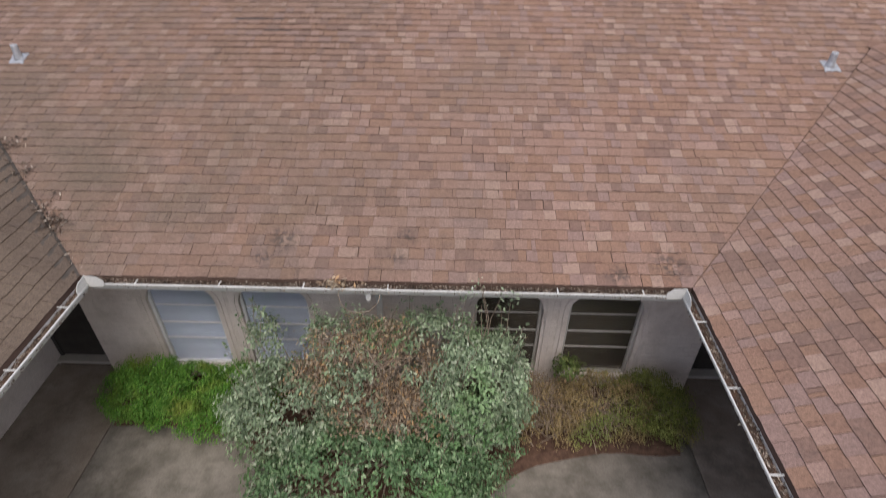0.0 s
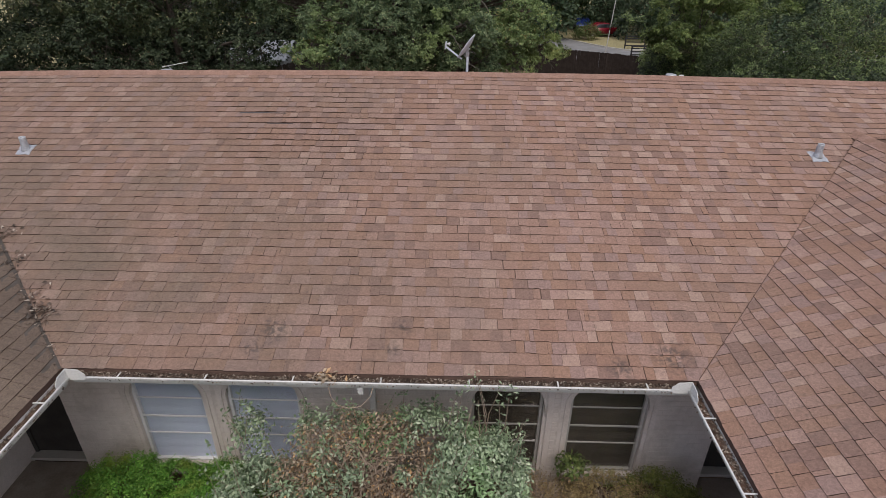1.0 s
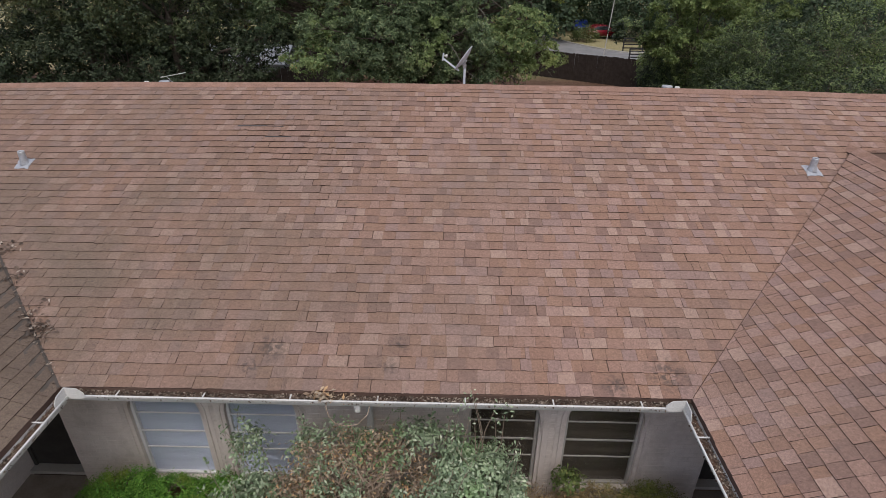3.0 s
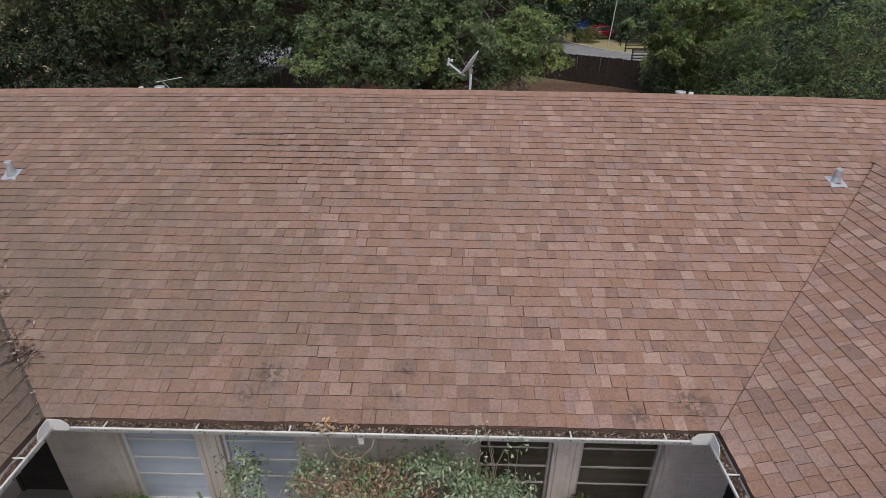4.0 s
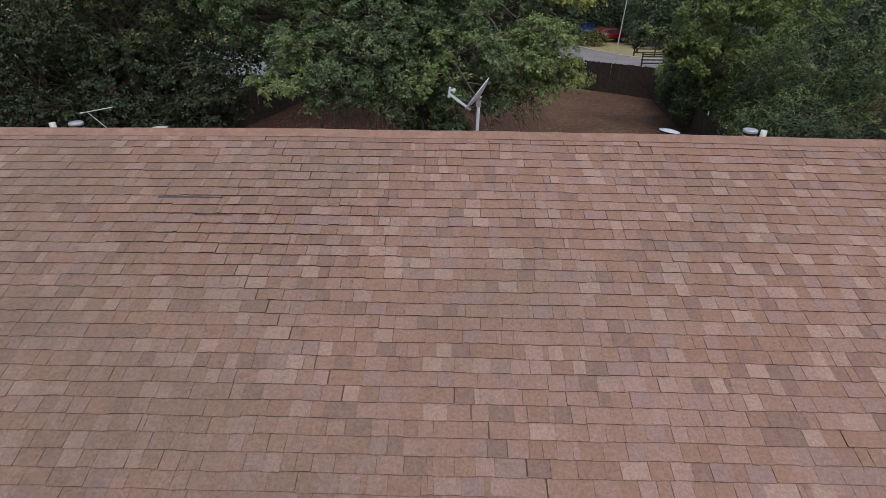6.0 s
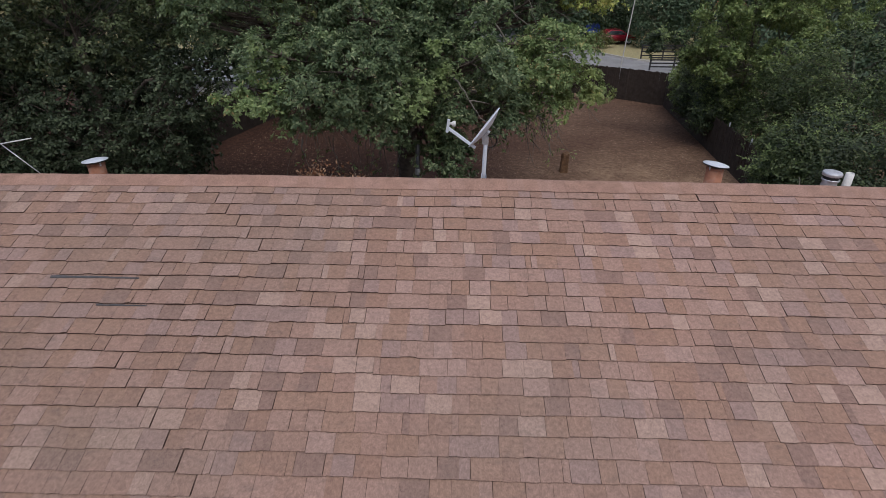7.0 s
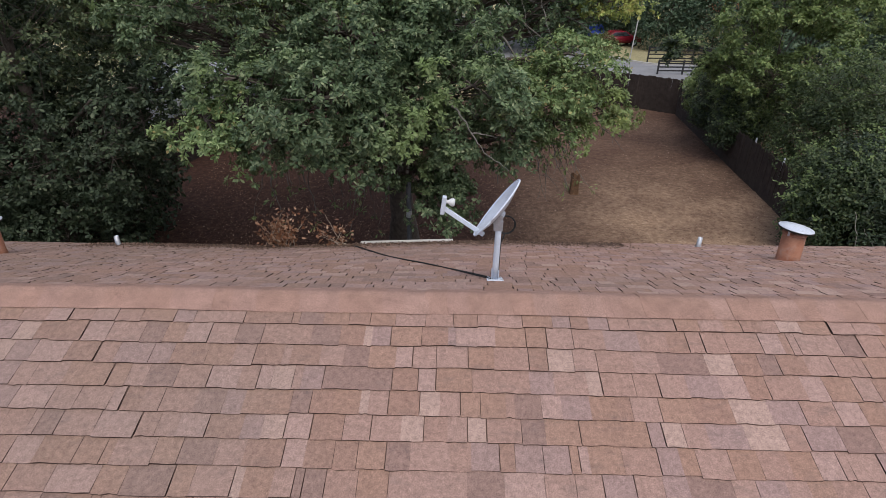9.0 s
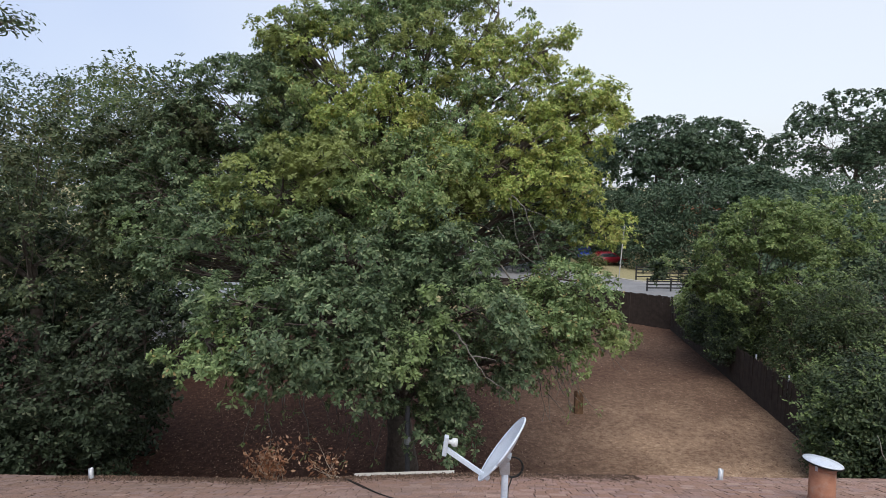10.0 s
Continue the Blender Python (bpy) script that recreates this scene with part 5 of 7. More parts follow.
# bushy growth between the road and the oaks
for i, (x, y, h, w) in enumerate(((28.0, 57.0, 7.0, 3.2), (33.0, 62.0, 8.0, 4.0), (34.0, 58.0, 8.0, 4.2), (42.0, 62.0, 8.5, 4.5), (52.0, 60.0, 9.0, 5.0), (24.0, 45.0, 7.0, 3.4), (31.0, 43.0, 8.0, 4.0), (7.5, 60.0, 7.5, 3.6), (0.5, 58.0, 8.0, 4.0), (-7.0, 56.0, 8.5, 4.2), (-15.0, 58.0, 9.0, 4.6), (36.0, 76.0, 7.5, 4.2), (45.0, 80.0, 8.0, 4.5), (19.6, 62.0, 7.5, 2.9), (23.0, 60.0, 8.0, 3.2), (10.5, 69.0, 6.0, 3.0), (16.4, 68.0, 6.5, 2.8), (8.5, 71.0, 6.5, 3.4), (13.0, 71.0, 7.0, 3.6), (18.0, 72.0, 6.5, 3.4), (23.0, 71.0, 6.5, 3.2), (-9.5, 43.0, 7.5, 3.0), (-14.5, 41.0, 8.0, 3.2), (-4.0, 56.5, 8.0, 3.6), (21.5, 36.0, 6.0, 2.6), (24.0, 30.0, 7.0, 3.4), (21.0, 24.0, 6.5, 3.0))):
    tree("bushy_tree", (x, y, ground_z(x, y) - 0.05), h, 0.16, [((x, y, h * 0.66), (w * 0.8, w * 0.8, h * 0.30), 190), ((x - w * 0.3, y - w * 0.3, h * 0.18), (w * 0.9, w * 0.8, h * 0.36), 190), ((x + w * 0.4, y, h * 0.2), (w * 0.8, w * 0.8, h * 0.36), 150)],
         (0.30, 0.165) if x > 16 else (0.46, 0.28), G_MIXED if i % 3 == 0 and x < 20 else G_LIVEOAK, M_BARK, "bushy green tree beyond the fences", seed=140 + i, per=13 if x > 16 else 7, spread=0.36, group="bushy trees beyond the fences", low=-0.9)


def far_woods():
    rg = np.random.default_rng(3)
    P, N = [], []
    for k in range(70):
        x = -220 + 440 * k / 69
        y = 118 + rg.uniform(-12, 14)
        a, b, _ = clump_points((x, y, 6.0 + rg.uniform(-1, 2)), (6.5, 5, 7.5), 40, 8, 1.0, rg, -0.6)
        P.append(a)
        N.append(b)
    v, f = leaf_cards(np.concatenate(P), np.concatenate(N), 0.9, 0.6, rg)
    tagged(obj_np("far_woods", v, f, G_LIVEOAK), "dark line of woods in the distance", "woods", kind="stuff")


far_woods()

M_YARDLEAF = leaf_material("fallen_oak_leaves", [(0.0, (0.09, 0.05, 0.034)), (0.4, (0.15, 0.085, 0.057)), (0.8, (0.23, 0.145, 0.10)), (1.0, (0.38, 0.28, 0.21))], trans=0.1, rough=0.8)

M_LITTERFLAT = leaf_material("leaf_crumbs", [(0.0, (0.05, 0.032, 0.024)), (0.6, (0.11, 0.07, 0.05)), (1.0, (0.2, 0.13, 0.09))], trans=0.1, rough=0.9)

# ---------------------------------------------------------------- courtyard shrubs
G_GREYGREEN = leaf_material("grey_green_leaves", [(0.0, (0.12, 0.165, 0.105)), (0.4, (0.24, 0.33, 0.20)), (0.8, (0.38, 0.475, 0.31)), (1.0, (0.56, 0.61, 0.47))], (1.2, 0.6, 0.52), (0.17, 0.31, 0.11), 0.2)
G_HEDGE = leaf_material("hedge_leaves", [(0.0, (0.065, 0.18, 0.028)), (0.5, (0.13, 0.33, 0.05)), (1.0, (0.25, 0.45, 0.09))], (1.3, 0.7, 0.55), (0.31, 0.35, 0.07), 0.3)
G_OLIVE = leaf_material("olive_hedge_leaves", [(0.0, (0.10, 0.12, 0.03)), (0.5, (0.20, 0.235, 0.06)), (1.0, (0.34, 0.36, 0.11))], (1.3, 0.7, 0.55), (0.32, 0.25, 0.12), 0.3)
G_SHRUBGREEN = leaf_material("fresh_shrub_leaves", [(0.0, (0.07, 0.13, 0.06)), (0.4, (0.13, 0.235, 0.11)), (0.8, (0.22, 0.35, 0.175)), (1.0, (0.38, 0.47, 0.29))], (1.2, 0.6, 0.52), (0.12, 0.26, 0.08), 0.2)
G_BROWNHEDGE = leaf_material("browning_hedge_leaves", [(0.0, (0.22, 0.16, 0.08)), (0.5, (0.37, 0.28, 0.14)), (1.0, (0.52, 0.41, 0.21))], (1.1, 0.85, 0.52), (0.22, 0.30, 0.08), 0.3)
G_DEADLEAF = leaf_material("dead_shrub_leaves", [(0.0, (0.20, 0.125, 0.08)), (0.35, (0.33, 0.25, 0.18)), (0.7, (0.48, 0.40, 0.30)), (1.0, (0.60, 0.36, 0.17))], None, trans=0.25)
G_RUSTLEAF = leaf_material("dry_oak_leaves", [(0.0, (0.14, 0.060, 0.032)), (0.5, (0.25, 0.120, 0.066)), (0.85, (0.38, 0.225, 0.135)), (1.0, (0.50, 0.36, 0.25))], None, trans=0.3)


def shrub(name, base, lobes, leaf, mat, label, seed, per=30, spread=0.09, stems=14, stem_mat=None, low=-0.4, dead=(), dead_mat=None, spikes=0, droop=0.0, height=1.0):
    rg = np.random.default_rng(seed)
    s = thing(name, base, label, "shrub")
    inv = s.matrix_world.inverted()
    P, N, ends = [], [], []
    other = {}
    for lobe in lobes:
        c, rr, cnt = lobe[:3]
        a, b, C = clump_points(c, rr, cnt, per, spread, rg, low, 0.8)
        if len(lobe) > 3:
            other.setdefault(lobe[3], []).append((a, b))
        else:
            P.append(a)
            N.append(b)
        ends.append(C)
    E = np.concatenate(ends)
    tubes = []
    for q in E[rg.integers(0, len(E), stems)]:
        p0 = np.array(base) + np.array([rg.normal(0, 0.1), rg.normal(0, 0.1), -0.03])
        tubes.append(tube_arrays(bent(p0, q, rg, 0.12, 7), np.linspace(0.018, 0.003, 7), 5))
    for _ in range(spikes):
        q = E[rg.integers(0, len(E))]
        tip = q + np.array([rg.normal(0, 0.12), rg.normal(0, 0.10), rg.uniform(0.2, 0.6)])
        line = bent(q - (0, 0, 0.2), tip, rg, 0.1, 6)
        tubes.append(tube_arrays(line, np.linspace(0.007, 0.002, 6), 4))
        k = 16
        pp = line[rg.integers(2, 6, k)] + rg.normal(0, 0.018, (k, 3))
        P.append(pp)
        N.append(rg.normal(0, 1, (k, 3)))
    v, f = join_arrays(tubes)
    o = tagged(obj_np("stemwork", v, f, stem_mat or M_TWIG, s, smooth=True), kind="stuff")
    o.matrix_parent_inverse = inv
    v, f = leaf_cards(np.concatenate(P), np.concatenate(N), leaf[0], leaf[1], rg, droop)
    o = obj_np("foliage", v, f, mat, s)
    o.matrix_parent_inverse = inv
    for m_, sets in other.items():
        v, f = leaf_cards(np.concatenate([g[0] for g in sets]), np.concatenate([g[1] for g in sets]), leaf[0], leaf[1], rg, droop)
        o = obj_np("foliage", v, f, m_, s, "fresh green lower leaves")
        o.matrix_parent_inverse = inv
    if dead:
        P, N, tubes = [], [], []
        for c, rr, cnt in dead:
            a, b, C = clump_points(c, rr, cnt, 7, 0.07, rg, -0.3, 0.3)
            P.append(a)
            N.append(b)
            for q in C:
                p0 = np.array(c) + rg.normal(0, 0.18, 3) - np.array([0, 0, rr[2]])
                tubes.append(tube_arrays(bent(p0, q + rg.normal(0, 0.05, 3), rg, 0.2, 7), np.linspace(0.009, 0.002, 7), 4))
        v, f = join_arrays(tubes)
        o = tagged(obj_np("dead_brushwood", v, f, M_TWIG, s, "tangle of bare brown twigs"), kind="stuff")
        o.matrix_parent_inverse = inv
        v, f = leaf_cards(np.concatenate(P), np.concatenate(N), leaf[0] * 0.85, leaf[1] * 0.75, rg, 0.6)
        o = obj_np("dead_leaves", v, f, dead_mat or G_DEADLEAF, s, "withered brown leaves")
        o.matrix_parent_inverse = inv
    return s


shrub("large_shrub", (-0.85, 4.35, 0.05), [
    ((-0.90, 3.55, 0.58), (1.45, 0.72, 0.58), 480, G_SHRUBGREEN), ((-2.0, 4.25, 0.95), (0.70, 0.62, 0.62), 240), ((0.36, 4.40, 1.15), (0.58, 0.62, 0.85), 340), ((0.15, 4.0, 0.8), (0.7, 0.5, 0.6), 160, G_SHRUBGREEN),
    ((-0.8, 4.25, 1.28), (0.95, 0.42, 0.42), 46), ((-0.2, 4.80, 1.65), (0.7, 0.28, 0.40), 60), ((-1.25, 4.80, 1.6), (0.6, 0.25, 0.40), 50), ((-2.3, 4.8, 1.62), (0.20, 0.2, 0.34), 16)],
    (0.060, 0.028), G_GREYGREEN, "overgrown grey-green shrub with a dead brown top", 61, per=32, spread=0.075, stems=120, spikes=120,
    dead=[((-0.65, 4.10, 1.18), (0.85, 0.46, 0.40), 480), ((-1.6, 4.45, 1.35), (0.50, 0.34, 0.38), 210), ((-0.1, 4.5, 1.45), (0.45, 0.25, 0.35), 120), ((-0.95, 4.66, 1.70), (0.9, 0.24, 0.45), 260)])
shrub("tall_shoot", (0.42, 4.62, 0.1), [((0.30, 4.58, 2.45), (0.10, 0.05, 0.35), 6), ((0.62, 4.58, 2.50), (0.08, 0.05, 0.32), 5)],
      (0.05, 0.02), G_GREYGREEN, "thin leafy shoots rising past the gutter", 65, per=5, spread=0.05, stems=6)
shrub("hedge", (-3.95, 4.95, 0.06), [((-4.45, 4.90, 0.36), (0.42, 0.40, 0.32), 170), ((-4.15, 4.86, 0.44), (0.52, 0.46, 0.42), 280), ((-3.6, 4.84, 0.42), (0.58, 0.46, 0.38), 270), ((-2.95, 4.86, 0.42), (0.60, 0.46, 0.36), 260), ((-3.3, 4.62, 0.26), (0.9, 0.30, 0.24), 170)],
      (0.034, 0.019), G_HEDGE, "low clipped bright green hedge under the windows", 62, per=34, spread=0.05, stems=24)
shrub("hedge", (2.1, 4.95, 0.06), [((1.25, 4.86, 0.38), (0.70, 0.46, 0.34), 130), ((2.05, 4.84, 0.42), (0.75, 0.48, 0.36), 230), ((1.7, 4.58, 0.25), (1.0, 0.26, 0.24), 110)],
      (0.036, 0.016), G_BROWNHEDGE, "low hedge gone mostly brown and sparse", 63, per=28, spread=0.055, stems=110,
      dead=[((1.25, 4.80, 0.55), (0.60, 0.46, 0.28), 230), ((2.0, 4.75, 0.5), (0.6, 0.4, 0.25), 90)])
shrub("hedge", (2.8, 5.0, 0.06), [((2.75, 4.84, 0.45), (0.46, 0.46, 0.40), 220), ((3.05, 4.74, 0.36), (0.32, 0.42, 0.32), 110)],
      (0.036, 0.016), G_OLIVE, "low olive-green hedge at the wall's east end", 66, per=28, spread=0.055, stems=40)
shrub("sapling", (1.62, 5.2, 0.06), [((1.62, 5.15, 0.78), (0.16, 0.13, 0.16), 34)], (0.06, 0.04), G_BRIGHT, "small green sapling against the wall", 64, per=10, spread=0.05, stems=5)

# ---------------------------------------------------------------- things on the roof
def rooted(name, x, y, zf, label, category, group="", sink=0.0):
    return thing(name, (x, y, zf(x, y) + 0.004 - sink), label, category, group)


FRONT_TILT = math.atan2(RIDGE_Z - EAVE_Z, RIDGE_Y - EAVE_Y)
BACK_TILT = -math.atan2(RIDGE_Z - BACK_Z, BACK_Y - RIDGE_Y)


def plumbing_vent(x, y, seed):
    v = rooted("plumbing_vent", x, y, front_z, "silver flashed plumbing vent pipe on the shingles", "vent pipe", "plumbing vents")
    # a hand-beaten sheet with a ragged outline
    n = 8
    vs = []
    for layer in (0.0, -0.006):
        for j in range(n + 1):
            for i in range(n + 1):
                a, b = i / n * 2 - 1, j / n * 2 - 1
                k = 1 + 0.16 * noise.noise((a * 1.7 + seed, b * 1.7, 4.0)) * max(abs(a), abs(b))
                vs.append((a * 0.115 * k, b * 0.12 * k - 0.015, 0.008 + 0.012 * abs(noise.noise((a * 3 + seed, b * 3, 1.0))) + layer))
    w = n + 1
    fs = [(j * w + i, j * w + i + 1, (j + 1) * w + i + 1, (j + 1) * w + i) for j in range(n) for i in range(n)]
    rim = [i for i in range(w)] + [j * w + n for j in range(1, w)] + [n * w + i for i in range(n - 1, -1, -1)] + [j * w for j in range(n - 1, 0, -1)]
    fs += [tuple(q + w * w for q in f[::-1]) for f in fs] + [(b, a, a + w * w, b + w * w) for a, b in zip(rim, rim[1:] + rim[:1])]
    R = np.array(Matrix.Rotation(FRONT_TILT, 3, "X"))
    obj_np("flashing", np.array(vs) @ R.T, np.array(fs), M_LEAD, v, "crumpled silver flashing sheet")
    bm = lathe([(0.070, 0.0), (0.062, 0.035), (0.054, 0.06), (0.050, 0.10), (0.051, 0.14), (0.048, 0.185), (0.044, 0.205), (0.036, 0.20), (0.036, 0.12)], 22, False)
    for q in bm.verts:
        k = 1 + 0.14 * noise.noise((q.co.x * 26 + seed, q.co.y * 26, q.co.z * 22))
        q.co.x, q.co.y = q.co.x * k, q.co.y * k
    part("boot", bm, M_LEAD, v, "wrinkled silver lead boot", True)
    part("pipe", lathe([(0.034, 0.0), (0.034, 0.19), (0.029, 0.19), (0.029, 0.10), (0.0, 0.10)], 20, False), M_BLACK, v, "dark open pipe end", True)


plumbing_vent(-6.69, 8.35, 2.0)
plumbing_vent(5.63, 8.44, 7.0)


def flue(x, y, lean, cap_tilt):
    v = rooted("flue_vent", x, y, back_z, "rusty flue pipe with a pale shallow cap", "flue", "flue vents", 0.03)
    v.rotation_euler = (radians(-4), radians(lean), 0)
    part("pipe", lathe([(0.132, -0.05), (0.128, 0.02), (0.122, 0.05), (0.119, 0.40), (0.112, 0.40), (0.112, 0.2)], 28, False), M_RUST, v, "rust-brown sheet metal pipe, sooty at its foot", True)
    part("seam_ring", lathe([(0.1195, 0.36), (0.125, 0.365), (0.125, 0.385), (0.1195, 0.39)], 28, False), M_RUST, v, "", True)
    m = Matrix.Translation((0, 0, 0.43)) @ Matrix.Rotation(radians(cap_tilt), 4, "Y") @ Matrix.Translation((0, 0, -0.43))
    bm = lathe([(0.180, 0.428), (0.184, 0.432), (0.180, 0.437), (0.09, 0.456), (0.02, 0.468), (0.0, 0.469)], 32, False)
    bmesh.ops.transform(bm, matrix=m, verts=bm.verts)
    c = part("cap", bm, M_PAINTCAP, v, "pale blue-grey shallow cap", True)
    bm = lathe([(0.10, 0.424), (0.178, 0.414), (0.187, 0.418), (0.188, 0.427), (0.184, 0.431)], 32, False)
    bmesh.ops.transform(bm, matrix=m, verts=bm.verts)
    part("cap_rim", bm, M_BLACK, c, "black rolled rim", True)
    for k in range(3):
        box_part("cap_strap", (-0.012, -0.002, 0.36), (0.012, 0.002, 0.43), M_STEEL, v, "", 0.0, Matrix.Rotation(2.1 * k, 4, "Z") @ Matrix.Translation((0, 0.123, 0)))


flue(3.76, 13.05, 0, 7)
flue(-5.48, 13.05, 0, -5)


def round_vent(x, y):
    v = rooted("round_vent", x, y, back_z, "low round galvanised roof vent behind the ridge", "roof vent", "round vents", -0.05)
    part("collar", lathe([(0.09, -0.12), (0.078, 0.04), (0.074, 0.075)], 24, False), M_STEEL, v, "", True)
    part("louvre", lathe([(0.080, 0.07), (0.082, 0.075), (0.082, 0.125), (0.078, 0.13)], 24, False), M_BLACK, v, "dark slotted band", True)
    part("lower_ring", lathe([(0.088, 0.068), (0.094, 0.072), (0.094, 0.086), (0.088, 0.09)], 24, False), M_STEEL, v, "grey ring", True)
    part("hood", lathe([(0.096, 0.125), (0.102, 0.13), (0.102, 0.158), (0.094, 0.168), (0.0, 0.174)], 28, False), M_STEEL, v, "flat grey hood", True)
    p = rooted("vent_pipe", x + (0.2 if x > 0 else -0.36), y, back_z, "short white plastic pipe with peeling paint", "vent pipe", "white vent pipes", 0.02)
    part("pipe", lathe([(0.044, -0.03), (0.044, 0.225), (0.036, 0.225), (0.036, 0.05)], 18, False), M_PLASTIC, p, "", True)


round_vent(4.23, 11.32)
round_vent(-5.71, 11.32)
for x, y in ((3.44, 14.5), (-4.97, 14.5)):
    p = rooted("vent_pipe", x, y, back_z, "short grey metal pipe near the back eave", "vent pipe", "small vent pipes", 0.02)
    part("pipe", lathe([(0.034, -0.03), (0.032, 0.17), (0.026, 0.17), (0.026, 0.05)], 16, False), M_STEEL, p, "", True)
    part("collar", lathe([(0.075, -0.03), (0.05, 0.02), (0.044, 0.03)], 16, False), M_LEAD, p, "", True)

# an old antenna lying behind the ridge
an = rooted("antenna", -5.62, 12.3, back_z, "bent thin metal antenna rod", "antenna")
tube_obj("mast", [(0, 0, 0), (-0.27, 0, 0.28), (-0.54, 0, 0.56)], 0.006, M_STEEL, an, "thin grey rod")
tube_obj("crossbar", [(-0.62, 0, 0.54), (-0.3, 0.0, 0.60), (-0.09, 0, 0.64)], 0.008, M_PLASTIC, an, "pale horizontal bar")
tube_obj("tip", [(-0.66, 0, 0.53), (-0.60, 0, 0.545)], 0.013, M_PLASTIC, an, "")


# satellite dish on the back slope
def satellite_dish():
    x, y = 0.25, 11.21
    z = back_z(x, y)
    d = thing("satellite_dish", (x, y, z), "grey satellite dish on a bent mast bolted to the roof", "satellite dish")
    bm = box(bmesh.new(), (-0.065, -0.075, 0.008), (0.065, 0.075, 0.016), 0.003, Matrix.Rotation(BACK_TILT, 4, "X"))
    part("foot_plate", bm, M_DISH_ARM, d, "pale steel foot plate")
    for sx in (-1, 1):
        for sy in (-1, 1):
            b = part("bolt", lathe([(0.009, 0), (0.009, 0.008), (0.0, 0.010)], 6, False), M_STEEL, d)
            b.matrix_local = Matrix.Rotation(BACK_TILT, 4, "X") @ Matrix.Translation((sx * 0.05, sy * 0.06, 0.016))
    for sx in (-1, 1):
        box_part("foot_cheek", (sx * 0.026 - 0.003, -0.03, 0.01), (sx * 0.026 + 0.003, 0.03, 0.10), M_DISH_ARM, d, "", 0.002)
    tube_obj("mast", [(0, 0, 0.03), (0.0, 0, 0.15), (0.003, 0, 0.35), (0.006, 0, 0.50)], 0.024, M_DISH_ARM, d, "pale grey steel mast", 14)
    box_part("mount_bracket", (-0.034, -0.03, 0.455), (0.036, 0.035, 0.535), M_STEEL, d, "folded grey steel bracket", 0.006)
    # reflector: a shallow dish facing up and to the west
    bore = Vector((-0.80, 0.19, 0.58)).normalized()
    side = Vector((0, 0, 1)).cross(bore).normalized()
    up = bore.cross(side)
    centre = Vector((-0.025, -0.02, 0.645))
    B = Matrix(((side.x, up.x, bore.x, centre.x), (side.y, up.y, bore.y, centre.y), (side.z, up.z, bore.z, centre.z), (0, 0, 0, 1)))
    bm = bmesh.new()
    rings = []
    n = 40
    R, U = 0.235, 0.265
    for layer in (0, 1):
        for k in range(9):
            q = k / 8
            rings.append([bm.verts.new((R * q * math.cos(2 * math.pi * i / n), U * q * math.sin(2 * math.pi * i / n), 0.052 * (q * q - 1) - 0.004 * layer)) for i in range(n)] if k else [bm.verts.new((0, 0, -0.052 - 0.004 * layer))])
    for base in (0, 9):
        for i in range(n):
            a = rings[base + 1]
            bm.faces.new((rings[base][0], a[i], a[(i + 1) % n]))
        for k in range(1, 8):
            a, b = rings[base + k], rings[base + k + 1]
            for i in range(n):
                bm.faces.new((a[i], a[(i + 1) % n], b[(i + 1) % n], b[i]))
    for i in range(n):
        bm.faces.new((rings[8][i], rings[8][(i + 1) % n], rings[17][(i + 1) % n], rings[17][i]))
    bmesh.ops.transform(bm, matrix=B, verts=bm.verts)
    rf = part("reflector", bm, M_DISH, d, "grey painted oval reflector", True)
    pts = [(B @ Vector((R * math.cos(2 * math.pi * i / n), U * math.sin(2 * math.pi * i / n), -0.004))) for i in range(n + 1)]
    tube_obj("rim", [tuple(p) for p in pts], 0.007, M_DISH_ARM, rf, "rolled pale rim", 6)
    box_part("back_bracket", (-0.045, -0.10, -0.088), (0.045, 0.0, -0.056), M_STEEL, d, "grey steel clamp", 0.008, B)
    # feed arm and low-noise block
    low = B @ Vector((0, -U * 0.92, -0.02))
    head_ = Vector((-0.415, -0.01, 0.635))
    dirn = (head_ - low)
    m = Matrix.Translation(low) @ dirn.to_track_quat("Z", "Y").to_matrix().to_4x4()
    box_part("feed_arm", (-0.014, -0.016, -0.05), (0.014, 0.016, dirn.length), M_DISH_ARM, d, "square pale feed arm", 0.005, m)
    box_part("arm_head", (-0.016, -0.024, -0.05), (0.016, 0.024, 0.09), M_DISH, d, "", 0.008, Matrix.Translation(head_) @ Matrix.Rotation(radians(8), 4, "Y"))
    f = part("feed_horn", lathe([(0.012, 0), (0.014, 0.012), (0.014, 0.03), (0.026, 0.042), (0.031, 0.060), (0.027, 0.076), (0.0, 0.080)], 18, False), M_PLASTIC, d, "pale plastic feed horn", True)
    f.matrix_local = Matrix.Translation(head_ + Vector((0.01, 0.0, 0.05))) @ Vector((1, 0.0, -0.12)).to_track_quat("Z", "Y").to_matrix().to_4x4()
    # looped cable behind the mast
    loop_ = [(0.03 + 0.075 * math.sin(t) + 0.03, 0.03, 0.50 + 0.075 * math.cos(t) - 0.02) for t in np.linspace(-0.4, 4.4, 22)]
    tube_obj("cable_loop", loop_, 0.005, M_BLACK, d, "looped black cable", 6)
    loop2 = [(p[0] * 0.93 + 0.004, p[1] + 0.012, p[2] * 0.985 + 0.004) for p in loop_]
    tube_obj("cable_loop", loop2, 0.005, M_BLACK, d, "looped black cable", 6)
    tube_obj("mast_cable", [(0.06, 0.03, 0.41), (0.03, 0.015, 0.33), (0.026, 0.005, 0.2), (0.026, 0.0, 0.06), (0.0, -0.02, 0.02)], 0.005, M_BLACK, d, "black cable tied to the mast", 6)
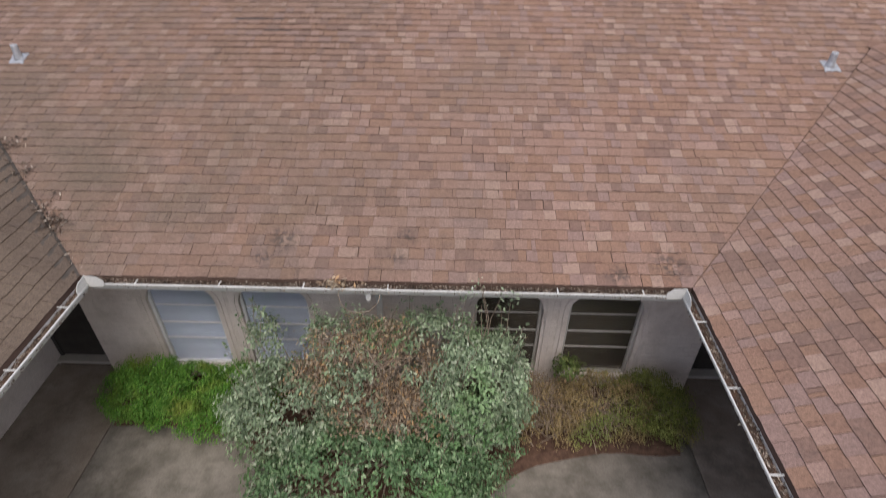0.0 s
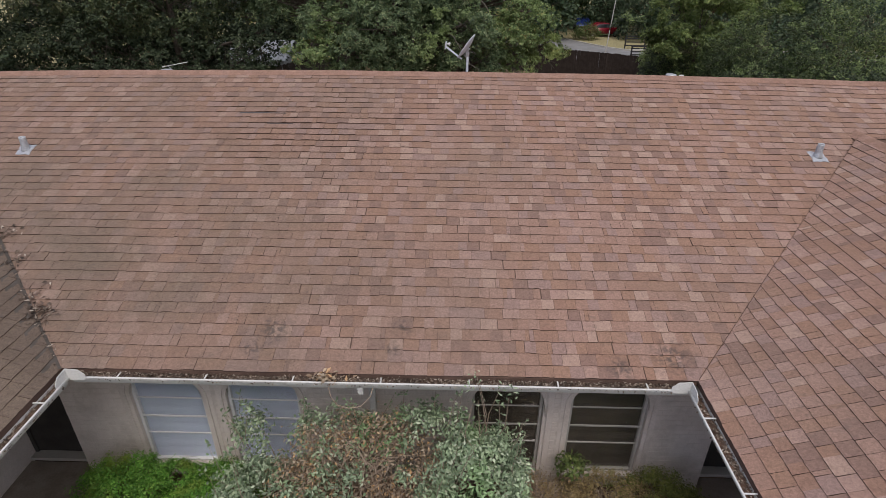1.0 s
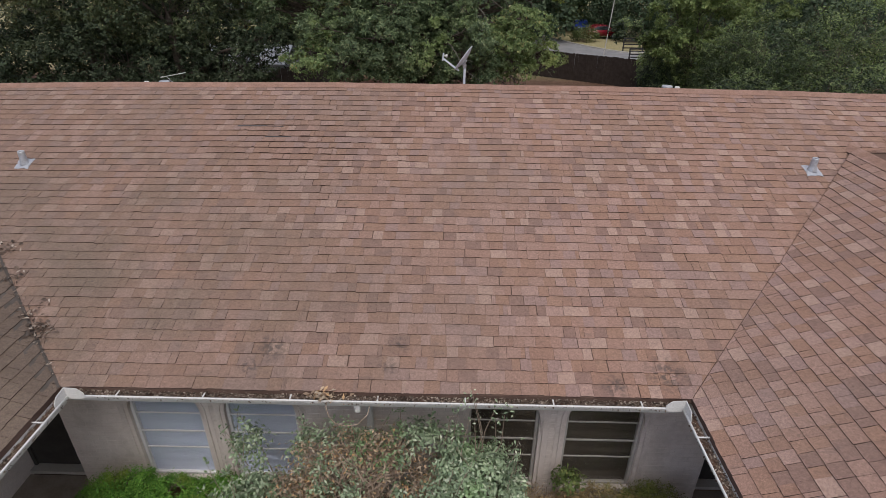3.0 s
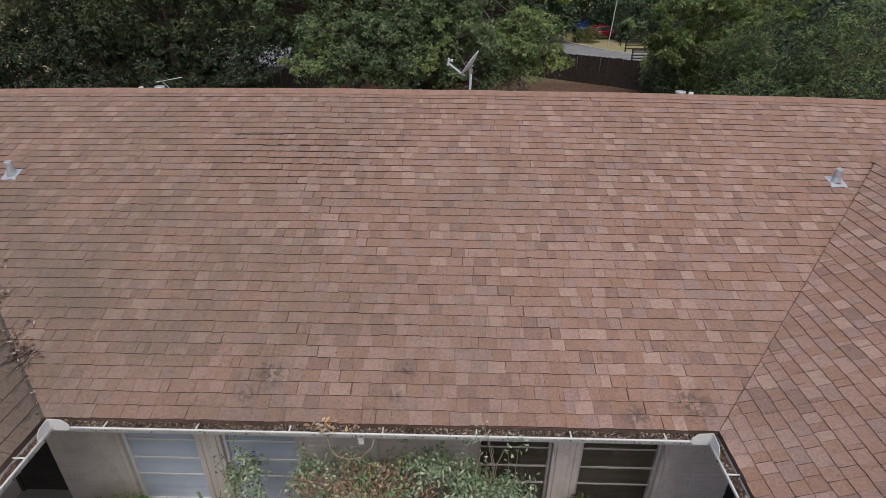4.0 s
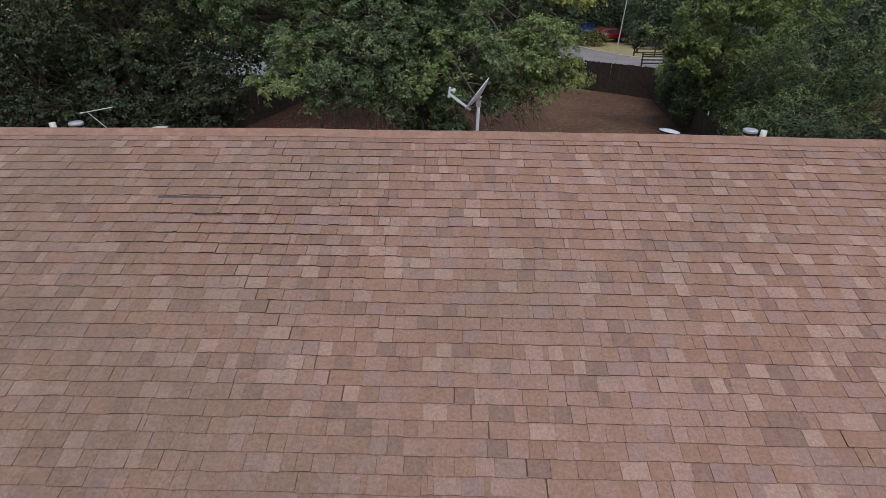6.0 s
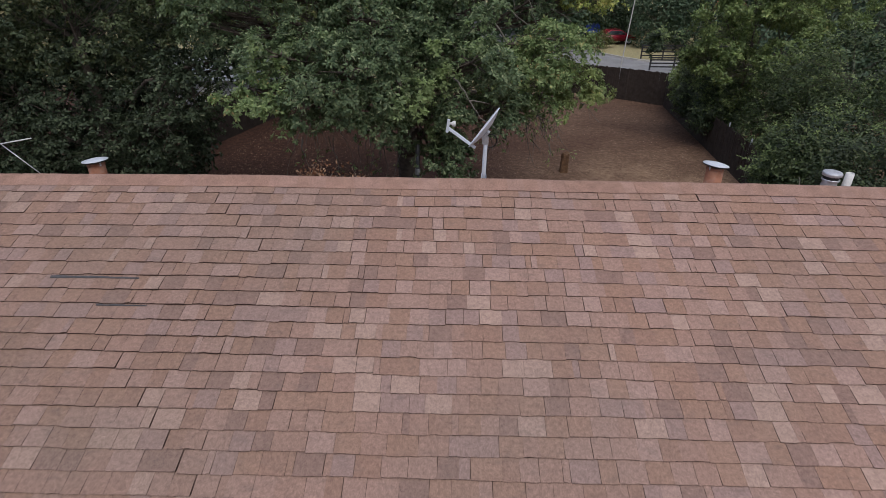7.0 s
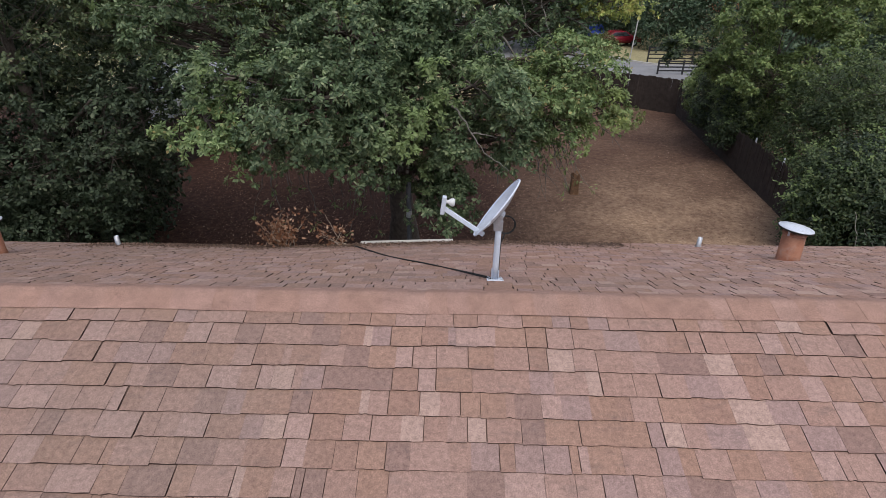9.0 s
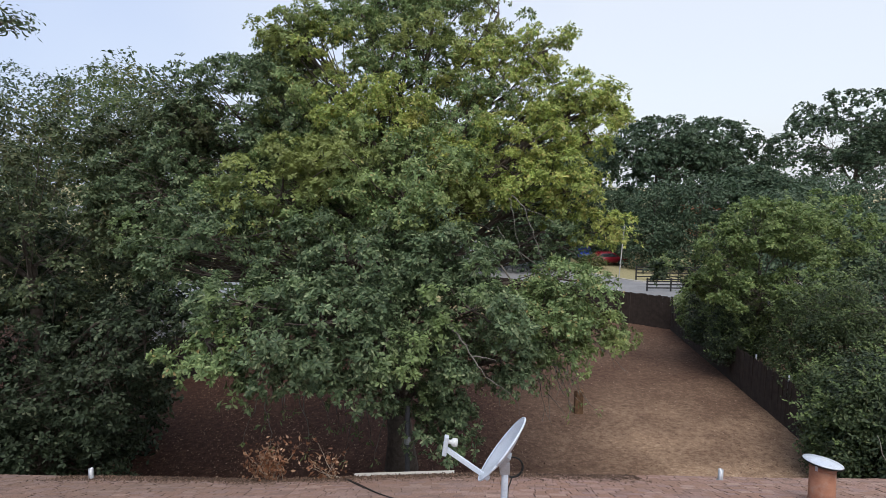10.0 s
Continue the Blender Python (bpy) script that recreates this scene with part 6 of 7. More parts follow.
    for k in range(2):
        pts = []
        for i in range(19):
            s = i / 18
            xx = x - 0.02 - 1.75 * s
            yy = y - 0.02 + 3.2 * s ** 1.15 + 0.10 * math.sin(s * 7 + k * 0.6) + 0.02 * k
            pts.append((xx, yy, back_z(xx, yy) + 0.018))
        tagged(tube_obj("roof_cable", pts, 0.005, M_BLACK, None, "", 6), "black coaxial cable lying across the shingles", "cable", "roof cables")


satellite_dish()

tagged(box_part("eave_board", (-0.70, -0.04, 0.004), (0.70, 0.04, 0.026), M_KERB, None, "", 0.004, pose(-0.77, 14.83, (back_z(-1.42, 14.83) + back_z(-0.1, 14.83)) / 2 + 0.012, 0, -math.degrees(math.atan2(back_z(-0.1, 14.83) - back_z(-1.42, 14.83), 1.32)), 0)), "pale weathered board lying on the back eave", "board")


def dead_branch(name, at, reach, n, seed, label, mat_leaf, leaf=(0.10, 0.055), per=16, spread=0.06):
    rg = np.random.default_rng(seed)
    b = thing(name, at, label, "branch")
    tubes, P = [], []
    for k in range(n):
        tip = np.array([rg.normal(0, reach * 0.38), rg.normal(0, reach * 0.25), rg.uniform(0.25, 1.0) * reach])
        line = bent((rg.normal(0, 0.12), 0, 0.0), tip, rg, 0.15, 7)
        tubes.append(tube_arrays(line, np.linspace(0.008, 0.002, 7), 5))
        for q in line[2:]:
            P.append(q + rg.normal(0, spread, (per // 5, 3)))
    v, f = join_arrays(tubes)
    tagged(obj_np("branchwork", v, f, M_TWIG, b, smooth=True), kind="stuff")
    P = np.concatenate(P)
    P[:, 2] = np.maximum(P[:, 2], 0.02)
    v, f = leaf_cards(P, rg.normal(0, 1, P.shape), leaf[0], leaf[1], rg, 0.5)
    obj_np("dry_leaves", v, f, mat_leaf, b, "curled rust-brown leaves")
    return b


dead_branch("fallen_branch", (-2.62, 14.62, back_z(-2.62, 14.62) + 0.005), 0.58, 13, 5, "fallen oak branch with curled rust-brown leaves on the eave", G_RUSTLEAF, (0.066, 0.036), per=36, spread=0.055)
dead_branch("fallen_branch", (-1.85, 14.66, back_z(-1.85, 14.66) + 0.005), 0.48, 6, 6, "fallen twig with rust-brown leaves on the eave", G_RUSTLEAF, (0.066, 0.036), per=26, spread=0.055)
for k, (x, y) in enumerate(((-4.80, 5.42), (-5.02, 5.62), (-5.55, 6.15), (-5.95, 6.60))):
    _n = (80, 30, 20, 36)[k]
    _rg = np.random.default_rng(200 + k)
    _px, _py = x + _rg.normal(0, 0.07, _n), y + _rg.normal(0, 0.07, _n)
    _pts = np.stack([_px, _py, [max(front_z(a, b), wing_z(-1)(a, b)) + 0.015 + abs(_rg.normal(0, 0.02)) for a, b in zip(_px, _py)]], 1)
    litter("valley_debris", _pts, 0.07, 0.03, M_LITTER, "clump of dry leaves caught in the roof valley", "leaf litter", 210 + k)
_rg = np.random.default_rng(19)
_d = np.abs(_rg.normal(0, 1.3, 150)) % 3.6
_o = _rg.normal(0.01, 0.02, 150)
_px, _py = VL[0] - KL * _d - _o, EAVE_Y + _d - _o
litter("valley_litter", np.stack([_px, _py, [max(front_z(a, b), wing_z(-1)(a, b)) + 0.012 for a, b in zip(_px, _py)]], 1), 0.04, 0.018, M_LITTER, "thin line of dry leaf bits along the roof valley", "leaf litter", 220)
# crumbs laid thickly to darken the strip along the back eave
_rg = np.random.default_rng(9)
_n = 15000
_px, _py = _rg.uniform(-5.5, 2.4, _n), BACK_Y - 0.03 - np.abs(_rg.normal(0, 0.30, _n))
litter("eave_leaves", np.stack([_px, _py, [back_z(a, b) + 0.012 for a, b in zip(_px, _py)]], 1), 0.030, 0.016, M_LITTERFLAT, "dark leaf crumbs spread along the back eave", "leaf litter", 77)

# the open valley strip beside the grey wing
bm = bmesh.new()
_rows = []
for i in range(25):
    d = (VL[0] - VL[1]) / KL * i / 24
    xa, ya = VL[0] - KL * d, EAVE_Y + d
    row = []
    for off in (-0.16, -0.05, 0.02):
        xx, yy = xa + off * 0.7, ya - off * 0.7 if off > 0 else ya + off * 0.9
        row.append(bm.verts.new((xx, yy, max(front_z(xx, yy), wing_z(-1)(xx, yy)) + 0.004)))
    _rows.append(row)
for a, b in zip(_rows, _rows[1:]):
    for i in range(2):
        bm.faces.new((a[i], a[i + 1], b[i + 1], b[i]))
tagged(part("valley_flashing", bm, M_VALLEY), "dark grey strip lining the roof valley", "flashing", kind="structure")

_rows = []
bm = bmesh.new()
for i in range(25):
    d = (VR[1] - VR[0]) / KR * i / 24
    xa, ya = VR[0] + KR * d, EAVE_Y + d
    row = []
    for off in (-0.0032, 0.0, 0.0032):
        off *= 1 - 0.75 * i / 24
        xx, yy = xa + off / math.hypot(1, KR), ya - off * KR / math.hypot(1, KR)
        row.append(bm.verts.new((xx, yy, max(front_z(xx, yy), wing_z(1)(xx, yy)) + 0.016)))
    _rows.append(row)
for a, b in zip(_rows, _rows[1:]):
    for i in range(2):
        bm.faces.new((a[i], a[i + 1], b[i + 1], b[i]))
tagged(part("valley_joint", bm, M_BUTT), "dark narrow joint along the closed roof valley", "flashing", kind="structure")

# leaves caught on the gutter, and a vine looped below it
_rg = np.random.default_rng(52)
_n = 70
_pts = np.stack([-1.33 + _rg.normal(0, 0.11, _n), 4.70 + _rg.normal(0, 0.03, _n), 2.62 + np.abs(_rg.normal(0, 0.03, _n))], 1)
litter("leaf_clump", _pts, 0.075, 0.036, G_DEADLEAF, "clump of curled tan leaves caught on the gutter", "leaf litter", 53)
vn = thing("vine_stem", (-1.25, 4.62, 2.585), "thin bare vine stem looped below the gutter", "vine")
tube_obj("stem", [(0, 0.05, 0.0), (-0.02, -0.01, -0.03), (0.0, -0.02, -0.16), (0.06, -0.02, -0.27), (0.18, -0.01, -0.32), (0.31, 0.0, -0.30), (0.42, 0.03, -0.18), (0.45, 0.08, -0.06)], 0.006, M_TWIG, vn, "", 6)

# ---------------------------------------------------------------- the yard
def fence(name, p0, p1, height, label, board=0.14, seed=1, post_mat=None):
    """A close-boarded fence: posts, two rails and single boards."""
    rg = random.Random(seed)
    p0, p1 = Vector(p0), Vector(p1)
    L = (p1 - p0).length
    d = (p1 - p0) / L
    f = thing(name, (p0.x, p0.y, 0), label, "fence")
    ang = math.atan2(d.y, d.x)
    n = int(L / (board - 0.008))
    me = None
    for i in range(n):
        c = p0 + d * (i + 0.5) * L / n
        if me is None:
            o = box_part("board", (-board / 2, -0.009, 0), (board / 2, 0.009, height), M_FENCE, f, "", 0.003)
            me = o.data
        else:
            o = new("board", me)
            o.parent = f
        o.location = (c.x - p0.x, c.y - p0.y, ground_z(c.x, c.y) + rg.uniform(-0.03, 0.03))
        o.rotation_euler = (rg.uniform(-0.015, 0.015), rg.uniform(-0.008, 0.008), ang)
    for h in (0.35, height - 0.3):
        pts = [((p0 + d * L * k / 8).x - p0.x + d.y * 0.03, (p0 + d * L * k / 8).y - p0.y - d.x * 0.03, ground_z(*(p0 + d * L * k / 8)) + h) for k in range(9)]
        tube_obj("rail", pts, 0.035, M_FENCE, f, "", 4)
    k = 0.0
    while k < L:
        c = p0 + d * k
        o = part("post", lathe([(0.028, -0.2), (0.028, height + (0.12 if post_mat else -0.09)), (0.0, height + (0.15 if post_mat else -0.06))], 10, False), post_mat or M_FENCE, f, "thin grey metal post" if post_mat else "", True)
        o.location = (c.x - p0.x - d.y * -0.05, c.y - p0.y + d.x * 0.05, ground_z(c.x, c.y))
        k += 2.4
    return f


fence("fence", (11.75, 36.9), (-5.3, 51.9), 1.8, "weathered board fence across the back of the yard, coloured dark for tree shade", 0.14, 2)
fence("fence", (9.05, 16.6), (11.7, 36.85), 1.45, "dark weathered board fence with thin metal posts", 0.14, 3, M_STEEL)
fence("fence", (-5.4, 51.8), (-10.4, 26.5), 1.8, "weathered board fence beside the neighbouring shed", 0.14, 4)

st = thing("tree_stump", (3.95, 24.6, ground_z(0, 24.6)), "split brown tree stump standing in the dry grass", "stump")
bm = lathe([(0.20, -0.05), (0.155, 0.04), (0.135, 0.2), (0.13, 0.5), (0.135, 0.72), (0.10, 0.735), (0.0, 0.70)], 18, False)
for v in bm.verts:
    a = math.atan2(v.co.y, v.co.x)
    v.co.x *= 1 + 0.16 * math.sin(a * 3 + 1) + 0.08 * math.sin(a * 7)
    v.co.y *= 1 + 0.12 * math.sin(a * 5)
    v.co.z += 0.05 * math.sin(a * 2) * (v.co.z > 0.4)
part("trunk", bm, M_STUMP, st)
for sx in (-0.10, 0.09):
    box_part("split_slab", (sx - 0.035, -0.15, -0.04), (sx + 0.035, -0.07, 0.66 + sx), M_STUMP, st, "loose split slab of wood", 0.01)

pl_ = thing("yard_pole", (-0.84, 16.2, 0.0), "dark metal pole standing beside the oak", "pole")
part("shaft", lathe([(0.048, -0.1), (0.043, 2.0), (0.043, 3.25), (0.0, 3.28)], 14, False), simple("dark_pole_paint", (0.06, 0.065, 0.07), (0.10, 0.10, 0.11), 9, 0.6, 0.3), pl_, "", True)
part("collar", lathe([(0.050, 2.62), (0.053, 2.65), (0.053, 2.72), (0.050, 2.75)], 14, False), M_STEEL, pl_, "", True)

_n = 30000
_rg = np.random.default_rng(31)
_px, _py = _rg.uniform(-9, 10.2, _n), _rg.uniform(15.5, 36.8, _n)
_keep = _rg.uniform(0, 1, _n) < np.where(_px > 2.0, 0.28, 0.9)
_px, _py = _px[_keep], _py[_keep]
litter("fallen_leaves", np.stack([_px, _py, [ground_z(a, b) + 0.015 + 0.05 * noise.noise((a * 0.3, b * 0.3, 0)) for a, b in zip(_px, _py)]], 1), 0.065, 0.034, M_YARDLEAF, "brown fallen leaves scattered over the yard", "leaf litter", 32)


def bare_branches():
    rg = np.random.default_rng(44)
    b = thing("bare_branches", (8.95, 17.3, 0), "pile of bleached bare branches among the shrubs", "branches")
    for k in range(22):
        p0 = np.array([rg.uniform(-0.5, 2.2), rg.uniform(-0.4, 0.6), 0.5])
        tip = p0 + np.array([rg.normal(0.5, 0.9), rg.normal(0, 0.5), rg.uniform(0.5, 1.7)])
        line = bent(p0, tip, rg, 0.10, 9, 0.16)
        line[0, 2] = -0.2
        v, f = tube_arrays(line, np.linspace(0.016, 0.004, 9), 6)
        obj_np("branch", v, f, M_PALETWIG, b, smooth=True)


bare_branches()

# ---------------------------------------------------------------- the neighbour's shed
sh = thing("shed", (-12.1, 34.4, -0.9), "pale ribbed metal shed behind the fence", "shed")
M_RIB = simple("pale_ribbed_metal", (0.36, 0.38, 0.40), (0.46, 0.48, 0.50), 3, 0.5, 0.3)
box_part("wall", (-2.4, -2.0, 0), (2.4, 2.0, 2.0), M_RIB, sh, "", 0.02)
for i in range(20):
    for s in (-1, 1):
        bm = bmesh.new()
        x0_, x1_ = -2.6 + 5.2 * i / 20, -2.6 + 5.2 * (i + 1) / 20 - 0.02
        a = [bm.verts.new(p) for p in ((x0_, s * 2.2, 1.98), (x1_, s * 2.2, 1.98), (x1_, 0, 2.75), (x0_, 0, 2.75), (x0_, s * 2.2, 2.02), (x1_, s * 2.2, 2.02), (x1_, 0, 2.79), (x0_, 0, 2.79))]
        for q in ((0, 1, 2, 3), (4, 5, 6, 7), (0, 1, 5, 4), (1, 2, 6, 5), (2, 3, 7, 6), (3, 0, 4, 7)):
            bm.faces.new([a[k] for k in q])
        part("roof_sheet", bm, M_RIB, sh, "pale ribbed roof sheet")
box_part("door", (-0.5, -2.04, 0.0), (0.5, -2.005, 1.85), M_PLASTIC, sh, "", 0.01)

# ---------------------------------------------------------------- the road and what lies across it
def strip(name, pts_a, pts_b, z, thick, mat, label, category):
    bm = bmesh.new()
    top = [[bm.verts.new((x, y, z)) for x, y in pts] for pts in (pts_a, pts_b)]
    low = [[bm.verts.new((x, y, z - thick)) for x, y in pts] for pts in (pts_a, pts_b)]
    for i in range(len(pts_a) - 1):
        bm.faces.new((top[0][i], top[0][i + 1], top[1][i + 1], top[1][i]))
        bm.faces.new((top[0][i], low[0][i], low[0][i + 1], top[0][i + 1]))
        bm.faces.new((top[1][i + 1], low[1][i + 1], low[1][i], top[1][i]))
    return tagged(part(name, bm, mat), label, category, kind="structure")


_xs = [-120 + 6 * i for i in range(21)] + [3 + 0.75 * i for i in range(24)] + [22 + 8 * i for i in range(20)]


def road_y(x):
    return 49.4 + max(0.0, 15.5 - x) + 0.12 * min(12.0, max(0.0, 15.5 - x)) ** 2


strip("road", [(x, max(43.6, 36.9 + 0.88 * (11.75 - x) + 4.5)) for x in _xs], [(x, road_y(x) + 3.6) for x in _xs], -1.34, 0.1, M_ROAD, "pale grey asphalt road beyond the fence", "road")
strip("kerb", [(x, road_y(x) + 3.62) for x in _xs], [(x, road_y(x) + 3.85) for x in _xs], -1.22, 0.25, M_KERB, "pale concrete kerb", "kerb")


def car(name, at, yaw, paint, label):
    c = thing(name, m=pose(*at, 0, 0, yaw) @ Matrix.Scale(0.92, 4), label=label, category="car", group="parked cars")
    prof = [(-2.2, 0.35), (-2.25, 0.75), (-2.05, 0.95), (-1.35, 1.0), (-0.75, 1.42), (0.55, 1.45), (1.2, 1.0), (2.0, 0.85), (2.25, 0.65), (2.25, 0.35)]
    bm = bmesh.new()
    rows = []
    for y, ins in ((-0.86, 0.0), (-0.6, 1.0), (0.6, 1.0), (0.86, 0.0)):
        rows.append([bm.verts.new((x, y * (1 - 0.16 * (z > 1.1)), z)) for x, z in prof])
    for a, b in zip(rows, rows[1:]):
        for i in range(len(prof)):
            j = (i + 1) % len(prof)
            bm.faces.new((a[i], a[j], b[j], b[i]))
    bm.faces.new(rows[0])
    bm.faces.new(rows[-1][::-1])
    bmesh.ops.bevel(bm, geom=list(bm.edges), offset=0.05, segments=2, affect="EDGES")
    part("body", bm, paint, c, "", True)
    for s in (-1, 1):
        bm = bmesh.new()
        vs = [bm.verts.new((x, s * (0.84 if z < 1.1 else 0.745), z)) for x, z in ((-1.15, 1.02), (-0.7, 1.36), (0.5, 1.38), (1.0, 1.02))]
        r = bmesh.ops.extrude_face_region(bm, geom=[bm.faces.new(vs)])
        bmesh.ops.translate(bm, vec=(0, s * 0.02, 0), verts=[v for v in r["geom"] if isinstance(v, bmesh.types.BMVert)])
        part("side_window", bm, M_CARGLASS, c, "dark glass")
    bm = box(bmesh.new(), (-0.02, -0.66, -0.27), (0.02, 0.66, 0.27), 0.01, pose(0.90, 0, 1.22, 0, -56 + 0, 0))
    part("windscreen", bm, M_CARGLASS, c, "dark glass")
    for sx in (-1.35, 1.4):
        for s in (-1, 1):
            w = part("wheel", lathe([(0.18, -0.1), (0.31, -0.1), (0.33, -0.07), (0.33, 0.07), (0.31, 0.1), (0.18, 0.1)], 24, False), M_BLACK, c, "black tyre", True)
            w.matrix_local = pose(sx, s * 0.80, 0.33, 90, 0, 0)
            r = part("rim", lathe([(0.19, -0.102), (0.17, -0.108), (0.05, -0.09), (0.05, 0.09), (0.17, 0.108), (0.19, 0.102)], 20, True), M_STEEL, w, "silver rim")
    for s in (-1, 1):
        box_part("headlight", (2.2, s * 0.6 - 0.15, 0.62), (2.27, s * 0.6 + 0.15, 0.76), M_PLASTIC, c, "", 0.02)
        box_part("tail_light", (-2.27, s * 0.65 - 0.12, 0.70), (-2.2, s * 0.65 + 0.12, 0.85), M_RUST, c, "", 0.02)
    return c


M_CARGLASS = simple("car_glass", (0.015, 0.017, 0.02), (0.03, 0.033, 0.038), 3, 0.08, 0, 0, 30, None, 0.6)
M_RED = simple("red_car_paint", (0.17, 0.010, 0.02), (0.22, 0.014, 0.026), 2, 0.25, 0.1, 0, 60, None, 0.6)
M_BLUE = simple("blue_car_paint", (0.02, 0.05, 0.30), (0.03, 0.07, 0.38), 2, 0.3, 0.1, 0, 60, None, 0.6)
car("car", (15.4, 63.2, -1.4), 8, M_RED, "dark red parked car on the dry verge")
car("car", (14.2, 67.6, -1.4), 84, M_BLUE, "blue parked car half hidden by trees")

lp = thing("street_pole", (12.75, 50.0, -1.38), "slender grey metal pole beyond the fence", "pole")
part("pole", lathe([(0.06, -0.1), (0.045, 0.4), (0.038, 4.6), (0.034, 5.1), (0.0, 5.12)], 14, False), M_DULL, lp, "", True)
lp.rotation_euler = (0, radians(3.5), 0)
part("base_collar", lathe([(0.12, -0.05), (0.12, 0.05), (0.07, 0.09)], 14, False), M_STEEL, lp, "", True)

M_RAIL = simple("black_rail_paint", (0.02, 0.02, 0.022), (0.04, 0.04, 0.042), 6, 0.6)
for at, n, top in (((15.6, 54.4, -1.4), 9, 1.15), ((14.8, 49.4, -1.36), 5, 0.95)):
    rf_ = thing("rail_fence", at, "black ranch rail fence along the verge", "fence", "black rail fences")
    for k in range(n):
        box_part("post", (k * 1.8 - 0.05, -0.05, -0.1), (k * 1.8 + 0.05, 0.05, top + 0.1), M_RAIL, rf_, "", 0.008)
    for h in (0.3, 0.57, 0.83, 1.0):
        box_part("rail", (-0.1, -0.075, h * top - 0.05), (n * 1.8 - 1.7, -0.052, h * top + 0.05), M_RAIL, rf_, "", 0.006)
shrub("verge_shrub", (13.3, 60.6, -1.4), [((13.3, 60.6, -0.8), (1.3, 0.9, 0.8), 120)], (0.22, 0.09), G_MIXED, "grassy grey-green shrub beside the parked car", 71, per=14, spread=0.25, stems=16)

nb = thing("neighbour_house", (47.0, 96.0, -1.4), "brick house with a grey roof beyond the oaks", "house")
M_REDBRICK = simple("orange_brick", (0.42, 0.17, 0.09), (0.52, 0.24, 0.14), 3, 0.9)
M_GREYROOF = simple("grey_roof", (0.14, 0.14, 0.145), (0.2, 0.2, 0.205), 2, 0.9)
box_part("wall", (-9, -5, 0), (9, 5, 5.2), M_REDBRICK, nb, "orange-red brick wall", 0.02)
bm = bmesh.new()
vs = [bm.verts.new(p) for p in ((-9.6, -5.6, 5.1), (9.6, -5.6, 5.1), (9.6, 5.6, 5.1), (-9.6, 5.6, 5.1), (-5, 0, 7.6), (5, 0, 7.6))]
for q in ((0, 1, 5, 4), (1, 2, 5), (2, 3, 4, 5), (3, 0, 4), (3, 2, 1, 0)):
    bm.faces.new([vs[k] for k in q])
part("roof", bm, M_GREYROOF, nb, "grey hipped roof")
for k in range(4):
    w = box_part("window", (-8.3 + k * 4.6, -5.06, 2.6), (-6.9 + k * 4.6, -4.98, 4.2), M_CARGLASS, nb, "", 0.01)
    box_part("frame", (-8.4 + k * 4.6, -5.09, 4.2), (-6.8 + k * 4.6, -5.0, 4.32), M_WHITE, w, "white window head")

# ---------------------------------------------------------------- single pieces of the roof and wall
def shingle_piece_mesh(w, h, mat):
    top = EXPO + 0.012
    m1, m2 = w * rng.uniform(0.25, 0.42), w * rng.uniform(0.58, 0.75)
    w1, w2 = rng.uniform(-0.004, 0.004), rng.uniform(-0.004, 0.004)
    vs = np.array([(0, 0, h), (m1, w1, h * 1.1), (m2, w2, h * 0.9), (w, 0, h), (w, top, 0.0008), (m2, top, 0.0008), (m1, top, 0.0008), (0, top, 0.0008),
                   (0, 0, -0.003), (m1, w1, -0.003), (m2, w2, -0.003), (w, 0, -0.003)])
    quads = [(0, 1, 6, 7), (1, 2, 5, 6), (2, 3, 4, 5), (8, 9, 1, 0), (9, 10, 2, 1), (10, 11, 3, 2)]
    return mesh_np("shingle", vs, [np.array(quads), np.array([(0, 7, 8), (3, 11, 4)])], (mat, M_BUTT), False, [0, 0, 0, 1, 1, 1, 1, 1])


piece_cache = {}
for tabs, place, roof, mat in PIECES:
    for i, a, b, v, h in tabs:
        key = (round((b - a) / 0.005) * 0.005, round(h, 3), mat.name, i % 2)
        if key not in piece_cache:
            piece_cache[key] = shingle_piece_mesh(key[0], key[1], mat)
        p, nn = place(a, v)
        q, _ = place(b, v)
        nn = Vector(nn)
        ax = (Vector(q) - Vector(p)).normalized()
        up = nn.cross(ax).normalized()
        nn = ax.cross(up)
        ob = new("shingle", piece_cache[key])
        ob.parent = roof
        ob.matrix_local = Matrix(((ax.x, up.x, nn.x, p[0]), (ax.y, up.y, nn.y, p[1]), (ax.z, up.z, nn.z, p[2]), (0, 0, 0, 1)))


def bare_strip(x0, x1, y, width, seed):
    """A ragged strip of dark underlay where a shingle has slipped."""
    rg = random.Random(seed)
    vs, n = [], 12
    for i in range(n + 1):
        x = x0 + (x1 - x0) * i / n
        w = width * (1 - 0.5 * i / n) + rg.uniform(-0.003, 0.003)
        for dy, h in ((0.0, 0.0135), (w, 0.0125), (w, 0.004), (0.0, 0.004)):
            vs.append((x, y + dy, front_z(x, y + dy) + h))
    fs = [(i * 4 + k, i * 4 + 4 + k, i * 4 + 4 + (k + 1) % 4, i * 4 + (k + 1) % 4) for i in range(n) for k in range(4)]
    obj_np("bare_strip", np.array(vs), [np.array(fs), np.array([(0, 1, 2, 3), (n * 4 + 3, n * 4 + 2, n * 4 + 1, n * 4)])], M_BARE, roof_front, "dark bare strip under a slipped shingle")


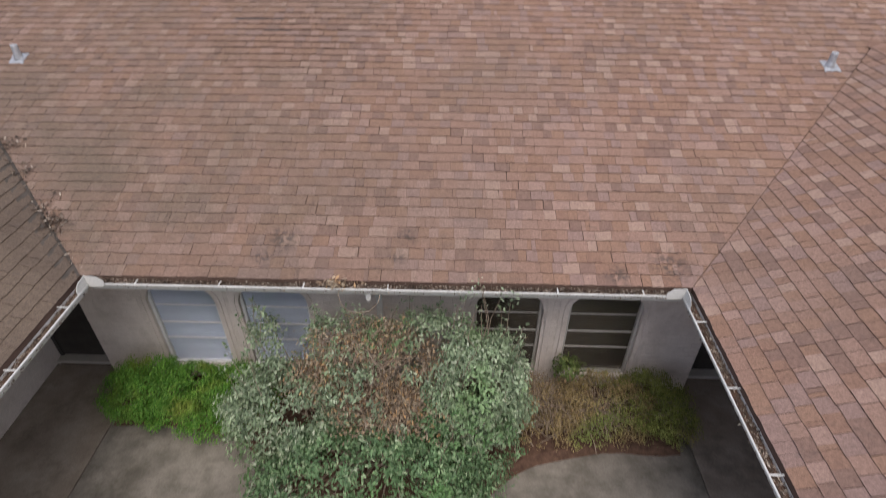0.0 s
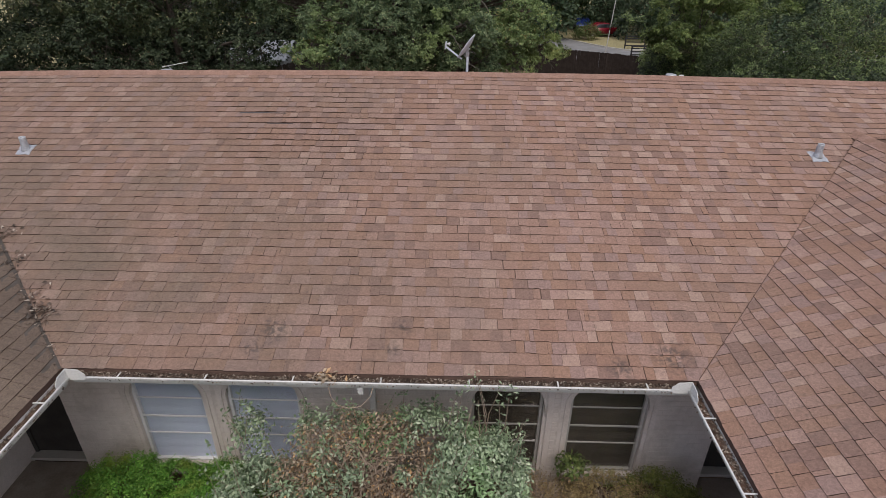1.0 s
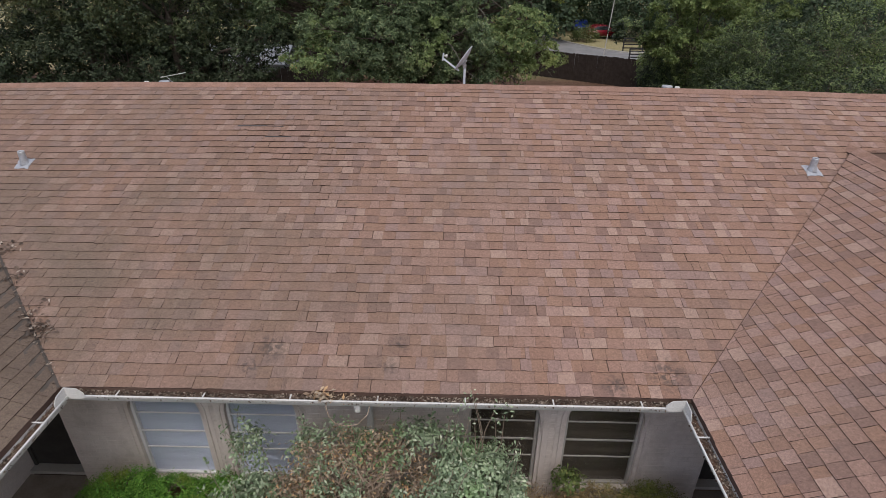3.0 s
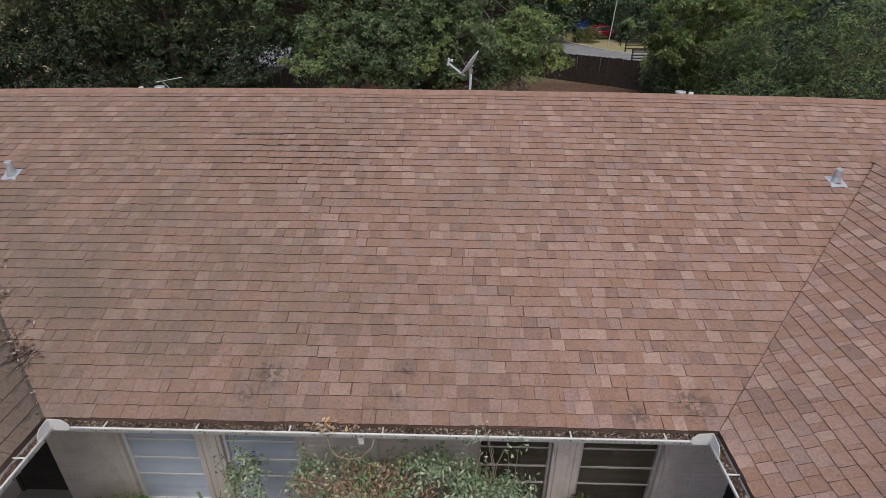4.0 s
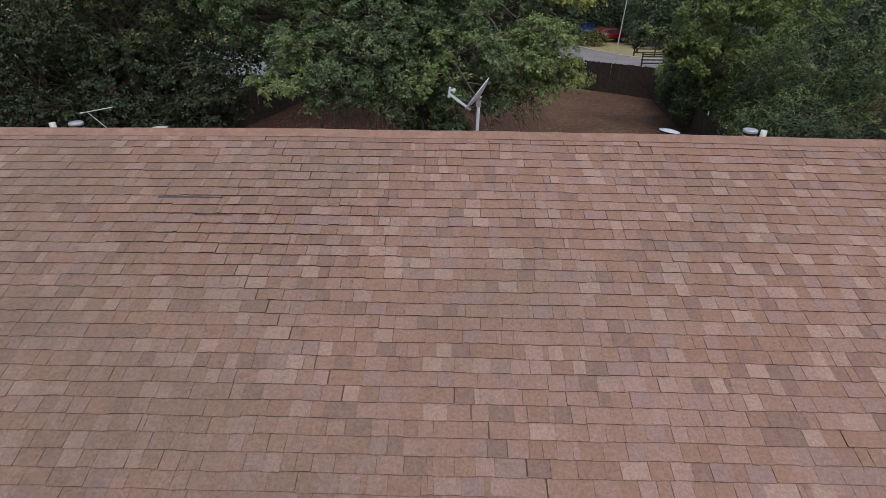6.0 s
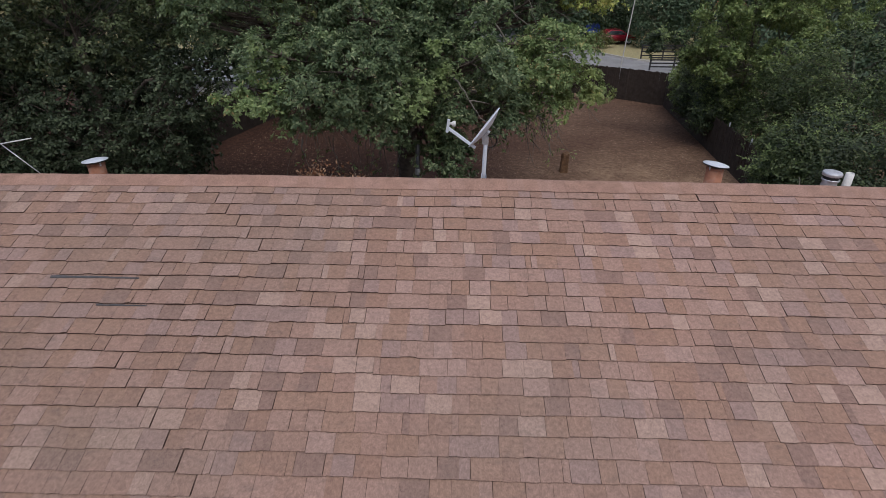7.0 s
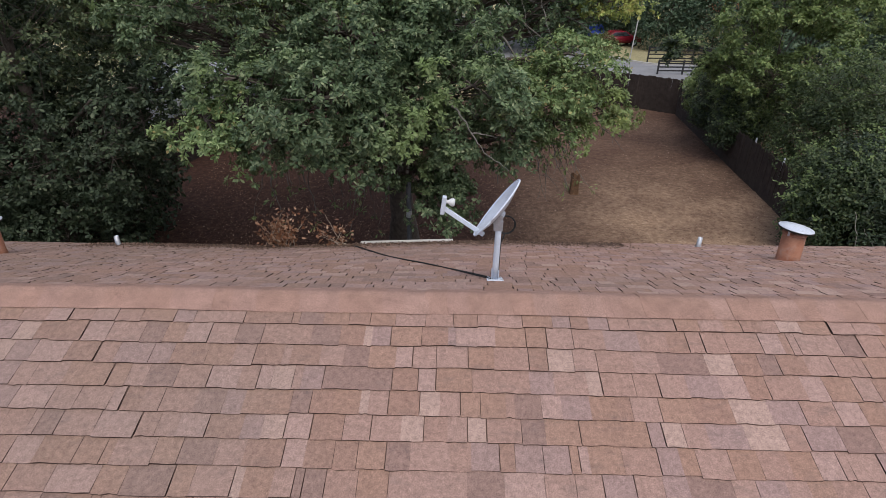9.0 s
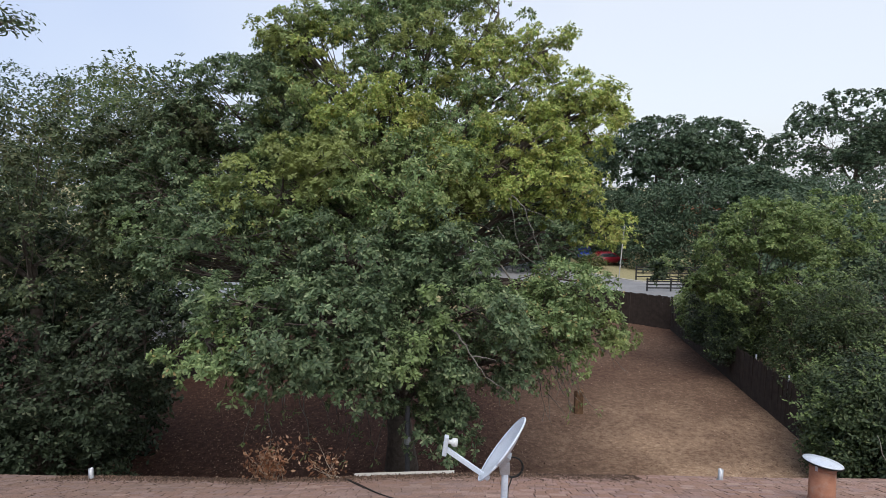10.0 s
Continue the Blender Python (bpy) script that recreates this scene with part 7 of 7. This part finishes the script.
M_BARE = simple("bare_underlay", (0.055, 0.052, 0.055), (0.095, 0.09, 0.092), 14, 0.95)
bare_strip(-3.58, -2.80, 9.29, 0.024, 1)
bare_strip(-3.05, -2.62, 9.02, 0.012, 2)


def bricks():
    """Running-bond bricks over the courtyard wall, left out where the window surrounds are."""
    rg = random.Random(3)
    bl, bh, j = 0.205, 0.083, 0.009
    cache = {}
    spare = []
    count = 0
    course = 0
    z = 0.005
    while z + bh < SOFFIT:
        x = WX0 - (bl / 2 if course % 2 else 0)
        while x < WX1 - 0.01:
            a, b = max(x, WX0), min(x + bl - j, WX1)
            for lo, hi in [(p - FRAME, q + FRAME) for p, q in WIN]:
                if z + bh > WIN_Z0 and z < WIN_Z1 + FRAME and a < hi and b > lo:
                    if a < lo and b > hi:
                        b = lo
                    elif a < lo:
                        b = lo - 0.002
                    elif b > hi:
                        a = hi + 0.002
                    else:
                        a = b
            if b - a > 0.03:
                w = round((b - a) / 0.01) * 0.01
                seen_ = a < -4.2 or a > 2.6 or (-3.1 < a < -2.9)
                dy = rg.uniform(-0.003, 0.002)
                if seen_ and count < 290:
                    count += 1
                    if w not in cache:
                        o = box_part("brick", (0, -0.004, 0), (b - a, 0.004, bh - j), M_BRICK, w_south, "", 0.003)
                        cache[w] = o.data
                    else:
                        o = new("brick", cache[w])
                        o.parent = w_south
                    o.location = (a, WALL_Y + 0.003 + dy, z)
                else:
                    spare.append((a, b, z, dy))
            x += bl
        z += bh
        course += 1
    vs, fs = [], []
    for a, b, z, dy in spare:
        n = len(vs)
        y0 = WALL_Y - 0.001 + dy
        t, e = z + bh - j, 0.004
        vs += [(a + e, y0, z + e), (b - e, y0, z + e), (b - e, y0, t - e), (a + e, y0, t - e), (a, y0 + 0.008, z), (b, y0 + 0.008, z), (b, y0 + 0.008, t), (a, y0 + 0.008, t)]
        fs += [(n, n + 1, n + 2, n + 3), (n + 4, n + 5, n + 1, n), (n + 5, n + 6, n + 2, n + 1), (n + 6, n + 7, n + 3, n + 2), (n + 7, n + 4, n, n + 3)]
    tagged(obj_np("brickwork", np.array(vs), np.array(fs), M_BRICK, w_south), kind="stuff")


bricks()
